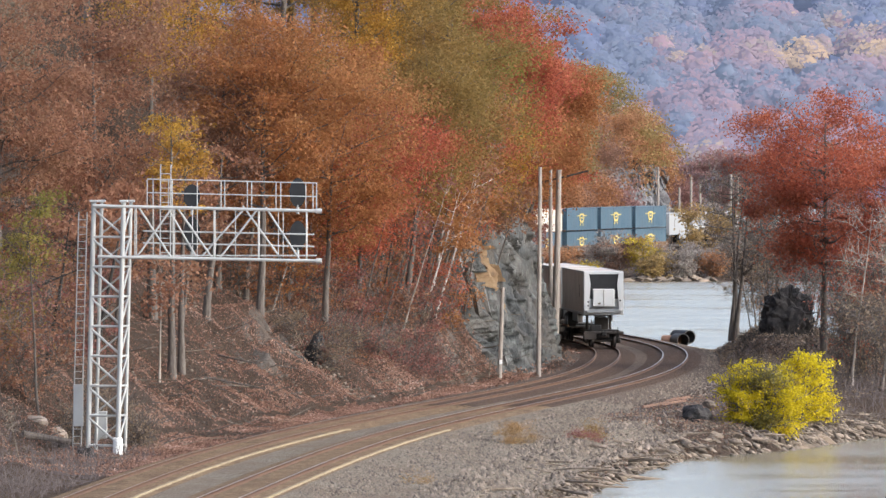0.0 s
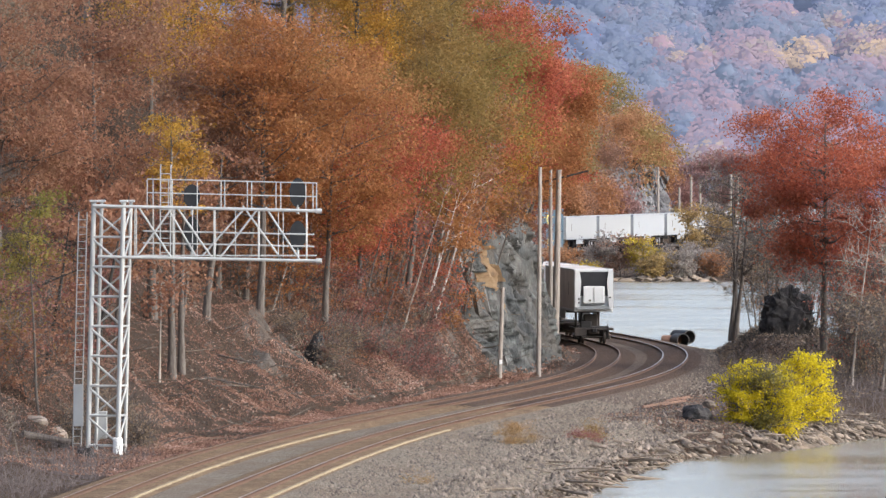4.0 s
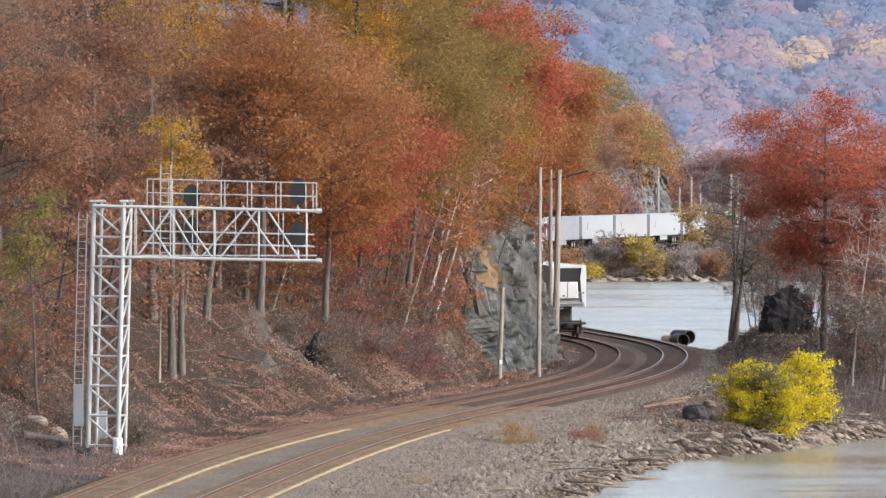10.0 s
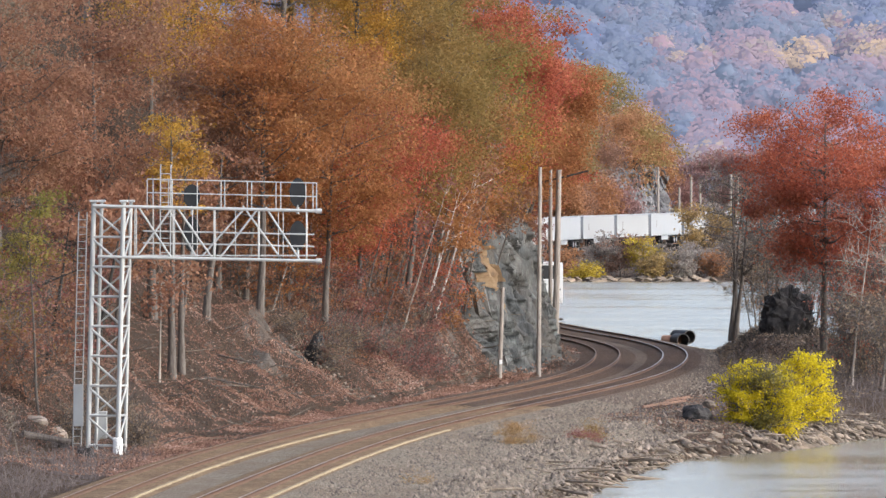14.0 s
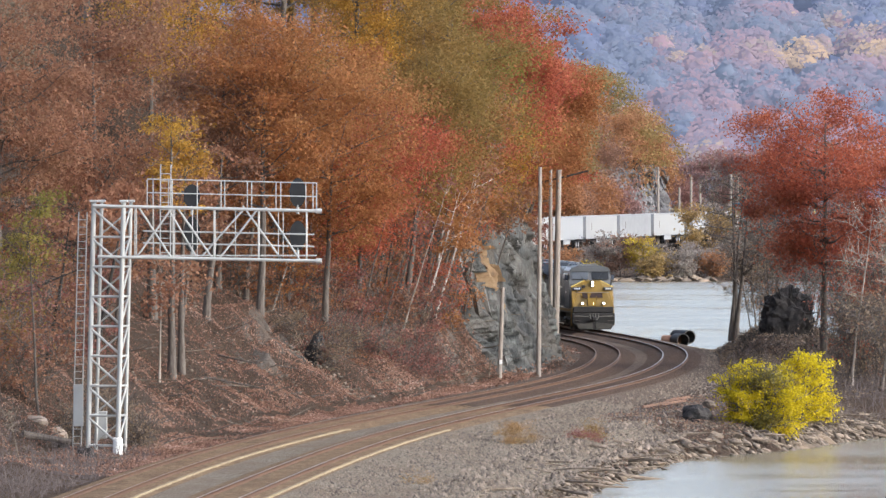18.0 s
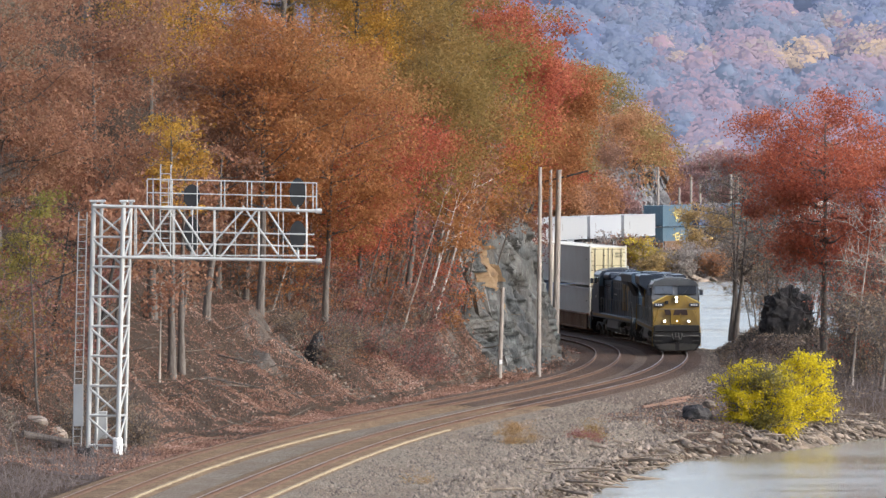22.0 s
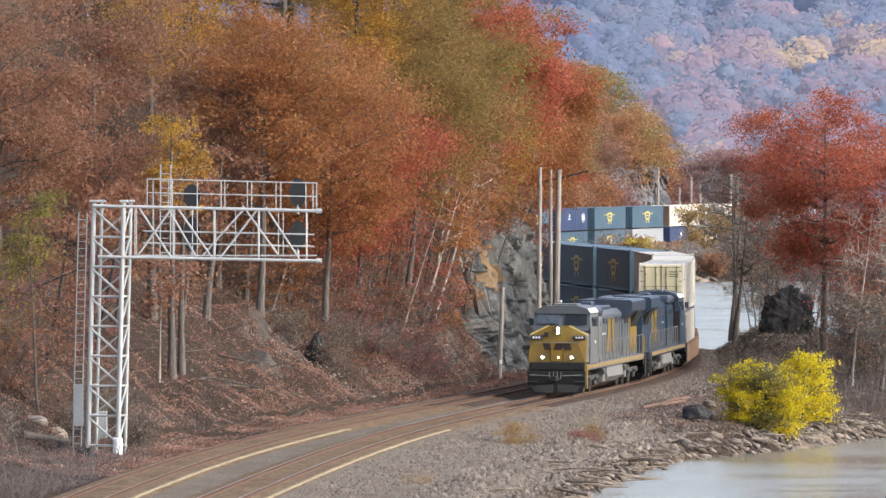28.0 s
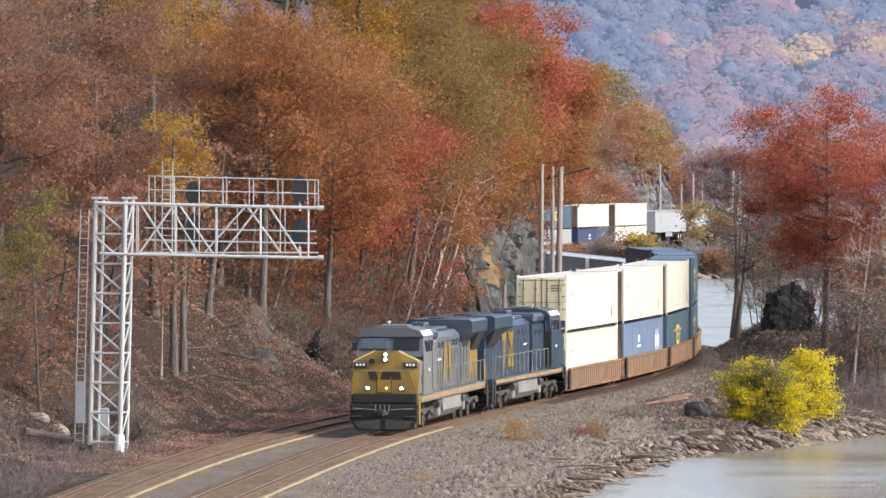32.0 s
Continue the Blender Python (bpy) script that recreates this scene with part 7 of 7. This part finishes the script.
sticks("spit_brush", 2600, spit_spots, 1.7, 0.016, M["twig"], "dense bare brush on the bank of the spit", 80)
sticks("mound_brush", 900, mound_spots, 1.1, 0.02, M["bark_dark"], "dark tangled brush on the spoil mound", 60)
sticks("gravel_stubble", 1500, stubble_spots, 0.45, 0.012, M["twig"], "dry brown weed stubble on the gravel shoulder", 80)
sticks("pale_branches", 160, slope_spots, 2.6, 0.03, M["drift"], "bleached fallen branches on the leafy slope", 12)
sticks("fallen_branches", 700, slope_spots, 2.0, 0.025, M["bark"], "fallen branches scattered over the leafy slope")
sticks("dry_brush", 4200, brush_spots, 1.3, 0.012, M["twig"], "dry standing brush at the foot of the slope", 85)
sticks("bank_twigs", 1700, bank_spots, 0.9, 0.02, M["drift"], "bleached twigs caught among the bank stones", 30)
for x, y, ln, turn, r in ((-17.6, 272, 2.4, 30, 0.16), (-16.4, 273.5, 1.8, -20, 0.14), (-11.3, 307.8, 3.0, -12, 0.05), (-10.94, 315.4, 2.2, -34, 0.05), (-8.6, 321, 1.6, 30, 0.04), (-16.0, 274.2, 1.2, 60, 0.2)):
    bm = B()
    rod(bm, (0, 0, 0), (ln, 0, 0.1), r, 8, r * 0.7)
    ob = part("fallen_log", bm, M["bark"])
    ob.matrix_basis = pose(x, y, put_on(x, y) + 0.2, 0, 12, turn)
    tagged(ob, "bleached fallen log on the brushy ground", "log", "fallen logs")

# ---- woods on the ridge across the river ----
wr = np.random.default_rng(4)
n = 1900
cy = wr.uniform(1385, 1960, n)
cx = cy * wr.uniform(-0.02, 0.10, n)
cz = ground_z(cx, cy)
bm = B()
bmesh.ops.create_icosphere(bm, subdivisions=2, radius=1.0)
bv = np.array([v.co[:] for v in bm.verts])
bt = np.array([[v.index for v in f.verts] for f in bm.faces])
bm.free()
bt = bt[bv[bt][:, :, 1].mean(1) < 0.35]
k, per = len(bv), 110
patch = np.array([bump3(x * 0.013, y * 0.02, 1.5) + 0.4 * bump3(x * 0.04, y * 0.05, 6.5) for x, y in zip(cx, cy)])
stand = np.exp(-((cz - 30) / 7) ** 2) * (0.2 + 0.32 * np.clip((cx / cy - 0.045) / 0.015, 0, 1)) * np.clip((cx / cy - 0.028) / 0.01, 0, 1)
# tone falls with height, so bluer distance haze is painted into the upper trees
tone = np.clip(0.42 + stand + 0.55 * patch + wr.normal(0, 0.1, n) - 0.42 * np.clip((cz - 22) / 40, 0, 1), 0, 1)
tone = np.where(wr.random(n) < 0.035 * (1 + 2.0 * (patch > 0.1)), wr.uniform(0.82, 1.0, n), tone)
rad = wr.uniform(2.8, 6.4, (n, 1, 1))
squash = np.stack([np.ones(n), np.ones(n), wr.uniform(0.75, 1.15, n)], 1)[:, None, :]
mid = np.stack([cx, cy, cz + 4.5], 1)[:, None, :]
uneven = 1 + wr.normal(0, 0.16, (n, k, 1))
lump_v = (mid + bv[None] * rad * squash * 0.74 * uneven).reshape(-1, 3)
lump_q = (np.arange(n)[:, None, None] * k + bt[None]).reshape(-1, 3)
d = wr.normal(size=(n, per, 3))
d /= np.linalg.norm(d, axis=2)[:, :, None]
d[:, :, 2] = np.abs(d[:, :, 2]) * 1.1 - 0.2
d[:, :, 1] = -np.abs(d[:, :, 1])
pts = (mid + d * rad * squash * (0.72 + 0.42 * wr.random((n, per, 1)))).reshape(-1, 3)
nrm = d.reshape(-1, 3) * 0.3 + wr.normal(0, 0.1, (n * per, 3)) + np.array([0, -0.75, 0.65])
nrm /= np.linalg.norm(nrm, axis=1)[:, None]
a = np.cross(nrm, wr.normal(size=(n * per, 3)))
a /= np.linalg.norm(a, axis=1)[:, None]
b = np.cross(nrm, a)
sz = wr.uniform(0.35, 0.95, (n * per, 1))
tuft_v = np.stack([pts + a * sz, pts - a * sz * 0.6 + b * sz * 0.7, pts - a * sz * 0.5 - b * sz * 0.8], 1).reshape(-1, 3)
tuft_q = np.arange(len(tuft_v)).reshape(-1, 3) + len(lump_v)
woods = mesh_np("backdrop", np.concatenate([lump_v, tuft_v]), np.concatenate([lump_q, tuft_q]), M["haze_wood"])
# inner lumps get a lower tone: shade within the crowns as colour
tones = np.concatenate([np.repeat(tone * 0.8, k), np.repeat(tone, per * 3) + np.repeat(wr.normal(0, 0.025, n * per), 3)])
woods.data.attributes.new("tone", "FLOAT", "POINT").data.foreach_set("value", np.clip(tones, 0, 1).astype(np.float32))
tagged(woods, "autumn woods on the ridge across the river, haze in their colour", "woods", kind="structure")


motions()
